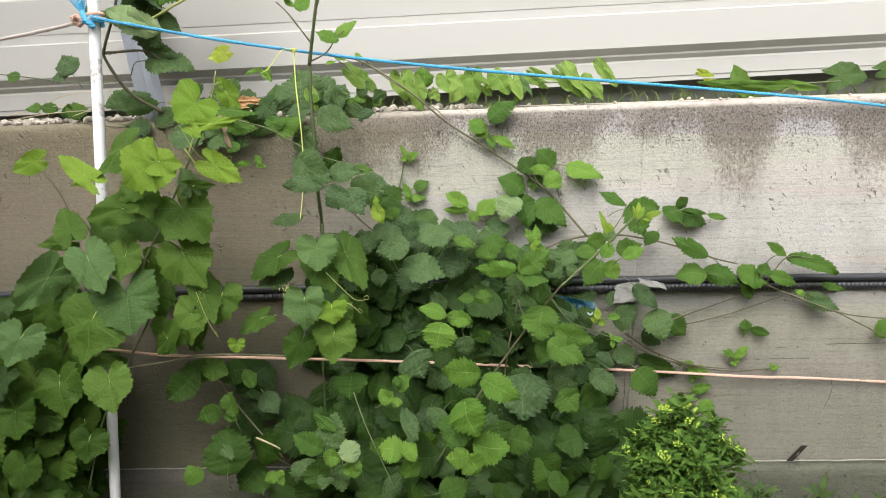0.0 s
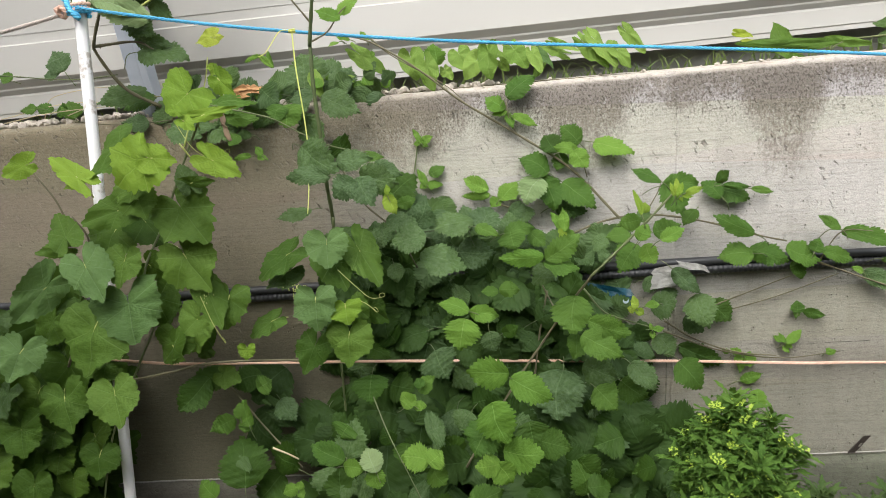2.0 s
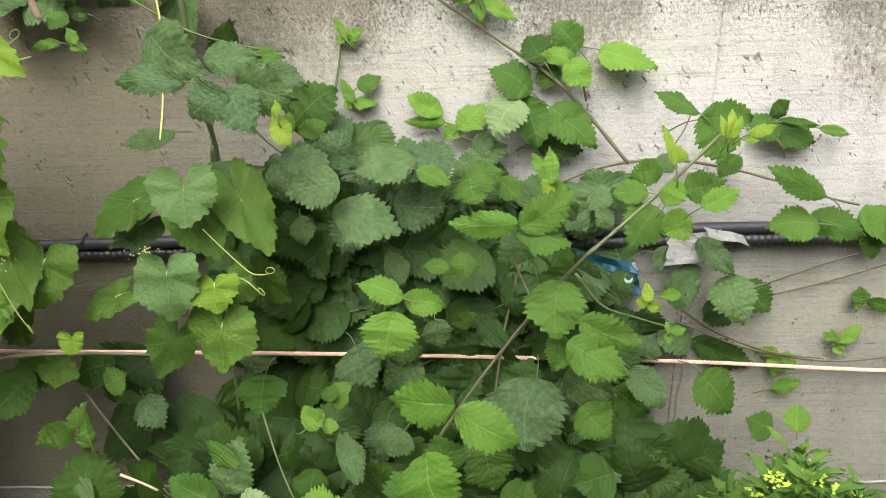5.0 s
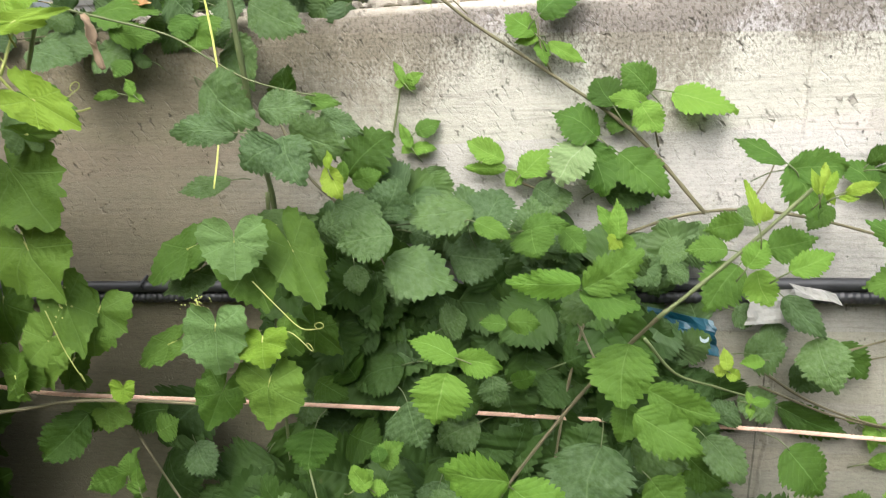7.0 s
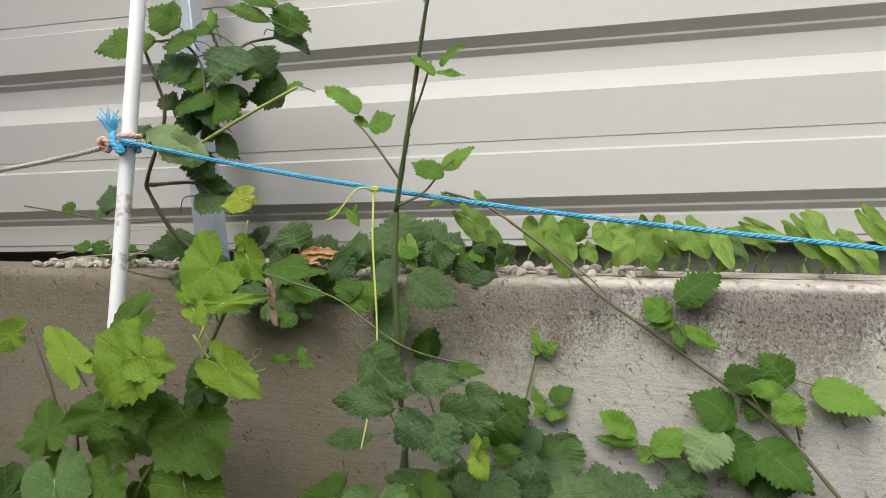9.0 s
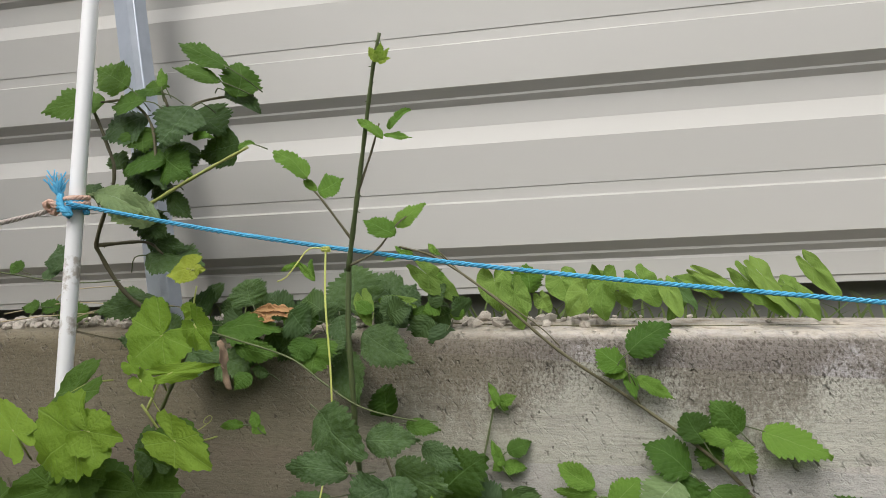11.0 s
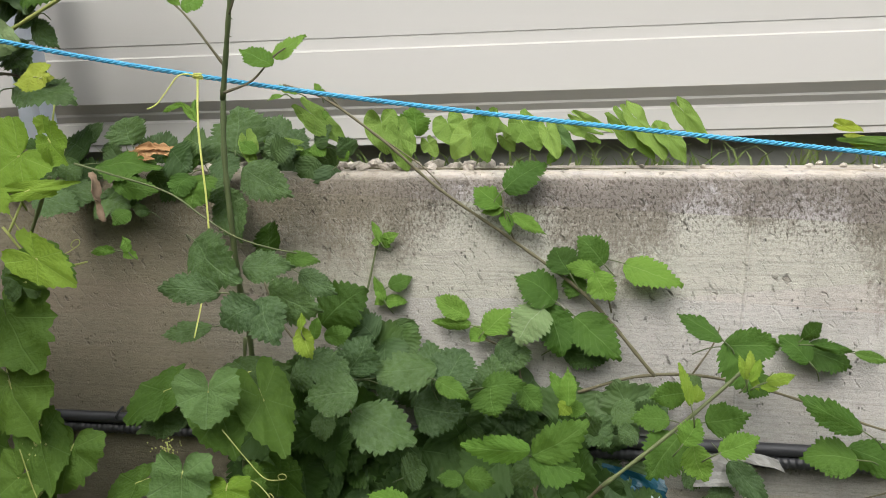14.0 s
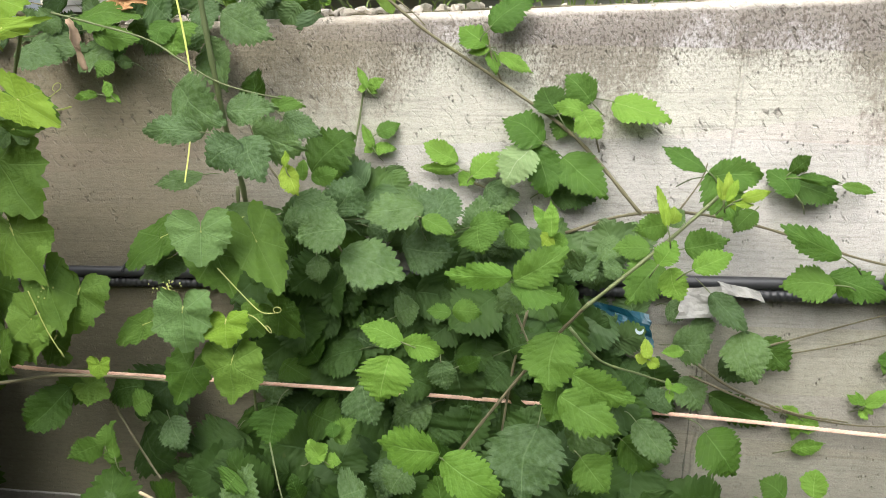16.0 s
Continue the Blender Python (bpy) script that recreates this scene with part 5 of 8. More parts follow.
blade(bush, BRAMBLE, FRESH, (-0.029, -0.431, 0.563), (-0.067, -0.449, 0.503), 0.075, -0.52, 0.65)
blade(bush, BRAMBLE, LIGHT, (-0.014, -0.446, 0.513), (0.061, -0.454, 0.508), 0.061, -0.22, 0.40)
blade(bush, BRAMBLE, LIGHT, (-0.019, -0.455, 0.493), (-0.066, -0.465, 0.492), 0.043, -0.15, 0.29)
blade(bush, BRAMBLE, LIGHT, (-0.026, -0.452, 0.492), (-0.000, -0.468, 0.460), 0.055, -0.54, 0.20)
blade(bush, BRAMBLE, SHADED_GREEN, (0.059, -0.370, 0.494), (0.118, -0.390, 0.486), 0.057, 0.45, 0.27)
blade(bush, BRAMBLE, DUSTY, (0.213, -0.134, 0.431), (0.211, -0.196, 0.324), 0.098, 0.06, 0.14)
blade(bush, BRAMBLE, SHADED_GREEN, (0.265, -0.073, 0.411), (0.314, -0.167, 0.282), 0.106, 0.16, 0.26)
blade(bush, BRAMBLE, FRESH, (0.160, -0.262, 0.316), (0.137, -0.238, 0.385), 0.075, 0.73, -0.12)
blade(bush, BRAMBLE, FRESH, (-0.089, -0.355, 0.358), (-0.018, -0.345, 0.381), 0.053, -0.18, 0.50)
blade(bush, BRAMBLE, SHADED, (-0.540, -0.058, 0.558), (-0.611, -0.102, 0.485), 0.120, 0.34, 0.44)
blade(bush, BRAMBLE, SHADED, (-0.430, -0.060, 0.437), (-0.517, -0.100, 0.388), 0.123, -0.21, 0.57)
blade(bush, BRAMBLE, SHADED, (-0.647, -0.043, 0.431), (-0.566, -0.077, 0.366), 0.127, -0.64, 0.57)
blade(bush, BRAMBLE, SHADED_GREEN, (-0.638, -0.150, 0.580), (-0.759, -0.150, 0.548), 0.059, 0.22, 0.57)
blade(bush, BRAMBLE, SHADED_GREEN, (-0.583, -0.118, 0.564), (-0.655, -0.122, 0.538), 0.067, 0.26, 0.93)
blade(bush, BRAMBLE, FRESH, (-0.607, -0.207, 0.491), (-0.611, -0.193, 0.526), 0.031, 0.72, 0.59)
blade(bush, BRAMBLE, SHADED, (-0.224, -0.098, 0.399), (-0.166, -0.142, 0.344), 0.092, 0.23, 0.85)
blade(bush, BRAMBLE, SHADED, (0.029, -0.142, 0.295), (0.111, -0.158, 0.272), 0.106, 0.07, 0.27)
blade(bush, BRAMBLE, SHADED, (0.061, -0.101, 0.349), (0.099, -0.139, 0.277), 0.093, 0.20, 0.60)
blade(bush, BRAMBLE, DUSTY, (0.265, -0.147, 0.263), (0.320, -0.153, 0.235), 0.090, -0.40, 0.55)
blade(bush, BRAMBLE, SHADED, (-0.307, -0.125, 0.398), (-0.239, -0.115, 0.347), 0.099, 0.41, -0.03)
blade(bush, BRAMBLE, SHADED, (-0.136, -0.194, 0.310), (-0.165, -0.206, 0.259), 0.092, 0.34, 0.55)
blade(bush, BRAMBLE, DUSTY, (0.018, -0.189, 0.470), (0.043, -0.211, 0.443), 0.076, -0.02, 0.14)
blade(bush, BRAMBLE, FRESH, (0.189, -0.208, 0.536), (0.231, -0.232, 0.492), 0.059, -0.05, 0.29)
blade(bush, BRAMBLE, FRESH, (0.262, -0.094, 0.506), (0.322, -0.106, 0.465), 0.066, 0.23, -0.06)
blade(bush, BRAMBLE, DUSTY, (-0.222, -0.275, 0.341), (-0.183, -0.285, 0.318), 0.066, 0.34, 0.05)
blade(bush, BRAMBLE, SHADED_GREEN, (-0.277, -0.092, 0.518), (-0.218, -0.108, 0.508), 0.080, 0.50, 0.71)
blade(bush, BRAMBLE, DUSTY, (0.176, -0.096, 0.824), (0.205, -0.104, 0.780), 0.059, 0.30, 1.06)
blade(bush, BRAMBLE, DUSTY, (0.212, -0.072, 0.837), (0.248, -0.088, 0.822), 0.046, 0.06, 0.54)
blade(bush, BRAMBLE, DUSTY, (0.159, -0.120, 0.812), (0.192, -0.120, 0.831), 0.048, 0.81, -0.20)
blade(bush, BRAMBLE, DUSTY, (0.246, -0.096, 0.808), (0.220, -0.104, 0.791), 0.034, 0.00, 0.46)
blade(bush, BRAMBLE, DUSTY, (0.050, -0.071, 0.824), (0.072, -0.049, 0.857), 0.062, -0.60, 0.99)
blade(bush, BRAMBLE, DUSTY, (0.065, -0.027, 0.919), (0.049, -0.053, 0.876), 0.059, -0.25, 0.94)
blade(bush, BRAMBLE, DUSTY, (0.028, -0.036, 0.920), (0.066, -0.044, 0.894), 0.045, -0.19, 0.17)
blade(bush, BRAMBLE, FRESH, (0.069, -0.090, 0.866), (0.102, -0.110, 0.835), 0.039, -0.04, 0.45)
blade(bush, BRAMBLE, DUSTY, (-0.152, -0.122, 0.868), (-0.108, -0.118, 0.850), 0.048, -0.22, 0.45)
blade(bush, BRAMBLE, DUSTY, (-0.200, -0.071, 0.777), (-0.216, -0.089, 0.742), 0.056, -0.05, 0.31)
blade(bush, BRAMBLE, SHADED, (-0.066, -0.056, 0.757), (-0.007, -0.064, 0.742), 0.068, -0.18, 0.91)
blade(bush, BRAMBLE, SHADED, (0.023, -0.074, 0.726), (-0.023, -0.086, 0.678), 0.070, 0.45, -0.20)
blade(bush, BRAMBLE, SHADED, (0.073, -0.106, 0.661), (0.127, -0.094, 0.679), 0.070, 0.45, 0.11)
blade(bush, BRAMBLE, DUSTY, (-0.111, -0.122, 0.718), (-0.074, -0.118, 0.737), 0.057, -0.62, 0.35)
blade(bush, BRAMBLE, DUSTY, (-0.296, -0.117, 0.864), (-0.235, -0.123, 0.885), 0.053, -0.07, 0.48)
blade(bush, BRAMBLE, DUSTY, (-0.333, -0.088, 0.788), (-0.276, -0.112, 0.767), 0.055, -0.41, 0.49)
blade(bush, BRAMBLE, SHADED, (-0.189, -0.037, 0.778), (-0.123, -0.063, 0.757), 0.071, 0.05, 1.21)
blade(bush, BRAMBLE, DUSTY, (0.383, -0.040, 0.709), (0.390, -0.060, 0.678), 0.040, -0.09, 1.24)
blade(bush, BRAMBLE, DUSTY, (0.329, -0.036, 0.726), (0.365, -0.044, 0.710), 0.039, -0.05, 0.36)
blade(bush, BRAMBLE, DUSTY, (0.308, -0.067, 0.555), (0.336, -0.053, 0.581), 0.049, 0.64, 1.05)
blade(bush, BRAMBLE, DUSTY, (0.294, -0.088, 0.439), (0.329, -0.112, 0.415), 0.059, 0.33, 0.35)
blade(bush, BRAMBLE, SHADED, (0.266, -0.083, 0.455), (0.246, -0.117, 0.410), 0.077, -0.01, 0.21)
blade(bush, BRAMBLE, FRESH, (-0.350, -0.245, 0.484), (-0.367, -0.255, 0.458), 0.060, -0.02, 0.91)
blade(bush, BRAMBLE, DUSTY, (-0.615, -0.192, 0.405), (-0.639, -0.208, 0.385), 0.094, -0.59, 0.56)
blade(bush, BRAMBLE, FRESH, (-0.581, -0.156, 0.542), (-0.548, -0.144, 0.559), 0.050, -0.32, 0.35)
blade(bush, BRAMBLE, SHADED_GREEN, (-0.325, -0.091, 0.613), (-0.268, -0.109, 0.592), 0.058, 0.49, 1.37)
blade(bush, BRAMBLE, SHADED_GREEN, (-0.255, -0.111, 0.625), (-0.281, -0.089, 0.657), 0.074, -0.05, -0.20)
blade(bush, BRAMBLE, DUSTY, (0.177, -0.173, 0.493), (0.212, -0.187, 0.475), 0.058, 0.21, 0.23)
blade(bush, BRAMBLE, FRESH, (0.160, -0.194, 0.721), (0.185, -0.206, 0.692), 0.039, 0.15, 0.16)
trailer = thing("trailing_bramble", "long bramble canes trailing over the concrete with fresh toothed leaves", "bramble", (0.28, -0.03, 0.85))
blade(trailer, BRAMBLE, FRESH, (0.347, -0.158, 0.966), (0.292, -0.122, 0.997), 0.040, 0.67, 0.66)
blade(trailer, BRAMBLE, FRESH, (0.508, -0.041, 0.912), (0.468, -0.019, 0.948), 0.040, -0.42, 1.04)
blade(trailer, BRAMBLE, SHADED_GREEN, (0.500, -0.025, 0.945), (0.534, -0.015, 0.968), 0.031, 0.67, 0.07)
blade(trailer, BRAMBLE, SHADED_GREEN, (0.511, -0.014, 0.929), (0.576, -0.026, 0.906), 0.056, 0.03, 0.71)
blade(trailer, BRAMBLE, FRESH, (0.510, -0.039, 0.939), (0.571, -0.041, 0.931), 0.016, 0.18, -0.10)
blade(trailer, BRAMBLE, FRESH, (0.576, -0.029, 0.927), (0.625, -0.031, 0.917), 0.018, -0.27, 0.53)
blade(trailer, BRAMBLE, FRESH, (0.546, -0.139, 0.841), (0.462, -0.129, 0.885), 0.040, 0.09, 0.19)
blade(trailer, BRAMBLE, FRESH, (0.547, -0.128, 0.796), (0.474, -0.112, 0.788), 0.057, 0.05, 0.83)
blade(trailer, BRAMBLE, LIGHT, (0.227, -0.019, 1.055), (0.316, -0.041, 1.026), 0.062, 0.33, 0.94)
blade(trailer, BRAMBLE, FRESH, (0.194, -0.037, 1.054), (0.152, -0.023, 1.097), 0.050, -0.49, 0.45)
blade(trailer, BRAMBLE, SHADED_GREEN, (0.188, -0.015, 1.072), (0.153, -0.025, 1.055), 0.037, -0.20, 0.72)
blade(trailer, BRAMBLE, LIGHT, (0.190, -0.042, 1.039), (0.134, -0.038, 1.049), 0.028, 0.34, 0.18)
blade(trailer, BRAMBLE, LIGHT, (0.179, -0.041, 1.043), (0.208, -0.059, 1.001), 0.043, -0.05, 0.15)
blade(trailer, BRAMBLE, SHADED_GREEN, (0.142, -0.040, 1.037), (0.117, -0.020, 1.079), 0.051, -0.18, 0.88)
blade(trailer, BRAMBLE, SHADED_GREEN, (0.154, -0.011, 1.037), (0.141, -0.029, 0.996), 0.040, 0.04, 1.32)
blade(trailer, BRAMBLE, FRESH, (0.121, -0.047, 0.993), (0.054, -0.033, 1.032), 0.065, 0.07, 0.81)
blade(trailer, BRAMBLE, FRESH, (0.151, -0.038, 0.969), (0.224, -0.062, 0.907), 0.066, 0.24, 0.43)
blade(trailer, BRAMBLE, FRESH, (0.106, -0.038, 0.987), (0.132, -0.062, 0.909), 0.066, 0.16, 0.80)
blade(trailer, BRAMBLE, PALE, (0.100, -0.058, 0.986), (0.062, -0.078, 0.929), 0.073, -0.57, 0.30)
blade(trailer, BRAMBLE, LIGHT, (0.005, -0.040, 0.937), (0.047, -0.020, 0.976), 0.046, -0.13, 0.71)
blade(trailer, BRAMBLE, LIGHT, (-0.019, -0.033, 0.960), (-0.076, -0.027, 0.991), 0.037, 0.55, 0.15)
blade(trailer, BRAMBLE, LIGHT, (-0.016, -0.037, 0.948), (-0.084, -0.023, 0.948), 0.023, 0.38, -0.20)
blade(trailer, BRAMBLE, LIGHT, (0.004, -0.023, 0.942), (-0.015, -0.037, 0.921), 0.029, -0.16, 0.17)
blade(trailer, BRAMBLE, LIGHT, (-0.170, -0.023, 1.078), (-0.190, -0.008, 1.113), 0.013, 0.14, 0.32)
blade(trailer, BRAMBLE, LIGHT, (-0.172, -0.016, 1.080), (-0.142, -0.014, 1.094), 0.020, -0.04, 0.23)
blade(trailer, BRAMBLE, LIGHT, (-0.174, -0.014, 1.083), (-0.154, -0.016, 1.070), 0.016, -0.25, -0.13)
blade(trailer, BRAMBLE, LIGHT, (-0.172, -0.016, 1.080), (-0.190, -0.014, 1.077), 0.018, 0.35, 0.96)
blade(trailer, BRAMBLE, FRESH, (-0.157, -0.021, 1.005), (-0.119, -0.009, 1.021), 0.030, -0.45, 0.21)
blade(trailer, BRAMBLE, LIGHT, (-0.164, -0.024, 0.981), (-0.186, -0.008, 1.020), 0.018, -0.09, 0.16)
blade(trailer, BRAMBLE, LIGHT, (-0.166, -0.017, 0.980), (-0.126, -0.013, 0.980), 0.028, -0.29, 1.04)
blade(trailer, BRAMBLE, LIGHT, (-0.166, -0.011, 0.983), (-0.182, -0.019, 0.972), 0.017, -0.16, 0.34)
blade(trailer, BRAMBLE, SHADED, (0.135, -0.018, 0.909), (0.209, -0.022, 0.899), 0.051, 0.03, 0.67)
blade(trailer, BRAMBLE, SHADED_GREEN, (0.415, -0.012, 0.555), (0.521, -0.018, 0.511), 0.052, -0.11, 0.14)
blade(trailer, BRAMBLE, LIGHT, (0.564, -0.016, 0.523), (0.595, -0.024, 0.510), 0.037, 0.37, 0.64)
blade(trailer, BRAMBLE, LIGHT, (0.554, -0.022, 0.467), (0.610, -0.018, 0.481), 0.027, -0.16, 0.06)
blade(trailer, BRAMBLE, LIGHT, (0.559, -0.023, 0.530), (0.533, -0.017, 0.546), 0.019, 0.47, -0.06)
blade(trailer, BRAMBLE, LIGHT, (0.562, -0.014, 0.518), (0.553, -0.026, 0.487), 0.020, 0.17, 0.25)
blade(trailer, BRAMBLE, LIGHT, (0.659, -0.023, 0.556), (0.696, -0.017, 0.586), 0.021, -0.19, 0.67)
blade(trailer, BRAMBLE, LIGHT, (0.656, -0.025, 0.557), (0.645, -0.015, 0.580), 0.012, -0.28, 0.72)
blade(trailer, BRAMBLE, LIGHT, (0.661, -0.019, 0.554), (0.675, -0.021, 0.541), 0.011, -0.22, 0.90)
blade(trailer, BRAMBLE, LIGHT, (0.029, -0.036, 1.143), (-0.014, -0.024, 1.175), 0.053, 0.65, 0.70)
blade(trailer, BRAMBLE, FRESH, (0.034, -0.040, 1.170), (0.100, -0.020, 1.213), 0.058, 0.22, 1.05)
blade(trailer, BRAMBLE, LIGHT, (0.035, -0.023, 1.135), (0.045, -0.037, 1.098), 0.023, 0.45, 0.31)
blade(trailer, BRAMBLE, LIGHT, (0.047, -0.025, 1.131), (0.103, -0.035, 1.100), 0.023, -0.25, 0.66)
blade(trailer, BRAMBLE, LIGHT, (0.035, -0.030, 1.140), (-0.003, -0.030, 1.133), 0.020, -0.21, 0.69)
blade(trailer, BRAMBLE, FRESH, (0.646, -0.052, 0.788), (0.726, -0.048, 0.757), 0.065, 0.25, 0.97)
blade(trailer, BRAMBLE, FRESH, (0.552, -0.083, 0.797), (0.634, -0.097, 0.766), 0.050, 0.15, 0.07)
blade(trailer, BRAMBLE, FRESH, (0.722, -0.052, 0.781), (0.797, -0.048, 0.753), 0.037, 0.35, 0.44)
blade(trailer, BRAMBLE, FRESH, (0.705, -0.056, 0.778), (0.722, -0.044, 0.807), 0.036, 0.19, 0.43)
blade(trailer, BRAMBLE, FRESH, (0.767, -0.050, 0.824), (0.884, -0.070, 0.782), 0.045, -0.02, 0.66)
blade(trailer, BRAMBLE, FRESH, (0.758, -0.062, 0.828), (0.708, -0.058, 0.862), 0.025, -0.15, 0.57)
blade(trailer, BRAMBLE, DUSTY, (0.824, -0.031, 0.722), (0.902, -0.049, 0.686), 0.042, -0.45, 0.41)
blade(trailer, BRAMBLE, LIGHT, (0.817, -0.045, 0.722), (0.797, -0.035, 0.735), 0.021, 0.39, 0.65)
blade(trailer, BRAMBLE, FRESH, (0.860, -0.040, 0.751), (0.919, -0.040, 0.735), 0.020, -0.11, 0.38)
blade(trailer, BRAMBLE, FRESH, (0.672, -0.024, 0.753), (0.688, -0.036, 0.712), 0.033, 0.12, 0.02)
blade(trailer, BRAMBLE, FRESH, (0.684, -0.025, 0.627), (0.686, -0.015, 0.657), 0.030, -0.04, 0.67)
blade(trailer, BRAMBLE, FRESH, (0.700, -0.015, 0.630), (0.748, -0.025, 0.618), 0.025, 0.17, -0.20)
blade(trailer, BRAMBLE, FRESH, (0.688, -0.015, 0.633), (0.679, -0.025, 0.616), 0.015, -0.02, 0.68)
blade(trailer, BRAMBLE, LIGHT, (0.657, -0.020, 0.558), (0.688, -0.020, 0.563), 0.017, 0.19, 0.73)
blade(trailer, BRAMBLE, LIGHT, (0.650, -0.022, 0.560), (0.631, -0.018, 0.574), 0.014, -0.03, 0.37)
blade(trailer, BRAMBLE, LIGHT, (0.656, -0.016, 0.547), (0.667, -0.024, 0.532), 0.015, -0.01, 0.71)
blade(trailer, BRAMBLE, LIGHT, (0.545, -0.012, 0.523), (0.576, -0.028, 0.507), 0.031, 0.27, 0.58)
blade(trailer, BRAMBLE, LIGHT, (0.530, -0.021, 0.537), (0.513, -0.019, 0.546), 0.015, -0.77, 0.02)
blade(trailer, BRAMBLE, LIGHT, (0.751, -0.022, 0.527), (0.777, -0.018, 0.531), 0.016, -0.12, 0.99)
blade(trailer, BRAMBLE, LIGHT, (0.754, -0.022, 0.529), (0.761, -0.018, 0.539), 0.013, -0.04, 0.36)
blade(trailer, BRAMBLE, FRESH, (1.005, -0.040, 0.614), (1.038, -0.020, 0.655), 0.043, 0.15, 0.60)
blade(trailer, BRAMBLE, LIGHT, (-0.340, -0.003, 1.327), (-0.356, 0.003, 1.344), 0.009, 0.19, 0.86)
blade(trailer, BRAMBLE, LIGHT, (-0.322, 0.001, 1.328), (-0.348, -0.001, 1.335), 0.012, -0.06, 0.52)
blade(trailer, BRAMBLE, LIGHT, (-0.348, 0.003, 1.326), (-0.376, -0.003, 1.316), 0.016, -0.02, 1.25)
blade(trailer, BRAMBLE, LIGHT, (-0.286, 0.015, 1.329), (-0.302, 0.025, 1.348), 0.012, 0.10, -0.02)
blade(trailer, BRAMBLE, LIGHT, (-0.277, 0.017, 1.327), (-0.296, 0.023, 1.338), 0.012, 0.08, 1.09)
blade(trailer, BRAMBLE, LIGHT, (-0.272, -0.008, 1.298), (-0.269, -0.012, 1.282), 0.012, 0.21, 0.76)
blade(trailer, BRAMBLE, LIGHT, (-0.125, 0.054, 1.262), (-0.130, 0.066, 1.313), 0.063, 0.87, 0.28)
blade(trailer, BRAMBLE, LIGHT, (-0.279, 0.025, 1.238), (-0.309, 0.015, 1.229), 0.034, -0.15, 0.58)
blade(trailer, BRAMBLE, LIGHT, (-0.257, 0.027, 1.216), (-0.241, 0.033, 1.242), 0.033, -0.56, 0.49)
blade(trailer, BRAMBLE, FRESH, (-0.301, 0.036, 1.215), (-0.335, 0.044, 1.230), 0.029, 0.32, 0.26)
vine = thing("grape_vine", "climbing grape vine with broad lobed green leaves round the white pipe", "vine", (-0.95, -0.2, 0.0))
blade(vine, GRAPE, FRESH, (-0.586, -0.241, 0.779), (-0.597, -0.259, 0.713), 0.103, 0.31, 0.37)
blade(vine, GRAPE, PALE, (-0.351, -0.277, 0.891), (-0.349, -0.291, 0.840), 0.098, 0.23, -0.20)
blade(vine, GRAPE, FRESH, (-0.463, -0.193, 0.860), (-0.533, -0.207, 0.813), 0.085, -0.44, 0.60)
blade(vine, GRAPE, DUSTY, (-0.477, -0.161, 0.816), (-0.528, -0.179, 0.782), 0.081, -0.14, 0.64)
blade(vine, GRAPE, FRESH, (-0.351, -0.240, 0.847), (-0.318, -0.260, 0.787), 0.092, 0.27, 0.82)
blade(vine, GRAPE, FRESH, (-0.297, -0.219, 0.865), (-0.250, -0.247, 0.789), 0.089, 0.77, -0.05)
blade(vine, GRAPE, DUSTY, (-0.342, -0.161, 0.887), (-0.275, -0.159, 0.900), 0.059, -0.02, 0.63)
blade(vine, GRAPE, PALE, (-0.380, -0.299, 0.778), (-0.379, -0.309, 0.714), 0.097, 0.11, 0.27)
blade(vine, GRAPE, LIGHT, (-0.322, -0.288, 0.759), (-0.317, -0.306, 0.728), 0.080, -0.01, 0.33)
blade(vine, GRAPE, FRESH, (-0.312, -0.245, 0.752), (-0.284, -0.255, 0.726), 0.065, 0.27, -0.08)
blade(vine, GRAPE, FRESH, (-0.512, -0.196, 0.713), (-0.568, -0.204, 0.682), 0.062, -0.42, 0.67)
blade(vine, GRAPE, FRESH, (-0.301, -0.145, 0.724), (-0.256, -0.155, 0.685), 0.076, 0.00, -0.06)
blade(vine, GRAPE, FRESH, (-0.322, -0.282, 0.694), (-0.325, -0.296, 0.628), 0.109, -0.15, 0.57)
blade(vine, GRAPE, FRESH, (-0.405, -0.255, 0.667), (-0.433, -0.265, 0.606), 0.084, 0.29, 0.59)
blade(vine, GRAPE, LIGHT, (-0.548, -0.267, 0.672), (-0.550, -0.273, 0.650), 0.044, 0.07, 0.90)
blade(vine, GRAPE, FRESH, (-0.672, -0.196, 0.653), (-0.686, -0.204, 0.638), 0.052, -0.00, 0.32)
blade(vine, GRAPE, FRESH, (-0.646, -0.177, 0.588), (-0.607, -0.183, 0.570), 0.063, -0.06, 0.46)
blade(vine, GRAPE, LIGHT, (-0.583, -0.322, 1.205), (-0.623, -0.338, 1.169), 0.119, 0.15, 0.37)
blade(vine, GRAPE, LIGHT, (-0.660, -0.388, 1.082), (-0.719, -0.392, 1.040), 0.125, 0.19, 0.28)
blade(vine, GRAPE, LIGHT, (-0.638, -0.387, 1.088), (-0.591, -0.383, 1.081), 0.066, -0.28, 0.29)
blade(vine, GRAPE, FRESH, (-0.771, -0.269, 1.116), (-0.838, -0.291, 1.051), 0.092, -0.14, 0.83)
blade(vine, GRAPE, FRESH, (-0.714, -0.331, 1.036), (-0.769, -0.329, 1.011), 0.067, 0.43, 0.58)
blade(vine, GRAPE, FRESH, (-0.715, -0.316, 1.009), (-0.698, -0.324, 0.966), 0.087, 0.32, 0.66)
blade(vine, GRAPE, FRESH, (-0.642, -0.287, 0.984), (-0.588, -0.307, 0.913), 0.138, -0.07, 0.83)
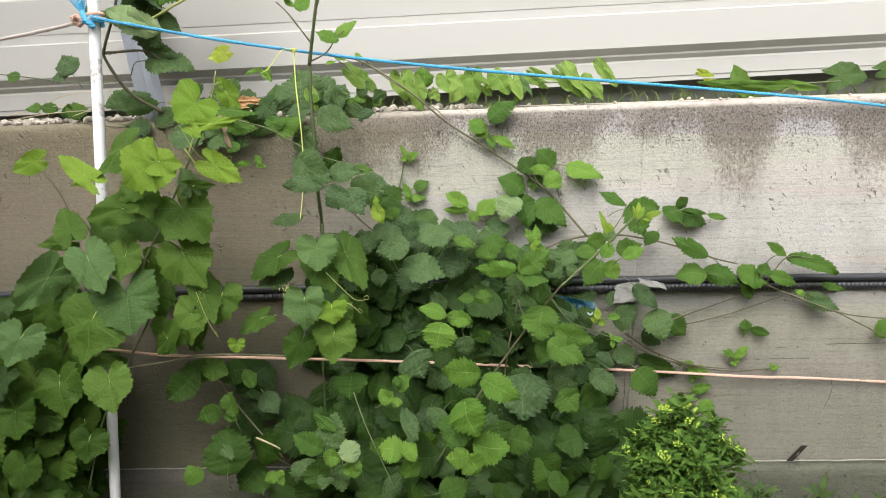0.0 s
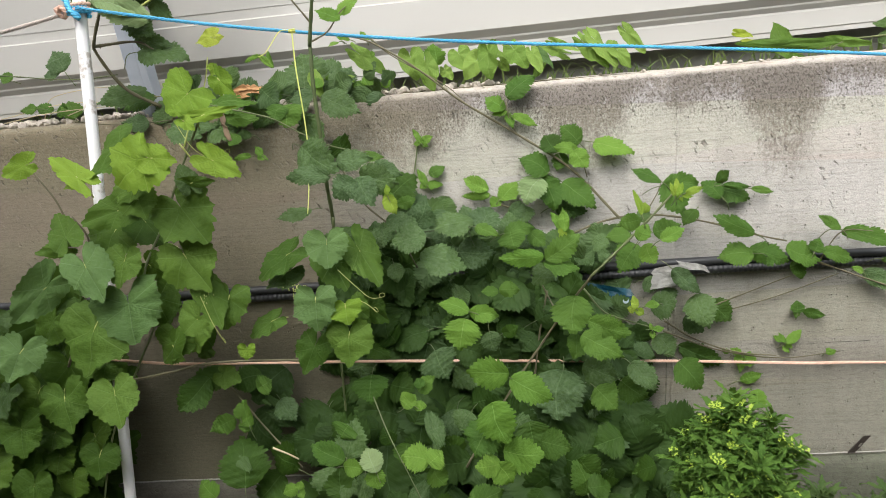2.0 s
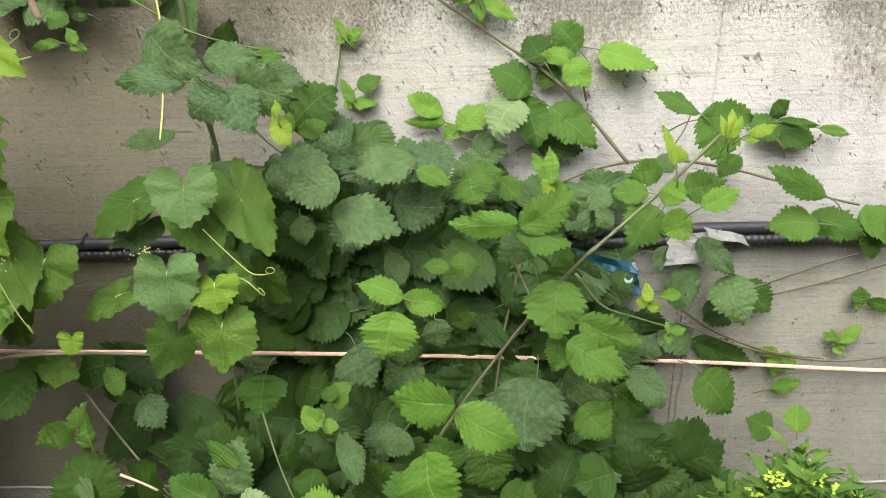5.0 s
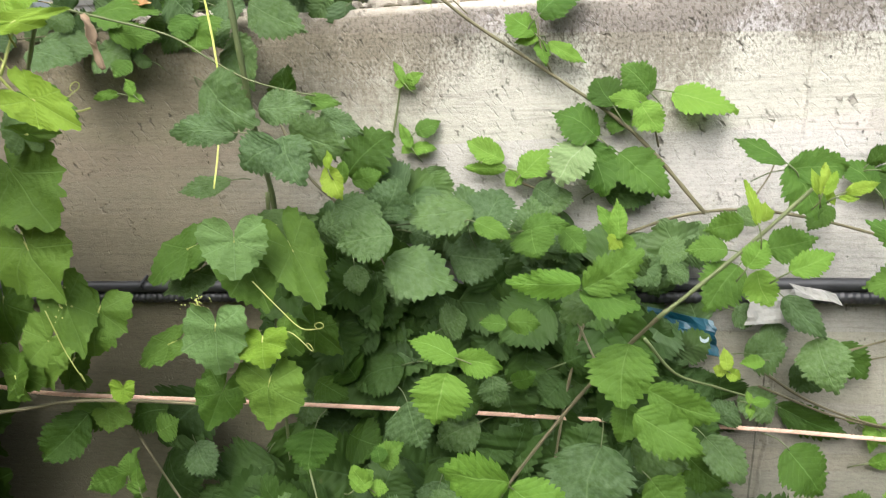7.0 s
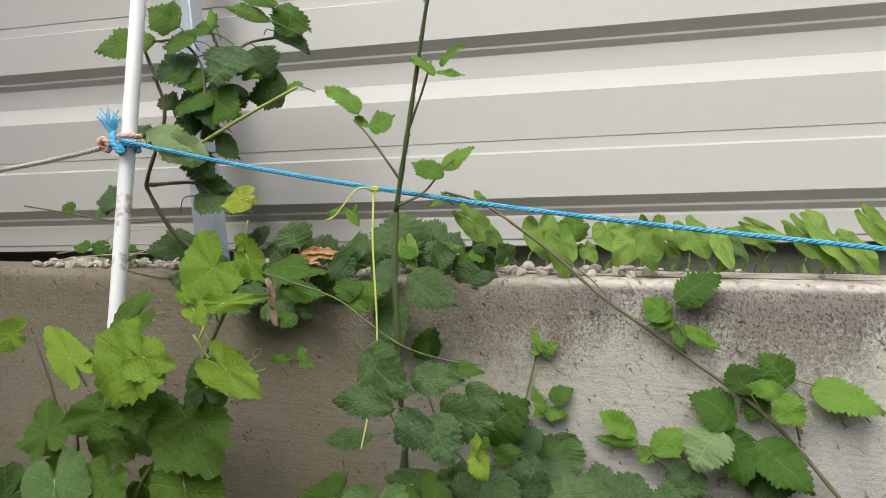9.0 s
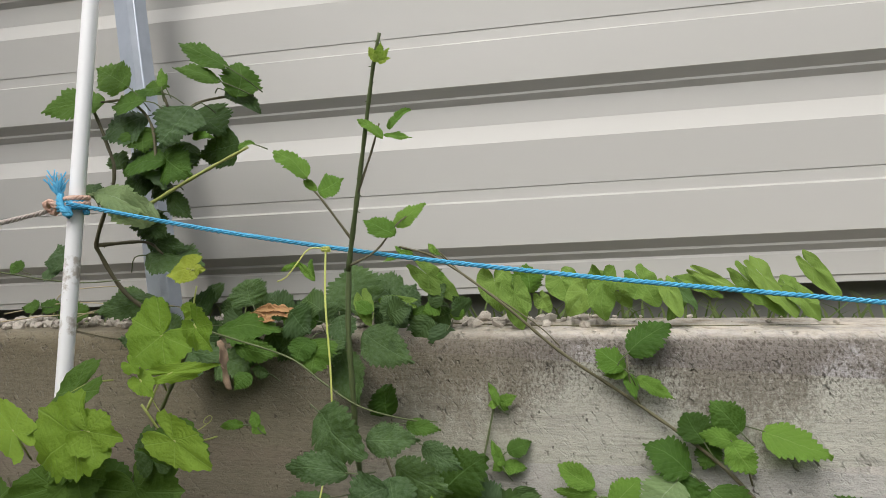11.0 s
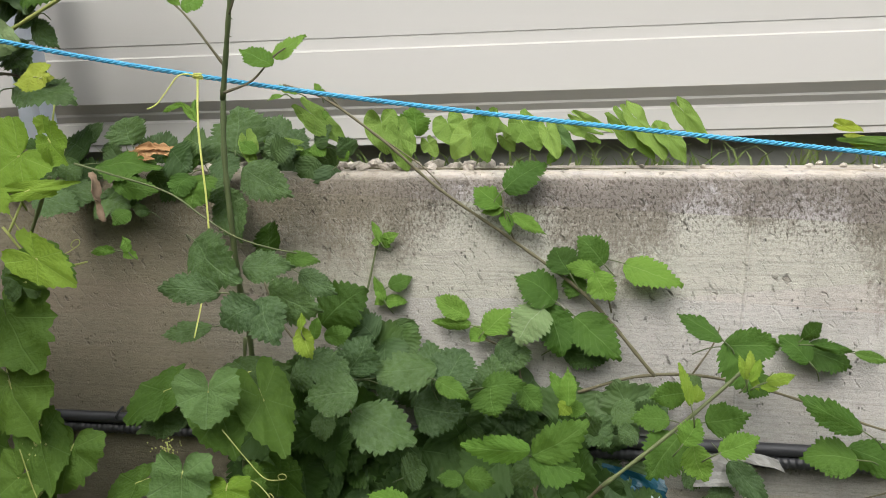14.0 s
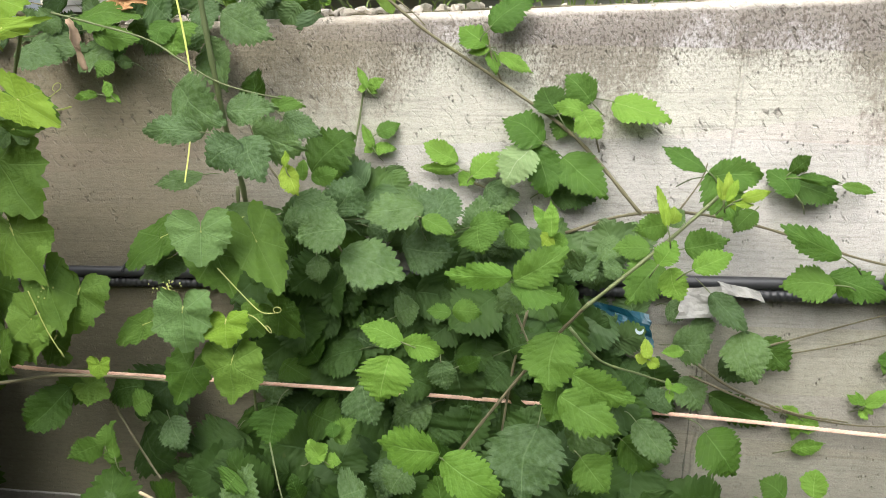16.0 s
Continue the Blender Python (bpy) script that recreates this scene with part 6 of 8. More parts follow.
blade(vine, GRAPE, DUSTY, (-0.625, -0.278, 1.032), (-0.649, -0.262, 1.075), 0.053, 0.37, 0.56)
blade(vine, GRAPE, FRESH, (-0.616, -0.280, 1.033), (-0.566, -0.280, 1.034), 0.032, 0.55, -0.20)
blade(vine, GRAPE, LIGHT, (-0.956, -0.299, 1.089), (-1.011, -0.301, 1.070), 0.056, -0.43, -0.05)
blade(vine, GRAPE, LIGHT, (-0.852, -0.289, 1.059), (-0.920, -0.271, 1.108), 0.058, 0.13, 1.06)
blade(vine, GRAPE, LIGHT, (-0.856, -0.287, 1.052), (-0.887, -0.293, 1.036), 0.032, -0.35, 0.16)
blade(vine, GRAPE, FRESH, (-0.909, -0.271, 0.937), (-0.936, -0.249, 0.989), 0.074, -0.01, 1.03)
blade(vine, GRAPE, SHADED_GREEN, (-0.764, -0.305, 0.988), (-0.847, -0.315, 0.964), 0.080, -0.58, -0.06)
blade(vine, GRAPE, SHADED_GREEN, (-0.850, -0.187, 0.933), (-0.880, -0.213, 0.865), 0.158, -0.30, -0.09)
blade(vine, GRAPE, SHADED_GREEN, (-0.945, -0.240, 0.907), (-1.014, -0.240, 0.899), 0.042, -0.45, -0.10)
blade(vine, GRAPE, PALE, (-0.847, -0.315, 0.877), (-0.799, -0.345, 0.809), 0.100, 0.20, 0.74)
blade(vine, GRAPE, FRESH, (-0.777, -0.290, 0.881), (-0.789, -0.310, 0.825), 0.094, -0.02, 0.72)
blade(vine, GRAPE, PALE, (-0.777, -0.297, 0.789), (-0.763, -0.323, 0.707), 0.184, -0.03, -0.20)
blade(vine, GRAPE, FRESH, (-0.747, -0.229, 0.787), (-0.722, -0.251, 0.705), 0.102, -0.15, 0.57)
blade(vine, GRAPE, PALE, (-0.951, -0.305, 0.835), (-1.014, -0.335, 0.762), 0.100, 0.72, -0.20)
blade(vine, GRAPE, FRESH, (-0.859, -0.302, 0.740), (-0.876, -0.338, 0.643), 0.175, 0.03, 0.95)
blade(vine, GRAPE, FRESH, (-0.653, -0.272, 0.879), (-0.600, -0.288, 0.802), 0.151, -0.02, -0.02)
blade(vine, GRAPE, SHADED_GREEN, (-0.756, -0.231, 0.859), (-0.725, -0.229, 0.832), 0.077, -0.31, 0.33)
blade(vine, GRAPE, SHADED_GREEN, (-0.775, -0.190, 0.951), (-0.722, -0.210, 0.894), 0.107, 0.50, 0.91)
blade(vine, GRAPE, FRESH, (-0.621, -0.258, 0.796), (-0.587, -0.282, 0.721), 0.072, 0.42, 0.63)
blade(vine, GRAPE, FRESH, (-0.701, -0.276, 0.705), (-0.711, -0.284, 0.654), 0.101, -0.06, 0.85)
blade(vine, GRAPE, FRESH, (-0.662, -0.215, 0.689), (-0.675, -0.225, 0.642), 0.050, 0.58, 0.50)
blade(vine, GRAPE, PALE, (-1.023, -0.313, 0.701), (-1.037, -0.347, 0.643), 0.118, 0.31, -0.01)
blade(vine, GRAPE, FRESH, (-0.820, -0.325, 0.604), (-0.798, -0.355, 0.540), 0.110, 0.28, 0.39)
blade(vine, GRAPE, FRESH, (-0.957, -0.291, 0.583), (-0.942, -0.309, 0.508), 0.128, -0.02, 0.29)
blade(vine, GRAPE, FRESH, (-1.056, -0.237, 0.582), (-1.085, -0.243, 0.526), 0.133, -0.04, -0.04)
blade(vine, GRAPE, FRESH, (-1.070, -0.290, 0.520), (-1.061, -0.310, 0.456), 0.123, -0.08, 0.65)
blade(vine, GRAPE, FRESH, (-1.037, -0.231, 0.482), (-1.048, -0.249, 0.441), 0.132, -0.27, 0.88)
blade(vine, GRAPE, FRESH, (-0.934, -0.240, 0.426), (-0.936, -0.260, 0.374), 0.100, 0.11, 0.42)
blade(vine, GRAPE, FRESH, (-0.955, -0.212, 0.462), (-0.926, -0.228, 0.429), 0.105, -0.80, 0.86)
blade(vine, GRAPE, FRESH, (-1.049, -0.212, 0.417), (-1.056, -0.228, 0.374), 0.113, -0.23, -0.20)
blade(vine, GRAPE, FRESH, (-1.022, -0.215, 0.362), (-1.024, -0.225, 0.314), 0.144, -0.40, 0.12)
blade(vine, GRAPE, FRESH, (-1.076, -0.274, 0.377), (-1.084, -0.286, 0.313), 0.092, 0.42, 0.84)
blade(vine, GRAPE, FRESH, (-1.163, -0.195, 0.382), (-1.175, -0.205, 0.335), 0.106, 0.41, 0.24)
blade(vine, GRAPE, SHADED_GREEN, (-1.072, -0.187, 0.636), (-1.025, -0.213, 0.594), 0.113, 0.33, 0.05)
blade(vine, GRAPE, SHADED_GREEN, (-0.983, -0.219, 0.641), (-0.955, -0.221, 0.567), 0.134, 0.10, 0.09)
blade(vine, GRAPE, SHADED_GREEN, (-0.928, -0.165, 0.623), (-0.942, -0.195, 0.572), 0.102, 0.14, 1.01)
blade(vine, GRAPE, DUSTY, (-1.083, -0.293, 0.603), (-1.115, -0.307, 0.551), 0.134, -0.88, 0.11)
blade(vine, GRAPE, DUSTY, (-1.101, -0.293, 0.774), (-1.143, -0.307, 0.722), 0.114, 0.47, 0.38)
blade(vine, GRAPE, SHADED_GREEN, (-1.141, -0.272, 0.662), (-1.162, -0.288, 0.598), 0.129, 0.24, -0.06)
blade(vine, GRAPE, FRESH, (-1.158, -0.273, 0.528), (-1.168, -0.287, 0.462), 0.172, -0.15, 0.47)
blade(vine, GRAPE, FRESH, (-1.181, -0.263, 0.412), (-1.176, -0.297, 0.356), 0.173, -0.21, 0.26)
blade(vine, GRAPE, SHADED_GREEN, (-1.019, -0.202, 0.735), (-1.065, -0.198, 0.674), 0.102, 0.02, 0.26)
blade(vine, GRAPE, LIGHT, (-0.493, -0.380, 1.220), (-0.464, -0.390, 1.191), 0.056, -0.31, -0.02)
blade(vine, GRAPE, LIGHT, (-0.539, -0.363, 1.161), (-0.469, -0.357, 1.174), 0.028, -0.03, 0.12)
blade(vine, GRAPE, YOUNG, (-0.490, -0.405, 1.292), (-0.521, -0.407, 1.284), 0.038, -0.20, 0.39)
blade(vine, GRAPE, YOUNG, (-0.480, -0.406, 1.291), (-0.464, -0.406, 1.292), 0.015, -0.37, 0.25)
blade(vine, GRAPE, LIGHT, (-0.500, -0.378, 1.241), (-0.507, -0.382, 1.229), 0.030, 0.37, -0.20)
blade(vine, GRAPE, LIGHT, (-0.571, -0.377, 1.151), (-0.548, -0.383, 1.134), 0.030, -0.00, 0.82)
blade(vine, GRAPE, LIGHT, (-0.586, -0.379, 1.172), (-0.570, -0.381, 1.161), 0.025, -0.01, 0.65)
blade(vine, GRAPE, FRESH, (-0.545, -0.335, 1.075), (-0.494, -0.345, 1.048), 0.054, 0.64, 0.64)
blade(vine, GRAPE, FRESH, (-0.645, -0.274, 0.746), (-0.676, -0.286, 0.716), 0.093, -0.21, -0.06)
blade(vine, GRAPE, LIGHT, (-0.533, -0.361, 1.076), (-0.479, -0.359, 1.042), 0.061, -0.07, 0.32)
blade(vine, GRAPE, FRESH, (-0.663, -0.275, 0.715), (-0.646, -0.285, 0.671), 0.106, -0.12, -0.20)
blade(vine, GRAPE, FRESH, (-0.701, -0.282, 0.690), (-0.675, -0.298, 0.661), 0.106, -0.43, -0.08)
top = thing("overhanging_bramble", "tangle of bramble leaves hanging over the wall head", "bramble", (-0.5, 0.02, TOP))
blade(top, BRAMBLE, DUSTY, (-0.611, -0.026, 1.239), (-0.629, -0.014, 1.287), 0.076, -0.14, 0.49)
blade(top, BRAMBLE, DUSTY, (-0.708, 0.014, 1.248), (-0.737, 0.026, 1.273), 0.052, -0.12, 0.60)
blade(top, BRAMBLE, SHADED, (-0.712, -0.005, 1.226), (-0.763, 0.005, 1.248), 0.071, 0.12, 0.24)
blade(top, BRAMBLE, FRESH, (-0.664, -0.047, 1.205), (-0.541, -0.053, 1.201), 0.074, 0.50, 1.34)
blade(top, BRAMBLE, FRESH, (-0.620, -0.073, 1.174), (-0.530, -0.087, 1.160), 0.037, -0.02, 0.06)
blade(top, BRAMBLE, FRESH, (-0.485, -0.032, 1.213), (-0.555, -0.028, 1.219), 0.053, 0.53, 0.20)
blade(top, BRAMBLE, FRESH, (-0.443, -0.085, 1.188), (-0.459, -0.115, 1.135), 0.084, -0.46, 0.25)
blade(top, BRAMBLE, FRESH, (-0.470, -0.090, 1.187), (-0.487, -0.110, 1.152), 0.053, 0.01, 1.10)
blade(top, BRAMBLE, DUSTY, (-0.452, -0.050, 1.181), (-0.439, -0.070, 1.140), 0.051, -0.18, 0.36)
blade(top, BRAMBLE, DUSTY, (-0.489, -0.007, 1.207), (-0.516, 0.007, 1.259), 0.067, 0.20, 0.70)
blade(top, BRAMBLE, DUSTY, (-0.450, 0.031, 1.229), (-0.459, 0.069, 1.316), 0.111, -0.22, 0.87)
blade(top, BRAMBLE, DUSTY, (-0.369, 0.076, 1.249), (-0.438, 0.084, 1.286), 0.076, 0.09, 0.64)
blade(top, BRAMBLE, DUSTY, (-0.379, 0.069, 1.233), (-0.343, 0.091, 1.279), 0.081, -0.28, 0.47)
blade(top, BRAMBLE, LIGHT, (-0.396, -0.006, 1.226), (-0.430, 0.006, 1.247), 0.025, 0.05, 0.74)
blade(top, BRAMBLE, LIGHT, (-0.396, 0.028, 1.247), (-0.349, 0.032, 1.250), 0.017, -0.10, -0.20)
blade(top, BRAMBLE, DUSTY, (-0.377, -0.099, 1.199), (-0.287, -0.121, 1.155), 0.062, 0.06, 0.28)
blade(top, BRAMBLE, DUSTY, (-0.444, -0.027, 1.164), (-0.394, -0.073, 1.080), 0.061, -0.27, 0.59)
blade(top, BRAMBLE, DUSTY, (-0.449, -0.017, 1.222), (-0.429, -0.043, 1.171), 0.053, 0.18, -0.20)
blade(top, BRAMBLE, FRESH, (-0.577, -0.092, 1.127), (-0.599, -0.108, 1.102), 0.034, -0.00, 0.50)
blade(top, BRAMBLE, DUSTY, (-0.558, -0.067, 1.125), (-0.598, -0.053, 1.128), 0.023, 0.08, -0.20)
blade(top, BRAMBLE, LIGHT, (-0.493, -0.261, 1.079), (-0.531, -0.259, 1.074), 0.014, 0.01, 0.33)
blade(top, BRAMBLE, LIGHT, (-0.468, -0.267, 1.077), (-0.487, -0.253, 1.098), 0.015, -0.23, 0.64)
blade(top, BRAMBLE, LIGHT, (-0.481, -0.258, 1.077), (-0.458, -0.262, 1.069), 0.016, 0.30, 0.92)
blade(top, BRAMBLE, LIGHT, (-0.525, 0.043, 1.285), (-0.569, 0.057, 1.323), 0.015, -0.08, 0.35)
blade(top, BRAMBLE, LIGHT, (-0.527, 0.043, 1.283), (-0.538, 0.057, 1.326), 0.016, -0.39, 0.45)
blade(top, BRAMBLE, LIGHT, (-0.558, 0.049, 1.316), (-0.598, 0.051, 1.303), 0.013, -0.35, 0.26)
blade(top, BRAMBLE, DUSTY, (-0.551, -0.019, 1.187), (-0.518, -0.021, 1.149), 0.082, -0.51, -0.06)
blade(top, BRAMBLE, SHADED, (-0.688, -0.008, 1.182), (-0.743, -0.008, 1.170), 0.076, 0.38, 0.58)
blade(top, BRAMBLE, SHADED, (-0.644, -0.008, 1.184), (-0.610, -0.009, 1.145), 0.080, -0.85, 0.52)
blade(top, BRAMBLE, SHADED, (-0.579, 0.048, 1.228), (-0.616, 0.052, 1.237), 0.051, -0.22, 0.68)
blade(top, BRAMBLE, DUSTY, (-0.744, -0.092, 1.152), (-0.659, -0.108, 1.128), 0.056, 0.27, 0.81)
blade(top, BRAMBLE, DUSTY, (-0.673, -0.044, 1.144), (-0.601, -0.056, 1.128), 0.076, 0.42, 0.61)
blade(top, BRAMBLE, DUSTY, (-0.691, -0.051, 1.202), (-0.721, -0.069, 1.181), 0.043, 0.90, 0.19)
blade(top, BRAMBLE, DUSTY, (-0.825, -0.017, 1.168), (-0.892, -0.023, 1.176), 0.041, -0.06, 0.34)
blade(top, BRAMBLE, DUSTY, (-0.756, -0.050, 1.165), (-0.647, -0.050, 1.151), 0.051, 0.06, 0.39)
blade(top, BRAMBLE, FRESH, (-0.823, 0.026, 1.234), (-0.917, 0.034, 1.212), 0.058, 0.04, 0.72)
blade(top, BRAMBLE, DUSTY, (-0.897, 0.059, 1.256), (-0.971, 0.041, 1.238), 0.048, 0.13, 0.41)
blade(top, BRAMBLE, FRESH, (-1.052, 0.050, 1.200), (-1.077, 0.070, 1.245), 0.052, 0.46, 0.88)
blade(top, BRAMBLE, FRESH, (-1.077, 0.055, 1.210), (-1.095, 0.065, 1.236), 0.045, -0.67, 0.37)
blade(top, BRAMBLE, FRESH, (-1.172, 0.081, 1.232), (-1.215, 0.079, 1.231), 0.031, -0.54, 0.69)
blade(top, BRAMBLE, FRESH, (-1.139, 0.097, 1.224), (-1.188, 0.103, 1.241), 0.035, 0.01, 0.78)
blade(top, BRAMBLE, DUSTY, (-0.787, -0.009, 1.169), (-0.805, 0.009, 1.224), 0.073, -0.40, 0.33)
blade(top, BRAMBLE, DUSTY, (-0.693, 0.010, 1.169), (-0.742, 0.030, 1.207), 0.055, -0.02, 0.35)
blade(top, BRAMBLE, DUSTY, (-0.597, -0.017, 1.165), (-0.653, -0.023, 1.153), 0.067, 0.47, 0.30)
blade(top, BRAMBLE, FRESH, (-1.237, 0.097, 1.310), (-1.270, 0.103, 1.327), 0.033, 0.11, 0.51)
climber = thing("climbing_bramble", "bramble climbing the steel channel with dark toothed leaves", "bramble", (-0.8, 0.02, TOP))
blade(climber, BRAMBLE, FRESH, (-0.817, -0.110, 1.628), (-0.902, -0.090, 1.674), 0.060, 0.09, 0.22)
blade(climber, BRAMBLE, FRESH, (-0.865, -0.108, 1.604), (-0.977, -0.132, 1.585), 0.064, -0.30, 0.29)
blade(climber, BRAMBLE, FRESH, (-0.777, -0.115, 1.597), (-0.852, -0.105, 1.594), 0.059, 0.40, 0.64)
blade(climber, BRAMBLE, DUSTY, (-0.798, -0.078, 1.582), (-0.876, -0.102, 1.543), 0.104, -0.31, 0.53)
blade(climber, BRAMBLE, FRESH, (-0.796, -0.089, 1.558), (-0.779, -0.111, 1.508), 0.069, 0.31, 0.69)
blade(climber, BRAMBLE, DUSTY, (-0.691, -0.104, 1.584), (-0.731, -0.136, 1.510), 0.105, -0.16, 0.30)
blade(climber, BRAMBLE, FRESH, (-0.747, -0.104, 1.612), (-0.810, -0.096, 1.625), 0.031, -0.02, 1.30)
blade(climber, BRAMBLE, LIGHT, (-0.744, -0.104, 1.623), (-0.764, -0.096, 1.652), 0.015, -0.12, 0.36)
blade(climber, BRAMBLE, LIGHT, (-0.750, -0.104, 1.618), (-0.748, -0.096, 1.651), 0.011, 0.39, 0.18)
blade(climber, BRAMBLE, SHADED, (-0.732, -0.041, 1.593), (-0.651, -0.059, 1.545), 0.099, 0.42, 0.74)
blade(climber, BRAMBLE, SHADED, (-0.630, -0.052, 1.527), (-0.714, -0.048, 1.509), 0.073, 0.03, 0.18)
blade(climber, BRAMBLE, FRESH, (-0.741, -0.108, 1.496), (-0.821, -0.112, 1.473), 0.072, 0.01, 0.88)
blade(climber, BRAMBLE, FRESH, (-0.750, -0.100, 1.504), (-0.677, -0.120, 1.460), 0.069, -0.62, 0.47)
blade(climber, BRAMBLE, PALE, (-0.728, -0.138, 1.387), (-0.886, -0.122, 1.436), 0.055, -0.29, 0.00)
blade(climber, BRAMBLE, SHADED, (-0.791, -0.056, 1.476), (-0.859, -0.064, 1.450), 0.082, 0.34, 0.66)
blade(climber, BRAMBLE, SHADED, (-0.768, -0.042, 1.458), (-0.802, -0.058, 1.436), 0.097, -0.07, 1.15)
blade(climber, BRAMBLE, DUSTY, (-0.764, -0.062, 1.441), (-0.704, -0.078, 1.394), 0.039, 0.23, -0.03)
blade(climber, BRAMBLE, DUSTY, (-0.769, -0.078, 1.406), (-0.828, -0.082, 1.381), 0.056, -0.88, 0.32)
blade(climber, BRAMBLE, DUSTY, (-0.933, -0.046, 1.442), (-0.957, -0.034, 1.471), 0.039, 0.02, 1.05)
blade(climber, BRAMBLE, FRESH, (-0.609, -0.133, 1.640), (-0.718, -0.107, 1.701), 0.037, -0.17, 0.65)
blade(climber, BRAMBLE, FRESH, (-0.623, -0.126, 1.617), (-0.711, -0.134, 1.647), 0.028, -0.13, 0.47)
blade(climber, BRAMBLE, FRESH, (-0.599, -0.112, 1.594), (-0.612, -0.088, 1.663), 0.065, 0.89, -0.20)
blade(climber, BRAMBLE, DUSTY, (-0.646, -0.075, 1.619), (-0.570, -0.085, 1.574), 0.034, 0.18, 0.55)
blade(climber, BRAMBLE, LIGHT, (-0.692, -0.100, 1.531), (-0.650, -0.100, 1.531), 0.015, -0.10, 0.59)
blade(climber, BRAMBLE, LIGHT, (-0.601, -0.104, 1.507), (-0.575, -0.096, 1.517), 0.020, -0.27, 0.70)
blade(climber, BRAMBLE, DUSTY, (-1.009, -0.032, 1.307), (-1.048, -0.008, 1.358), 0.056, 0.13, 0.35)
blade(climber, BRAMBLE, DUSTY, (-1.028, -0.020, 1.305), (-1.069, -0.020, 1.303), 0.043, 0.00, 0.88)
blade(climber, BRAMBLE, DUSTY, (-0.806, -0.065, 1.331), (-0.681, -0.075, 1.309), 0.080, 0.19, 0.87)
blade(climber, BRAMBLE, DUSTY, (-0.815, -0.053, 1.365), (-0.722, -0.067, 1.340), 0.046, 0.33, -0.16)
blade(climber, BRAMBLE, DUSTY, (-0.822, -0.015, 1.251), (-0.946, -0.025, 1.227), 0.048, -0.08, 0.12)
blade(climber, BRAMBLE, DUSTY, (-0.816, -0.057, 1.397), (-0.749, -0.083, 1.359), 0.057, 0.20, 0.35)
blade(climber, BRAMBLE, DUSTY, (-0.856, -0.067, 1.489), (-0.881, -0.053, 1.524), 0.042, 0.13, 0.21)
blade(climber, BRAMBLE, PALE, (-0.858, -0.127, 1.444), (-0.749, -0.133, 1.397), 0.053, 0.30, 0.67)
blade(climber, BRAMBLE, FRESH, (-0.792, -0.095, 1.625), (-0.737, -0.105, 1.624), 0.029, -0.18, 0.20)
blade(climber, BRAMBLE, LIGHT, (-0.749, -0.108, 1.621), (-0.762, -0.092, 1.662), 0.016, 0.05, 0.56)
blade(climber, BRAMBLE, LIGHT, (-0.680, -0.116, 1.531), (-0.638, -0.124, 1.526), 0.017, 0.21, 0.29)
shoot = thing("bramble_shoot", "tall upright prickly bramble shoot with a few light leaves", "bramble", (-0.384, -0.1, 0.95))
blade(shoot, BRAMBLE, LIGHT, (-0.380, -0.306, 1.417), (-0.437, -0.294, 1.457), 0.032, 1.07, 0.31)
blade(shoot, BRAMBLE, LIGHT, (-0.371, -0.292, 1.397), (-0.337, -0.288, 1.416), 0.043, -0.21, 0.64)
blade(shoot, BRAMBLE, LIGHT, (-0.373, -0.292, 1.399), (-0.394, -0.288, 1.416), 0.012, -0.09, 0.47)
blade(shoot, BRAMBLE, LIGHT, (-0.313, -0.136, 1.350), (-0.366, -0.132, 1.376), 0.043, 0.23, 1.08)
blade(shoot, BRAMBLE, LIGHT, (-0.324, -0.103, 1.369), (-0.277, -0.087, 1.406), 0.038, -0.27, 0.59)
blade(shoot, BRAMBLE, LIGHT, (-0.293, -0.254, 1.476), (-0.334, -0.246, 1.506), 0.016, 0.10, 0.74)
blade(shoot, BRAMBLE, LIGHT, (-0.288, -0.251, 1.489), (-0.256, -0.249, 1.515), 0.019, -0.18, 0.61)
blade(shoot, BRAMBLE, LIGHT, (-0.293, -0.249, 1.481), (-0.252, -0.251, 1.474), 0.014, 0.02, 0.82)
for dx, dz, w in ((-0.012, 0.022, 0.012), (0.004, 0.028, 0.012), (0.016, 0.018, 0.011), (-0.004, 0.014, 0.010), (0.018, 0.004, 0.010)):
    blade(shoot, BRAMBLE, YOUNG, (-0.290, -0.285, 1.570), (-0.290 + dx, -0.287, 1.570 + dz), w, 0.1, 0.3)
creeper = thing("wall_creeper", "light green heart-leaved creeper along the wall head", "creeper", (0.1, 0.08, TOP))
blade(creeper, HEART, LIGHT, (-0.301, 0.021, 1.293), (-0.244, 0.019, 1.248), 0.050, -0.23, 0.63)
blade(creeper, HEART, LIGHT, (-0.188, 0.052, 1.281), (-0.178, 0.048, 1.228), 0.066, -0.05, 0.66)
blade(creeper, HEART, LIGHT, (-0.149, 0.024, 1.257), (-0.134, 0.016, 1.200), 0.053, 0.09, -0.20)
blade(creeper, HEART, LIGHT, (-0.073, 0.077, 1.284), (-0.058, 0.063, 1.246), 0.064, -0.12, 0.68)
blade(creeper, HEART, LIGHT, (-0.033, 0.053, 1.263), (-0.063, 0.047, 1.223), 0.056, 0.10, 0.47)
blade(creeper, HEART, LIGHT, (-0.003, 0.034, 1.278), (-0.003, 0.026, 1.215), 0.059, -0.53, -0.06)
blade(creeper, HEART, LIGHT, (-0.003, 0.051, 1.279), (0.041, 0.049, 1.266), 0.044, -0.17, 0.79)
blade(creeper, HEART, LIGHT, (-0.020, 0.087, 1.263), (-0.020, 0.093, 1.283), 0.032, 1.12, 0.48)
blade(creeper, HEART, LIGHT, (0.061, 0.068, 1.282), (0.089, 0.052, 1.240), 0.061, 0.20, 0.10)
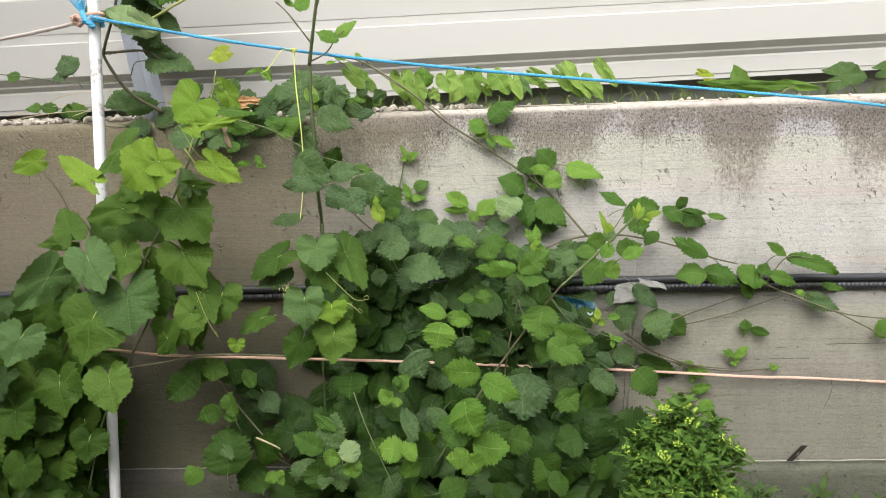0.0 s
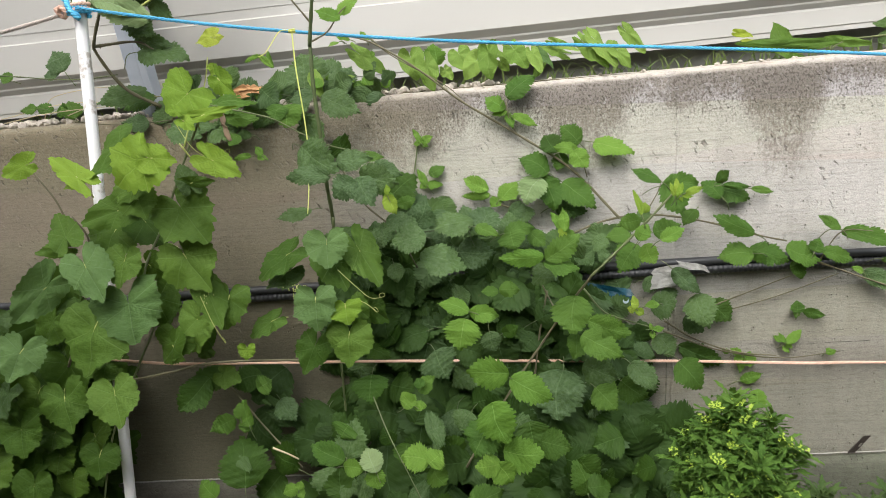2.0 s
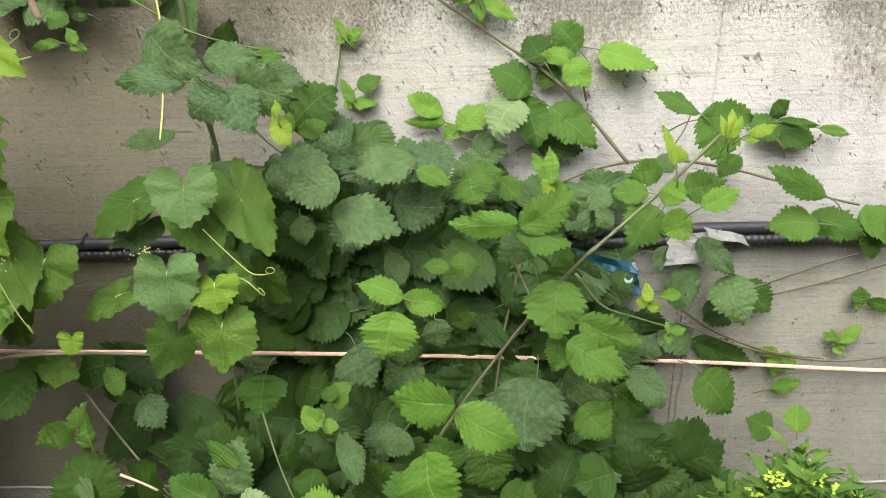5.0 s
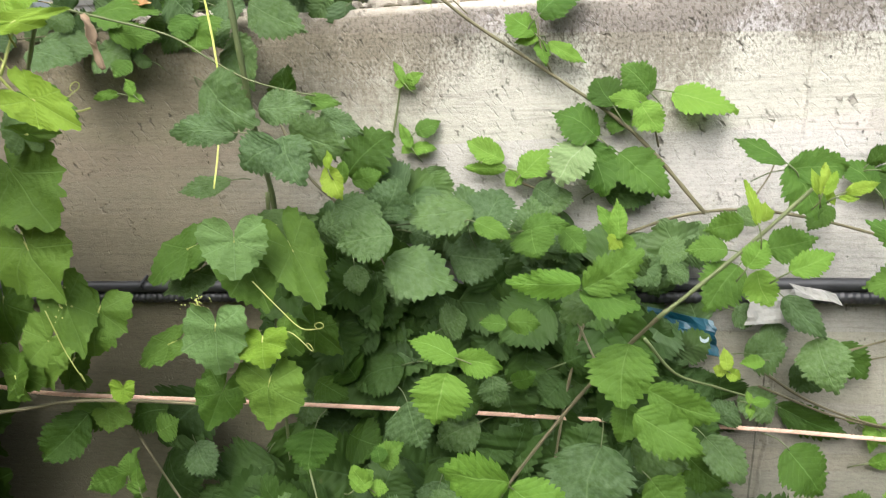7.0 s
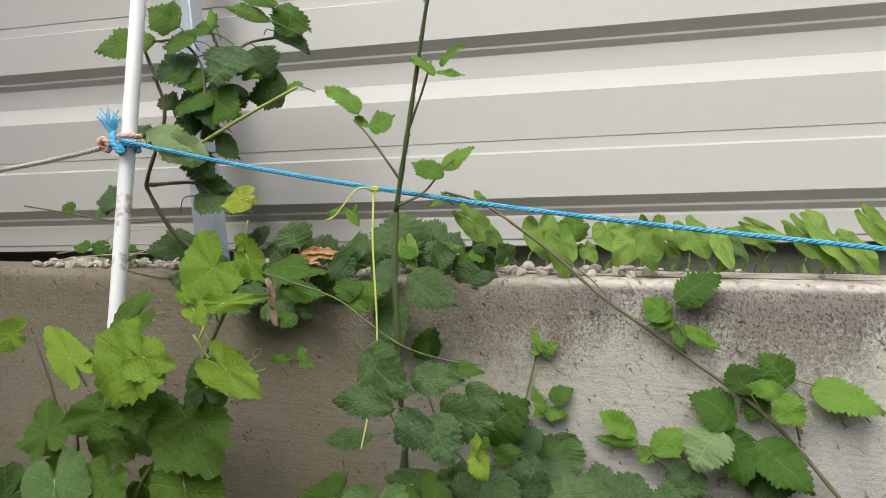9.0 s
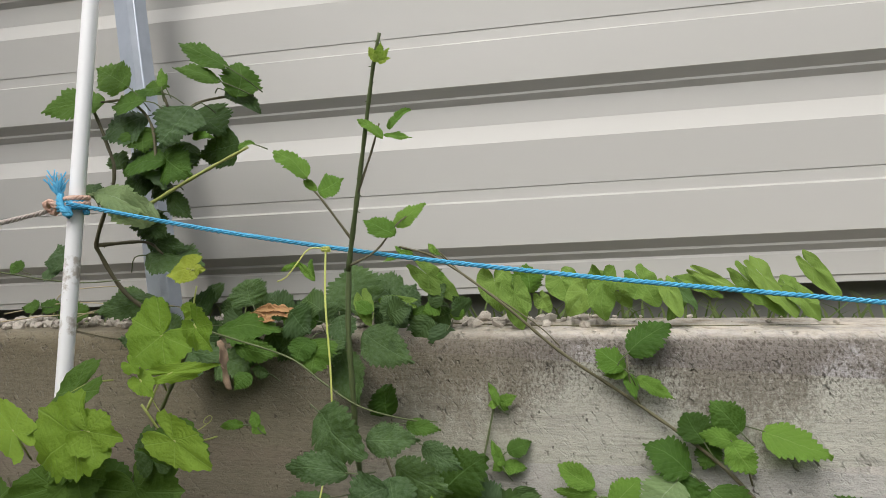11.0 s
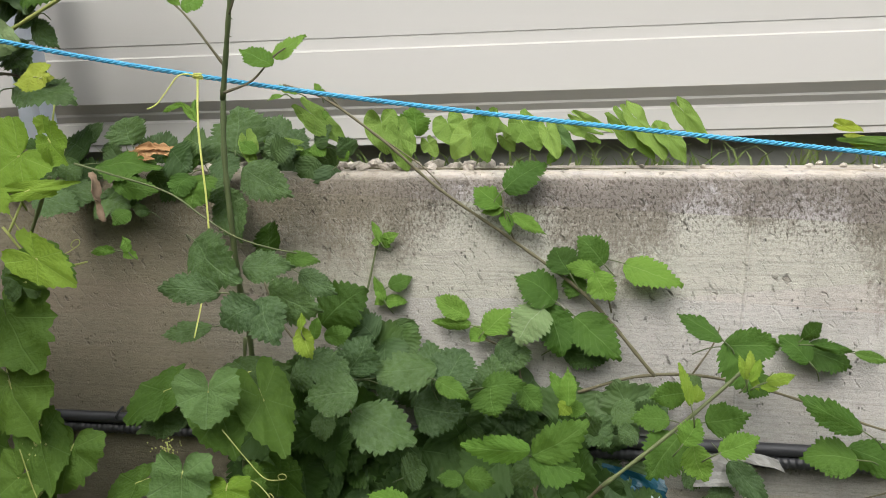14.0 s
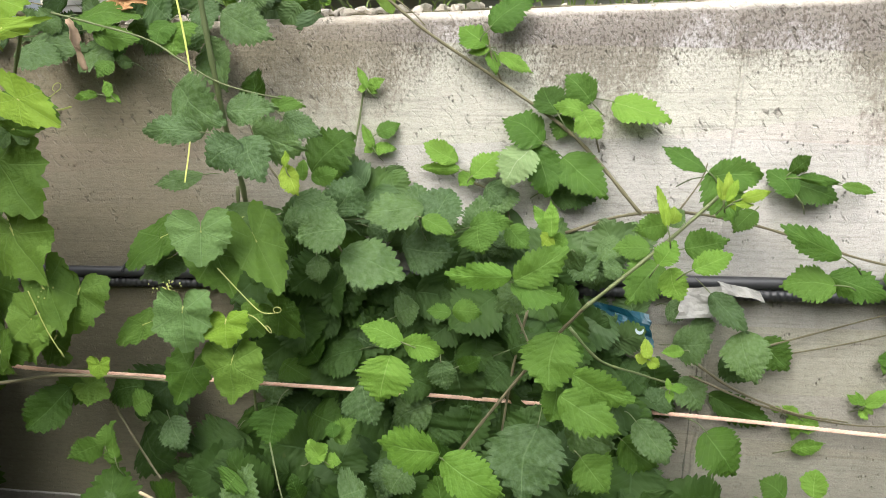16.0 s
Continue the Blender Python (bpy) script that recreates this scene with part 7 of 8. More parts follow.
blade(creeper, HEART, LIGHT, (0.103, 0.039, 1.266), (0.119, 0.021, 1.222), 0.035, 0.17, 0.29)
blade(creeper, HEART, PALE, (0.119, 0.053, 1.267), (0.150, 0.047, 1.233), 0.028, 0.26, 0.27)
blade(creeper, HEART, LIGHT, (0.168, 0.082, 1.272), (0.116, 0.078, 1.292), 0.034, 0.46, 0.43)
blade(creeper, HEART, LIGHT, (0.162, 0.069, 1.291), (0.211, 0.051, 1.267), 0.021, -0.13, 0.05)
blade(creeper, HEART, LIGHT, (0.231, 0.056, 1.278), (0.280, 0.044, 1.225), 0.044, 0.08, 0.12)
blade(creeper, HEART, LIGHT, (0.248, 0.046, 1.287), (0.295, 0.034, 1.223), 0.050, 0.66, 0.70)
blade(creeper, HEART, LIGHT, (0.289, 0.071, 1.277), (0.316, 0.069, 1.263), 0.035, 0.35, 1.17)
blade(creeper, HEART, LIGHT, (0.298, 0.034, 1.258), (0.328, 0.026, 1.220), 0.036, -0.06, 0.41)
blade(creeper, HEART, LIGHT, (0.331, 0.083, 1.302), (0.369, 0.077, 1.252), 0.036, -0.27, 0.57)
blade(creeper, HEART, LIGHT, (-0.415, 0.006, 1.245), (-0.399, -0.006, 1.206), 0.037, -0.14, 0.47)
blade(creeper, HEART, LIGHT, (-0.349, 0.042, 1.244), (-0.399, 0.038, 1.250), 0.025, 0.29, 0.54)
blade(creeper, HEART, LIGHT, (-0.169, 0.068, 1.266), (-0.151, 0.052, 1.236), 0.039, -0.36, 0.49)
blade(creeper, HEART, LIGHT, (-0.108, 0.084, 1.250), (-0.093, 0.076, 1.227), 0.034, -0.03, 0.75)
blade(creeper, HEART, LIGHT, (0.028, 0.083, 1.258), (0.045, 0.077, 1.236), 0.029, -0.60, 0.29)
blade(creeper, HEART, FRESH, (0.121, 0.074, 1.242), (0.102, 0.066, 1.215), 0.025, -0.04, 0.17)
blade(creeper, HEART, YOUNG, (0.599, 0.121, 1.286), (0.634, 0.119, 1.276), 0.021, -0.54, 0.39)
bigleaf = thing("broad_leaf_weed", "broad-leaved weed growing behind the wall head", "weed", (0.8, 0.15, TOP))
blade(bigleaf, HEART, FRESH, (0.727, 0.140, 1.236), (0.696, 0.160, 1.313), 0.076, 0.38, 0.38)
blade(bigleaf, HEART, FRESH, (0.688, 0.124, 1.251), (0.861, 0.136, 1.248), 0.037, -0.63, -0.20)
blade(bigleaf, HEART, DUSTY, (0.971, 0.154, 1.275), (1.042, 0.146, 1.283), 0.084, 0.01, 0.53)
blade(bigleaf, HEART, FRESH, (0.845, 0.148, 1.253), (0.912, 0.132, 1.239), 0.028, -0.39, 0.22)
blade(bigleaf, HEART, DUSTY, (1.083, 0.151, 1.288), (1.131, 0.149, 1.300), 0.047, 0.03, 0.48)
blade(bigleaf, HEART, YOUNG, (0.646, 0.138, 1.257), (0.609, 0.142, 1.273), 0.032, -0.08, 0.67)
cane(shoot, GREENCANE, 0.0048, 0.0042, (-0.395, -0.03, 0.86), (-0.388, -0.06, 0.93), (-0.384, -0.100, 1.003), (-0.376, -0.140, 1.090), (-0.376, -0.165, 1.211), (-0.373, -0.172, 1.304))
cane(shoot, GREENCANE, 0.0042, 0.0025, (-0.374, -0.172, 1.295), (-0.356, -0.195, 1.37), (-0.335, -0.222, 1.455), (-0.302, -0.27, 1.57), (-0.288, -0.285, 1.61))
cane(shoot, BROWNCANE, 0.0022, 0.0013, (-0.361, -0.186, 1.338), (-0.409, -0.200, 1.404), (-0.435, -0.200, 1.429))
cane(shoot, BROWNCANE, 0.0022, 0.0013, (-0.346, -0.208, 1.408), (-0.324, -0.215, 1.462), (-0.305, -0.235, 1.500))
cane(shoot, BROWNCANE, 0.0020, 0.0012, (-0.363, -0.190, 1.303), (-0.338, -0.150, 1.326), (-0.317, -0.120, 1.366), (-0.305, -0.100, 1.383))
cane(trailer, BROWNCANE, 0.0020, 0.0032, (-0.347, 0.000, 1.342), (-0.275, 0.000, 1.319), (-0.167, -0.030, 1.248), (-0.070, -0.030, 1.168), (0.053, -0.020, 1.085), (0.172, -0.030, 0.998), (0.280, -0.030, 0.876))
cane(trailer, BROWNCANE, 0.0014, 0.0010, (-0.282, 0.020, 1.335), (-0.229, 0.020, 1.287), (-0.112, -0.010, 1.212), (-0.071, -0.020, 1.176))
cane(trailer, BROWNCANE, 0.0028, 0.0020, (0.160, -0.030, 0.843), (0.249, -0.030, 0.873), (0.337, -0.030, 0.881), (0.424, -0.030, 0.869), (0.511, -0.030, 0.846), (0.597, -0.030, 0.817), (0.655, -0.030, 0.802))
cane(trailer, BROWNCANE, 0.0016, 0.0010, (0.053, -0.020, 1.085), (0.036, -0.030, 1.126), (0.032, -0.030, 1.160))
cane(trailer, BROWNCANE, 0.0016, 0.0010, (0.209, -0.030, 0.976), (0.198, -0.040, 1.012), (0.180, -0.030, 1.038))
cane(trailer, GREENCANE, 0.0021, 0.0018, (-0.225, -0.030, 0.916), (-0.206, -0.020, 0.953), (-0.191, -0.010, 1.020), (-0.178, -0.010, 1.085))
cane(trailer, BROWNCANE, 0.0016, 0.0010, (0.337, -0.030, 0.881), (0.370, -0.020, 0.930), (0.378, -0.020, 0.958))
cane(trailer, BROWNCANE, 0.0020, 0.0012, (-0.000, -0.030, 0.928), (0.056, -0.030, 0.900), (0.071, -0.030, 0.853), (0.109, -0.020, 0.802))
cane(bush, BROWNCANE, 0.0024, 0.0025, (-0.100, -0.220, 0.365), (-0.040, -0.210, 0.463), (0.023, -0.200, 0.557), (0.083, -0.200, 0.642), (0.132, -0.230, 0.721), (0.189, -0.270, 0.805))
cane(bush, GREENCANE, 0.0026, 0.0024, (0.179, -0.270, 0.794), (0.241, -0.270, 0.851), (0.295, -0.265, 0.901), (0.343, -0.260, 0.949))
cane(bush, GREENCANE, 0.0022, 0.0014, (0.163, -0.280, 0.771), (0.206, -0.250, 0.714), (0.264, -0.220, 0.683), (0.319, -0.200, 0.659))
cane(bush, BROWNCANE, 0.0024, 0.0016, (0.378, -0.030, 0.625), (0.450, -0.030, 0.577), (0.544, -0.030, 0.541), (0.634, -0.030, 0.529))
cane(bush, BROWNCANE, 0.0020, 0.0012, (0.488, -0.030, 0.656), (0.612, -0.030, 0.701), (0.666, -0.030, 0.720))
cane(trailer, BROWNCANE, 0.0022, 0.0014, (0.718, -0.040, 0.752), (0.824, -0.050, 0.708), (0.907, -0.050, 0.678), (1.000, -0.050, 0.665), (1.098, -0.050, 0.664))
cane(trailer, BROWNCANE, 0.0018, 0.0012, (0.893, -0.050, 0.682), (1.003, -0.050, 0.625), (1.076, -0.050, 0.589))
cane(trailer, BROWNCANE, 0.0016, 0.0010, (0.724, -0.040, 0.756), (0.765, -0.050, 0.820), (0.822, -0.070, 0.821))
cane(trailer, BROWNCANE, 0.0020, 0.0012, (0.373, -0.040, 0.603), (0.503, -0.030, 0.548), (0.649, -0.020, 0.519), (0.784, -0.020, 0.530))
cane(trailer, BROWNCANE, 0.0016, 0.0012, (0.474, -0.030, 0.633), (0.631, -0.020, 0.668), (0.771, -0.030, 0.720))
cane(bush, BROWNCANE, 0.0024, 0.0016, (-0.355, -0.100, 1.053), (-0.294, -0.150, 0.961), (-0.225, -0.150, 0.891), (-0.190, -0.100, 0.796))
cane(bush, GREENCANE, 0.0014, 0.0011, (-0.186, -0.200, 0.893), (-0.145, -0.180, 0.892), (-0.106, -0.120, 0.887))
cane(bush, GREENCANE, 0.0032, 0.0024, (-0.376, -0.100, 0.925), (-0.389, -0.080, 0.834), (-0.400, -0.060, 0.639), (-0.403, -0.050, 0.403), (-0.388, -0.100, 0.191))
cane(bush, GREENCANE, 0.0014, 0.0011, (-0.288, -0.250, 0.549), (-0.251, -0.300, 0.481), (-0.209, -0.330, 0.403), (-0.187, -0.330, 0.347))
cane(bush, BROWNCANE, 0.0020, 0.0016, (0.069, -0.200, 0.806), (0.094, -0.200, 0.746), (0.112, -0.220, 0.711))
cane(bush, BROWNCANE, 0.0024, 0.0016, (0.102, -0.100, 0.729), (0.078, -0.100, 0.616), (0.053, -0.100, 0.443), (0.017, -0.100, 0.199))
cane(vine, GREENCANE, 0.0028, 0.0022, (-0.573, -0.280, 1.179), (-0.650, -0.240, 1.067), (-0.724, -0.210, 0.945), (-0.765, -0.240, 0.844), (-0.768, -0.220, 0.735), (-0.810, -0.240, 0.636), (-0.907, -0.220, 0.466), (-0.970, -0.200, 0.282))
cane(vine, BROWNCANE, 0.0032, 0.0025, (-0.840, -0.240, 0.603), (-0.733, -0.240, 0.620), (-0.640, -0.240, 0.637), (-0.504, -0.220, 0.630), (-0.401, -0.220, 0.624))
cane(vine, BROWNCANE, 0.0025, 0.0015, (-0.922, -0.240, 0.964), (-0.940, -0.240, 1.014), (-0.995, -0.220, 1.077))
cane(vine, BROWNCANE, 0.0030, 0.0020, (-0.986, -0.220, 0.635), (-0.906, -0.240, 0.797), (-0.878, -0.240, 0.912), (-0.908, -0.240, 0.976))
cane(vine, GREENCANE, 0.0018, 0.0012, (-0.653, -0.120, 1.202), (-0.592, -0.120, 1.186), (-0.494, -0.120, 1.158), (-0.425, -0.140, 1.122), (-0.364, -0.150, 1.091), (-0.299, -0.130, 1.071), (-0.254, -0.100, 1.063))
cane(vine, YELLOWCANE, 0.0018, 0.0012, (-0.613, -0.320, 1.112), (-0.586, -0.300, 1.065), (-0.550, -0.280, 1.058), (-0.528, -0.270, 1.063))
cane(vine, YELLOWCANE, 0.0018, 0.0012, (-0.604, -0.320, 1.105), (-0.589, -0.300, 1.165), (-0.557, -0.300, 1.219), (-0.539, -0.310, 1.272))
cane(climber, BROWNCANE, 0.0045, 0.0028, (-0.797, 0.000, 1.208), (-0.866, -0.030, 1.256), (-0.905, -0.060, 1.334), (-0.894, -0.080, 1.364), (-0.846, -0.100, 1.467), (-0.866, -0.100, 1.534), (-0.897, -0.100, 1.598))
cane(climber, BROWNCANE, 0.0040, 0.0020, (-0.903, -0.070, 1.349), (-0.810, -0.060, 1.354), (-0.759, -0.080, 1.331))
cane(climber, YELLOWCANE, 0.0035, 0.0025, (-0.826, -0.100, 1.391), (-0.751, -0.110, 1.423), (-0.668, -0.120, 1.460), (-0.562, -0.140, 1.499))
cane(climber, BROWNCANE, 0.0030, 0.0020, (-0.760, -0.100, 1.479), (-0.774, -0.100, 1.560), (-0.821, -0.100, 1.603), (-0.862, -0.120, 1.599))
cane(climber, BROWNCANE, 0.0030, 0.0020, (-0.734, -0.100, 1.548), (-0.699, -0.080, 1.596), (-0.634, -0.060, 1.613))
cane(climber, BROWNCANE, 0.0025, 0.0015, (-0.741, -0.100, 1.588), (-0.759, -0.100, 1.630))
cane(bush, BROWNCANE, 0.0024, 0.0016, (-0.668, -0.100, 0.530), (-0.577, -0.150, 0.448), (-0.478, -0.200, 0.367))
cane(bush, PALECANE, 0.0024, 0.0018, (-0.523, -0.250, 0.439), (-0.490, -0.250, 0.424), (-0.467, -0.250, 0.411))
cane(top, GREENCANE, 0.0016, 0.0012, (-1.211, -0.050, 1.311), (-1.102, -0.050, 1.297), (-1.034, -0.050, 1.287), (-0.951, -0.050, 1.281), (-0.868, -0.050, 1.285))
cane(top, BROWNCANE, 0.0014, 0.0010, (-1.033, 0.020, 1.188), (-0.894, 0.000, 1.172), (-0.741, -0.020, 1.175))
cane(creeper, BROWNCANE, 0.0016, 0.0012, (-0.28, 0.10, 1.205), (-0.1, 0.07, 1.204), (0.1, 0.06, 1.206), (0.3, 0.08, 1.208), (0.45, 0.09, 1.21))
cane(bigleaf, GREENCANE, 0.003, 0.002, (0.8, 0.15, 1.205), (0.85, 0.15, 1.25), (0.98, 0.15, 1.26))
cane(bigleaf, GREENCANE, 0.003, 0.002, (0.8, 0.15, 1.205), (0.75, 0.15, 1.23), (0.70, 0.15, 1.26))

for points in (((-1.25, 0.06, 1.20), (-1.1, 0.03, 1.215), (-0.95, 0.05, 1.222), (-0.8, 0.03, 1.212)), ((-1.3, 0.12, 1.215), (-1.12, 0.10, 1.24), (-0.98, 0.09, 1.235), (-0.88, 0.1, 1.21)), ((-1.05, 0.02, 1.205), (-0.97, 0.03, 1.23), (-0.86, 0.04, 1.24), (-0.74, 0.02, 1.225)), ((-1.2, 0.15, 1.21), (-1.15, 0.12, 1.26), (-1.02, 0.10, 1.275), (-0.93, 0.08, 1.27))):
    cane(top, PALECANE, 0.0013, 0.0009, *points)


def stalks(plant, share, radius, material):
    """A thin stalk from each leaf's foot back towards the plant's canes."""
    verts, faces = [], []
    pick = random.Random(3)
    for ob in list(plant.children):
        if not ob.name.startswith("leaf") or pick.random() > share:
            continue
        m = ob.matrix_basis
        a = m.translation.copy()
        size = m.to_3x3().col[1].length
        back = Vector((pick.uniform(-0.4, 0.4), 0.7, -0.5 + pick.uniform(-0.4, 0.4))).normalized()
        along = -m.to_3x3().col[1].normalized()
        b = a + along * size * 0.22 + back * size * 0.10
        c = b + (along * 0.5 + back).normalized() * size * 0.35
        c.y = min(c.y, -0.004) if c.z < TOP else c.y
        line = curve_points([a + along * -0.04 * size, b, c], 0.012)
        v, f = tube_data(line, [radius] * len(line), 5, len(verts))
        verts += v
        faces += f
    ob = part("leaf_stalk", mesh_of("leaf_stalk", verts, faces, material), plant, "thin green leaf stalks")
    ob["kind"] = "stuff"


stalks(bush, 0.45, 0.0009, GREENCANE)
stalks(trailer, 0.9, 0.001, GREENCANE)
stalks(vine, 0.8, 0.0014, YELLOWCANE)
stalks(top, 0.6, 0.0009, GREENCANE)
stalks(climber, 0.8, 0.0011, GREENCANE)

# the depths of the thicket: leaves behind the outer ones
pick = random.Random(23)


def fill(rows, count, cx, cz, rx, rz, near, far, size, kinds=("BRAMBLE",)):
    """Leaves scattered in a flat oval patch before the wall."""
    for _ in range(count):
        a, q = pick.uniform(0, 2 * math.pi), math.sqrt(pick.random())
        x, z, d = cx + rx * q * math.cos(a), cz + rz * q * math.sin(a), pick.uniform(near, far)
        kind = pick.choice(kinds)
        m = leaf_matrix(x, -d, z, pick.uniform(0.7, 1.2) * size, pick.uniform(0, 360), 0.15, 0.4, pick)
        rows.append((m @ Matrix.Diagonal((1.3 if kind == GRAPE else 1.0, 1, 1, 1)), kind, pick.randrange(len(SHAPES[kind]))))


# dark fill whose leaf colour carries the shade between the outer leaves
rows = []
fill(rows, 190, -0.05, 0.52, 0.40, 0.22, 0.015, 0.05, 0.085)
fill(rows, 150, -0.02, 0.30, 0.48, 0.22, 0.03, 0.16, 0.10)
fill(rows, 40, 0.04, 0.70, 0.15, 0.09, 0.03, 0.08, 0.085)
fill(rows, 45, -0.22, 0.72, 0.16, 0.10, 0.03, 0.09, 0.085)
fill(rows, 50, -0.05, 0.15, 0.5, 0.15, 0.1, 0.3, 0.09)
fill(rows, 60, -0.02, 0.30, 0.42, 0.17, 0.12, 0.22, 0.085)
joined_leaves(bush, "inner_leaves", "dark leaves deep in the thicket, shade in their colour", rows, SHADED)
rows = []
fill(rows, 16, -0.02, 0.30, 0.40, 0.16, 0.14, 0.3, 0.055)
fill(rows, 14, 0.0, 0.36, 0.34, 0.13, 0.12, 0.22, 0.06)
joined_leaves(bush, "inner_leaves", "darker green thicket leaves, shade in their colour", rows, SHADED_GREEN)
rows = []
fill(rows, 26, 0.10, 0.80, 0.20, 0.07, 0.015, 0.06, 0.065)
fill(rows, 22, -0.20, 0.86, 0.12, 0.10, 0.015, 0.08, 0.065)
fill(rows, 24, 0.0, 0.64, 0.32, 0.12, 0.02, 0.06, 0.07)
joined_leaves(bush, "inner_leaves", "mature leaves inside the thicket", rows, DUSTY)
# inner vine leaves, their shade painted in by the darker material
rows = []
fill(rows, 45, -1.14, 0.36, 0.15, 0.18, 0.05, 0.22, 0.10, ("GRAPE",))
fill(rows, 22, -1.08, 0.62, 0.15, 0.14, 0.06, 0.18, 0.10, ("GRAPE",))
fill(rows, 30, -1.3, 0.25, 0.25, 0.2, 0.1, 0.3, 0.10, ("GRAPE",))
joined_leaves(vine, "inner_leaves", "dark inner vine leaves, shade in their colour", rows, VINE_SHADED)
rows = []
fill(rows, 24, -0.5, 1.215, 0.24, 0.02, -0.12, 0.04, 0.05)
fill(rows, 8, -0.33, 1.22, 0.10, 0.02, -0.13, 0.0, 0.05)
joined_leaves(top, "inner_leaves", "small leaves on the wall head", rows, DUSTY)

rows = []
fill(rows, 6, -0.77, 1.46, 0.06, 0.10, 0.03, 0.06, 0.07)
joined_leaves(climber, "inner_leaves", "shaded leaves on the channel", rows, DUSTY)


def tendril(*points):
    """A thin stem that ends in a loose curl."""
    p = [Vector(q) for q in points]
    way = (p[-1] - p[-2]).normalized()
    up = Vector((0, -0.3, 1))
    for i in range(9):
        w = i * 0.7
        p.append(p[len(points) - 1] + way * 0.006 * math.sin(w) + up * 0.006 * (1 - math.cos(w)) * (1 - i * 0.05))
    part("tendril", tube_mesh("tendril", p, 0.0009, 0.0006, YELLOWCANE, 0.005, 5), vine)


tendril((-0.335, -0.27, 0.835), (-0.30, -0.275, 0.80), (-0.27, -0.28, 0.775), (-0.245, -0.28, 0.775))
tendril((-0.33, -0.26, 0.76), (-0.29, -0.27, 0.765), (-0.26, -0.28, 0.745))
tendril((-0.62, -0.32, 1.16), (-0.59, -0.31, 1.10), (-0.55, -0.30, 1.075), (-0.53, -0.29, 1.085))
tendril((-0.62, -0.30, 0.80), (-0.60, -0.30, 0.74), (-0.58, -0.30, 0.70))


def vine_flowers(centre, length, seed):
    """A hanging spray of tiny green flower buds."""
    pick = random.Random(seed)
    verts, faces = [], []
    c = Vector(centre)
    v, f = tube_data([c, c + Vector((0.004, 0, -length * 0.5)), c + Vector((-0.003, 0, -length))], [0.0012, 0.001, 0.0006], 5, 0)
    verts += v
    faces += f
    for i in range(70):
        t = pick.random()
        q = c + Vector((pick.gauss(0, 0.011) * (1.1 - t), pick.gauss(0, 0.008), -length * t))
        r = pick.uniform(0.0012, 0.0022)
        base = len(verts)
        verts += [q + Vector(o) * r for o in ((1, 0, 0), (0, 1, 0), (-1, 0, 0), (0, -1, 0), (0, 0, 1), (0, 0, -1))]
        faces += [(base + i0, base + i1, base + i2) for i0, i1, i2 in ((0, 1, 4), (1, 2, 4), (2, 3, 4), (3, 0, 4), (1, 0, 5), (2, 1, 5), (3, 2, 5), (0, 3, 5))]
    part("flower_spray", mesh_of("flower_spray", verts, faces, YELLOWCANE), vine, "spray of tiny green vine flowers")


vine_flowers((-0.435, -0.24, 0.80), 0.05, 1)
vine_flowers((-0.645, -0.24, 0.83), 0.06, 2)
vine_flowers((-0.63, -0.26, 0.795), 0.07, 3)

# withered leaves
def curled_leaf(name, a, b, width, turns, ragged, material, seed):
    """A dry leaf that has rolled and twisted round its midrib, with a torn rim."""
    a, b = Vector(a), Vector(b)
    along = (b - a).normalized()
    side = along.cross(Vector((0.2, -1, 0.1))).normalized()
    up = side.cross(along)
    rows_, cols = 22, 6
    verts, faces = [], []
    for i in range(rows_ + 1):
        v = i / rows_
        w = width * math.sin(math.pi * min(0.97, 0.06 + 0.9 * v)) ** 0.7
        w *= 1 + ragged * noise.noise(Vector((v * 9, seed, 0)))
        spin = turns * 2 * math.pi * v + 0.8 * noise.noise(Vector((v * 3, seed, 5)))
        mid = a.lerp(b, v) + side * 0.16 * width * math.sin(6 * v + seed) + up * 0.2 * width * noise.noise(Vector((v * 4, seed, 9)))
        for k in range(cols + 1):
            u = 2 * k / cols - 1
            roll = 1.1 * u
            x, y = math.sin(roll) * 0.5 * w, (1 - math.cos(roll)) * 0.45 * w
            x *= 1 + ragged * 0.8 * noise.noise(Vector((v * 16, u * 2, seed))) * (abs(u) > 0.6)
            c, d = math.cos(spin), math.sin(spin)
            verts.append(mid + side * (x * c - y * d) + up * (x * d + y * c))
    n = cols + 1
    for i in range(rows_):
        for k in range(cols):
            faces.append((i * n + k, i * n + k + 1, (i + 1) * n + k + 1, (i + 1) * n + k))
    return mesh_of(name, verts, faces, material)


dead = thing("withered_leaf", "curled withered brown leaf hanging in the vine", "leaf", (-0.585, -0.17, 1.19))
ob = part("blade", curled_leaf("blade", (-0.592, -0.17, 1.187), (-0.566, -0.178, 1.112), 0.020, 0.55, 0.5, DEAD, 4), dead)
ob.modifiers.new("thickness", "SOLIDIFY").thickness = 0.0006
russet = thing("dry_leaf", "russet dry leaf lying among the overhanging leaves", "leaf", (-0.58, -0.01, 1.225))
for foot, tip, w, q in (((-0.615, -0.03, 1.226), (-0.535, -0.03, 1.222), 0.022, 8), ((-0.600, -0.035, 1.232), (-0.522, -0.02, 1.232), 0.016, 9), ((-0.612, -0.03, 1.220), (-0.560, -0.045, 1.212), 0.014, 10)):
    ob = part("blade", curled_leaf("blade", foot, tip, w, 0.15, 0.9, RUSSET, q), russet)
    ob.modifiers.new("thickness", "SOLIDIFY").thickness = 0.0006


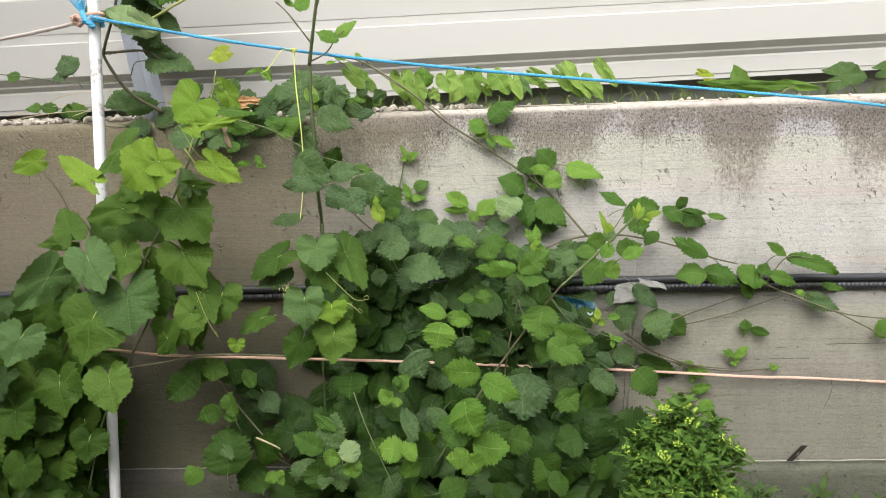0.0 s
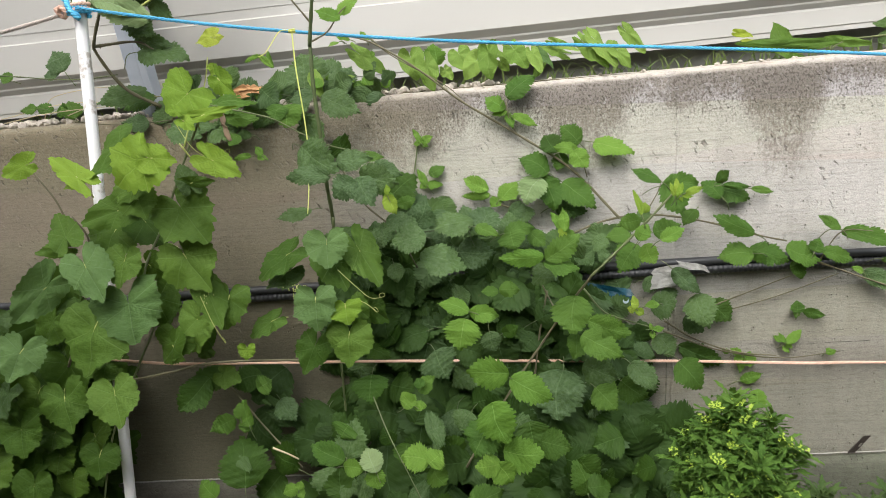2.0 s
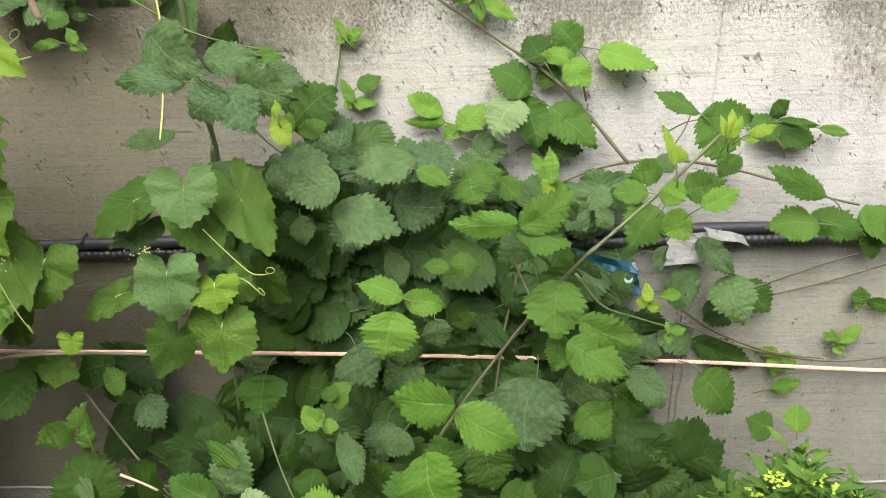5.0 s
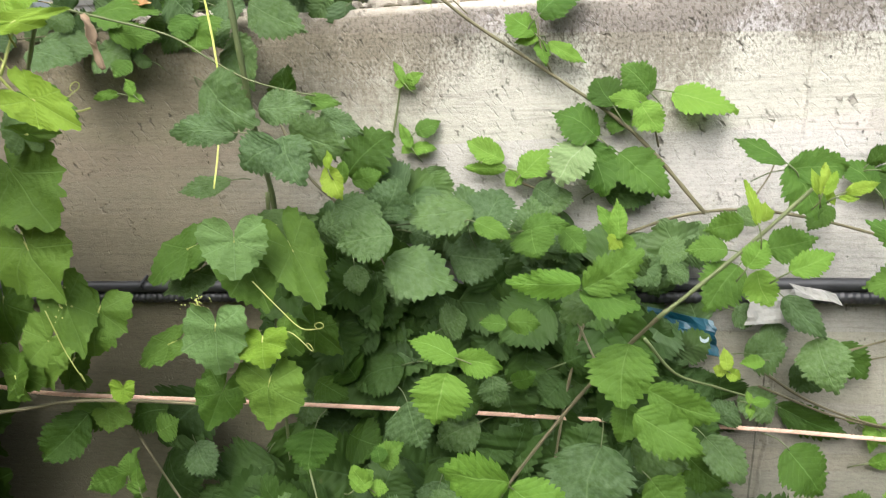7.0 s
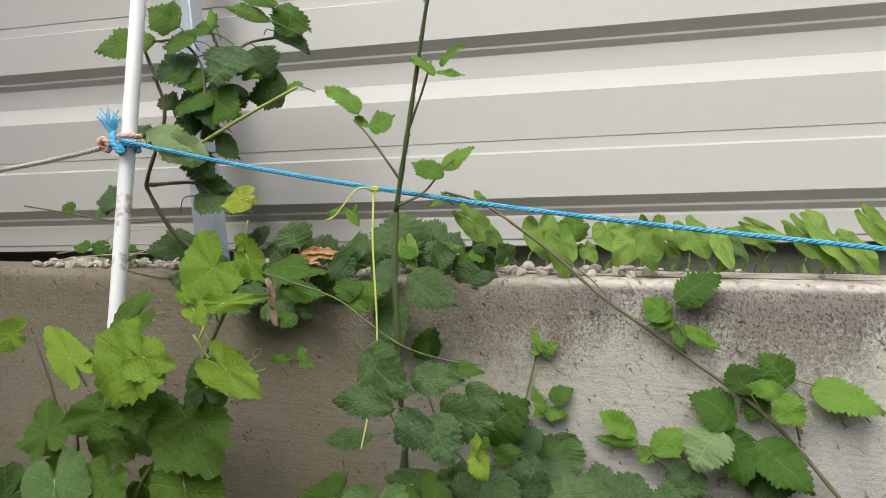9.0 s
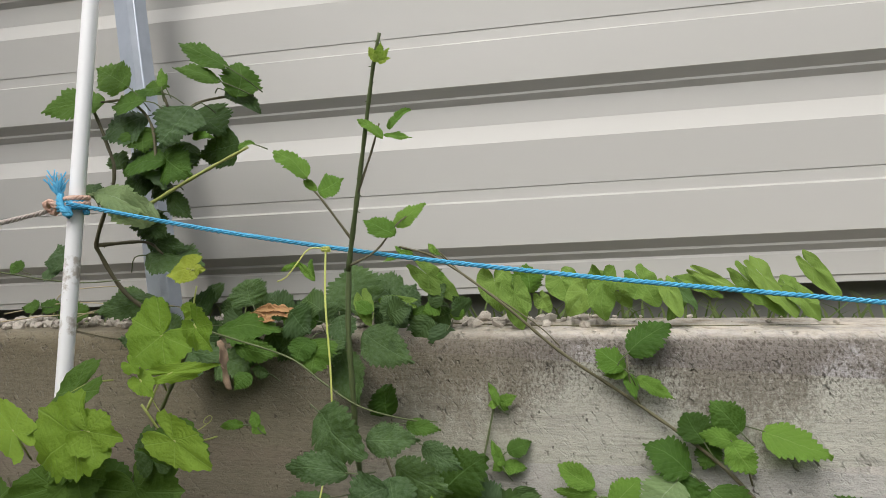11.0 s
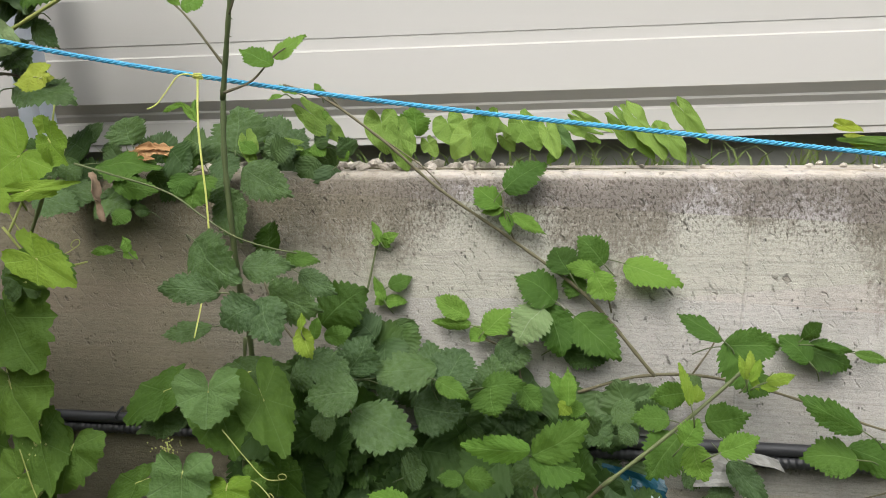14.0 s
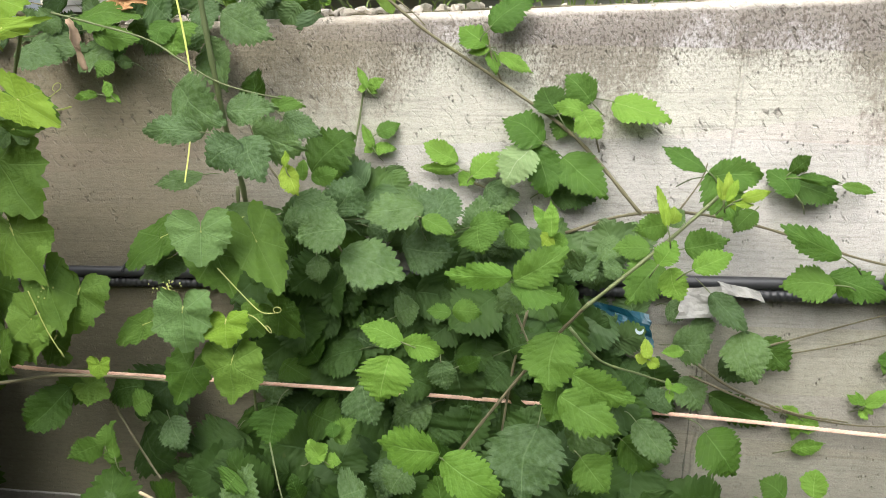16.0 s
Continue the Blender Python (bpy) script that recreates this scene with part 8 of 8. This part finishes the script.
# ---------------------------------------------------------------- flowering herb
def sprig(seed, leaflets, length, shape="SLIM"):
    """A short stem with narrow leaflets, 1 tall, as one mesh."""
    r = random.Random(seed)
    verts, faces, uvs = [], [], []
    for i in range(leaflets):
        t = 0.15 + 0.85 * i / leaflets
        v, f, uv = SHAPES[shape][i % len(SHAPES[shape])]
        turn = i * 2.4 + r.uniform(-0.4, 0.4)
        up = r.uniform(0.35, 0.9)
        way = Vector((math.cos(turn), math.sin(turn), up)).normalized()
        side = way.cross(Vector((0, 0, 1))).normalized()
        nrm = side.cross(way)
        k = length * r.uniform(0.75, 1.15)
        m = Matrix((side, way, nrm)).transposed().to_4x4()
        m.translation = Vector((0, 0, t)) + way * k * 0.55
        m = m @ Matrix.Diagonal((k, k, k, 1))
        base = len(verts)
        verts += [tuple(m @ Vector(q)) for q in v]
        faces += [tuple(base + j for j in q) for q in f]
        uvs += uv
    return verts, faces, uvs


def flower_head(seed):
    """A loose cluster of small four-petalled flowers and buds, 1 across."""
    r = random.Random(seed)
    verts, faces = [], []
    for i in range(16):
        a, q = r.uniform(0, 6.28), 0.5 * math.sqrt(r.random())
        c = Vector((q * math.cos(a), q * math.sin(a), r.uniform(-0.1, 0.14) + 0.2 * (0.5 - q)))
        s = r.uniform(0.07, 0.12)
        for p in range(4):
            w = p * 1.5708 + a
            d, e = Vector((math.cos(w), math.sin(w), 0.35)), Vector((-math.sin(w), math.cos(w), 0))
            base = len(verts)
            verts += [c, c + (d * 0.6 + e * 0.4) * s, c + d * s * 1.15, c + (d * 0.6 - e * 0.4) * s]
            faces += [(base, base + 1, base + 2, base + 3)]
        base = len(verts)
        verts += [c + Vector(o) * s * 0.45 for o in ((1, 0, 0.2), (0, 1, 0.2), (-1, 0, 0.2), (0, -1, 0.2), (0, 0, 0.9), (0, 0, -0.4))]
        faces += [(base, base + 1, base + 4), (base + 1, base + 2, base + 4), (base + 2, base + 3, base + 4), (base + 3, base, base + 4)]
    return verts, faces


def herb(name, label, base, centre, radii, sprigs, heads, material, seed, size=0.06):
    pick = random.Random(seed)
    ob = thing(name, label, "herb", base)
    shapes = [mesh_of("sprig", *(lambda v, f, u: (v, f, material, u))(*sprig(seed + i, 13, 0.78))) for i in range(4)]
    blooms = [mesh_of("flower_head", *flower_head(seed + i), PETAL, smooth=False) for i in range(3)] if heads else []
    c, r = Vector(centre), Vector(radii)
    foot = Vector(base)
    spots = []
    for i in range(sprigs):
        w = Vector((pick.gauss(0, 1), pick.gauss(0, 1) - 0.5, pick.gauss(0.2, 1))).normalized() * pick.uniform(0.45, 1.0)
        q = c + Vector((w.x * r.x, w.y * r.y, w.z * r.z))
        way = (Vector((w.x * 0.7, w.y * 0.7, max(0.25, w.z + 0.6)))).normalized()
        s = new("leaf_sprig", pick.choice(shapes))
        k = size * pick.uniform(0.7, 1.25)
        s.matrix_basis = Matrix.Translation(q) @ way.to_track_quat("Z", "Y").to_matrix().to_4x4() @ Matrix.Rotation(pick.uniform(0, 6), 4, "Z") @ Matrix.Scale(k, 4)
        child(s, ob)
        spots.append((q, way, k))
    for i in range(heads):
        q, way, k = pick.choice(spots)
        if (q - c).y > 0.04:
            continue
        b = new("flower_head", pick.choice(blooms))
        b.matrix_basis = Matrix.Translation(q + way * k * 1.05) @ (way + Vector((0, -0.5, 0.2))).normalized().to_track_quat("Z", "Y").to_matrix().to_4x4() @ Matrix.Scale(pick.uniform(0.014, 0.026), 4)
        child(b, ob)
    for i in range(9):
        q = pick.choice(spots)[0]
        part("stem", tube_mesh("stem", [foot + Vector((pick.uniform(-0.02, 0.02), pick.uniform(-0.02, 0.02), 0)), foot.lerp(q, 0.5) + Vector((0, 0, 0.03)), q], 0.0035, 0.0018, YELLOWCANE, 0.03, 6), ob)
    return ob


herb("flowering_herb", "bushy green herb with small yellow-green flower clusters", (0.39, -0.48, 0.0), (0.395, -0.48, 0.40), (0.090, 0.09, 0.19), 300, 190, HERB, 51, 0.042)
herb("grey_herb", "soft blue-green feathery weed by the footing", (0.62, -0.3, 0.0), (0.63, -0.28, 0.15), (0.16, 0.10, 0.12), 90, 0, GREYHERB, 61, 0.06)
herb("grey_herb", "soft blue-green feathery weed by the footing", (0.95, -0.2, 0.0), (0.95, -0.2, 0.12), (0.2, 0.10, 0.13), 60, 0, GREYHERB, 64, 0.06)

# grass in the gap under the cladding
pick = random.Random(31)
verts, faces, uvs = [], [], []
for _ in range(420):
    x = pick.uniform(-1.3, 1.4)
    y = pick.uniform(0.17, 0.27)
    h, w = pick.uniform(0.02, 0.075), pick.uniform(0.0012, 0.003)
    lean_x, lean_y = pick.gauss(0, 0.5), pick.gauss(0, 0.3)
    z = TOP + SLOPE * x
    base = len(verts)
    verts += [(x - w, y, z), (x + w, y, z), (x + lean_x * h * 0.5 - w * 0.8, y + lean_y * h * 0.4, z + h * 0.6), (x + lean_x * h * 0.5 + w * 0.8, y + lean_y * h * 0.4, z + h * 0.6), (x + lean_x * h * 1.3, y + lean_y * h, z + h * 0.9)]
    uvs += [(0, 0), (1, 0), (0, 0.6), (1, 0.6), (0.5, 1)]
    faces += [(base, base + 1, base + 3, base + 2), (base + 2, base + 3, base + 4)]
grass = tagged(new("grass", mesh_of("grass", verts, faces, GRASS, uvs)), "sparse grass blades on the soil behind the wall", "grass", kind="stuff")
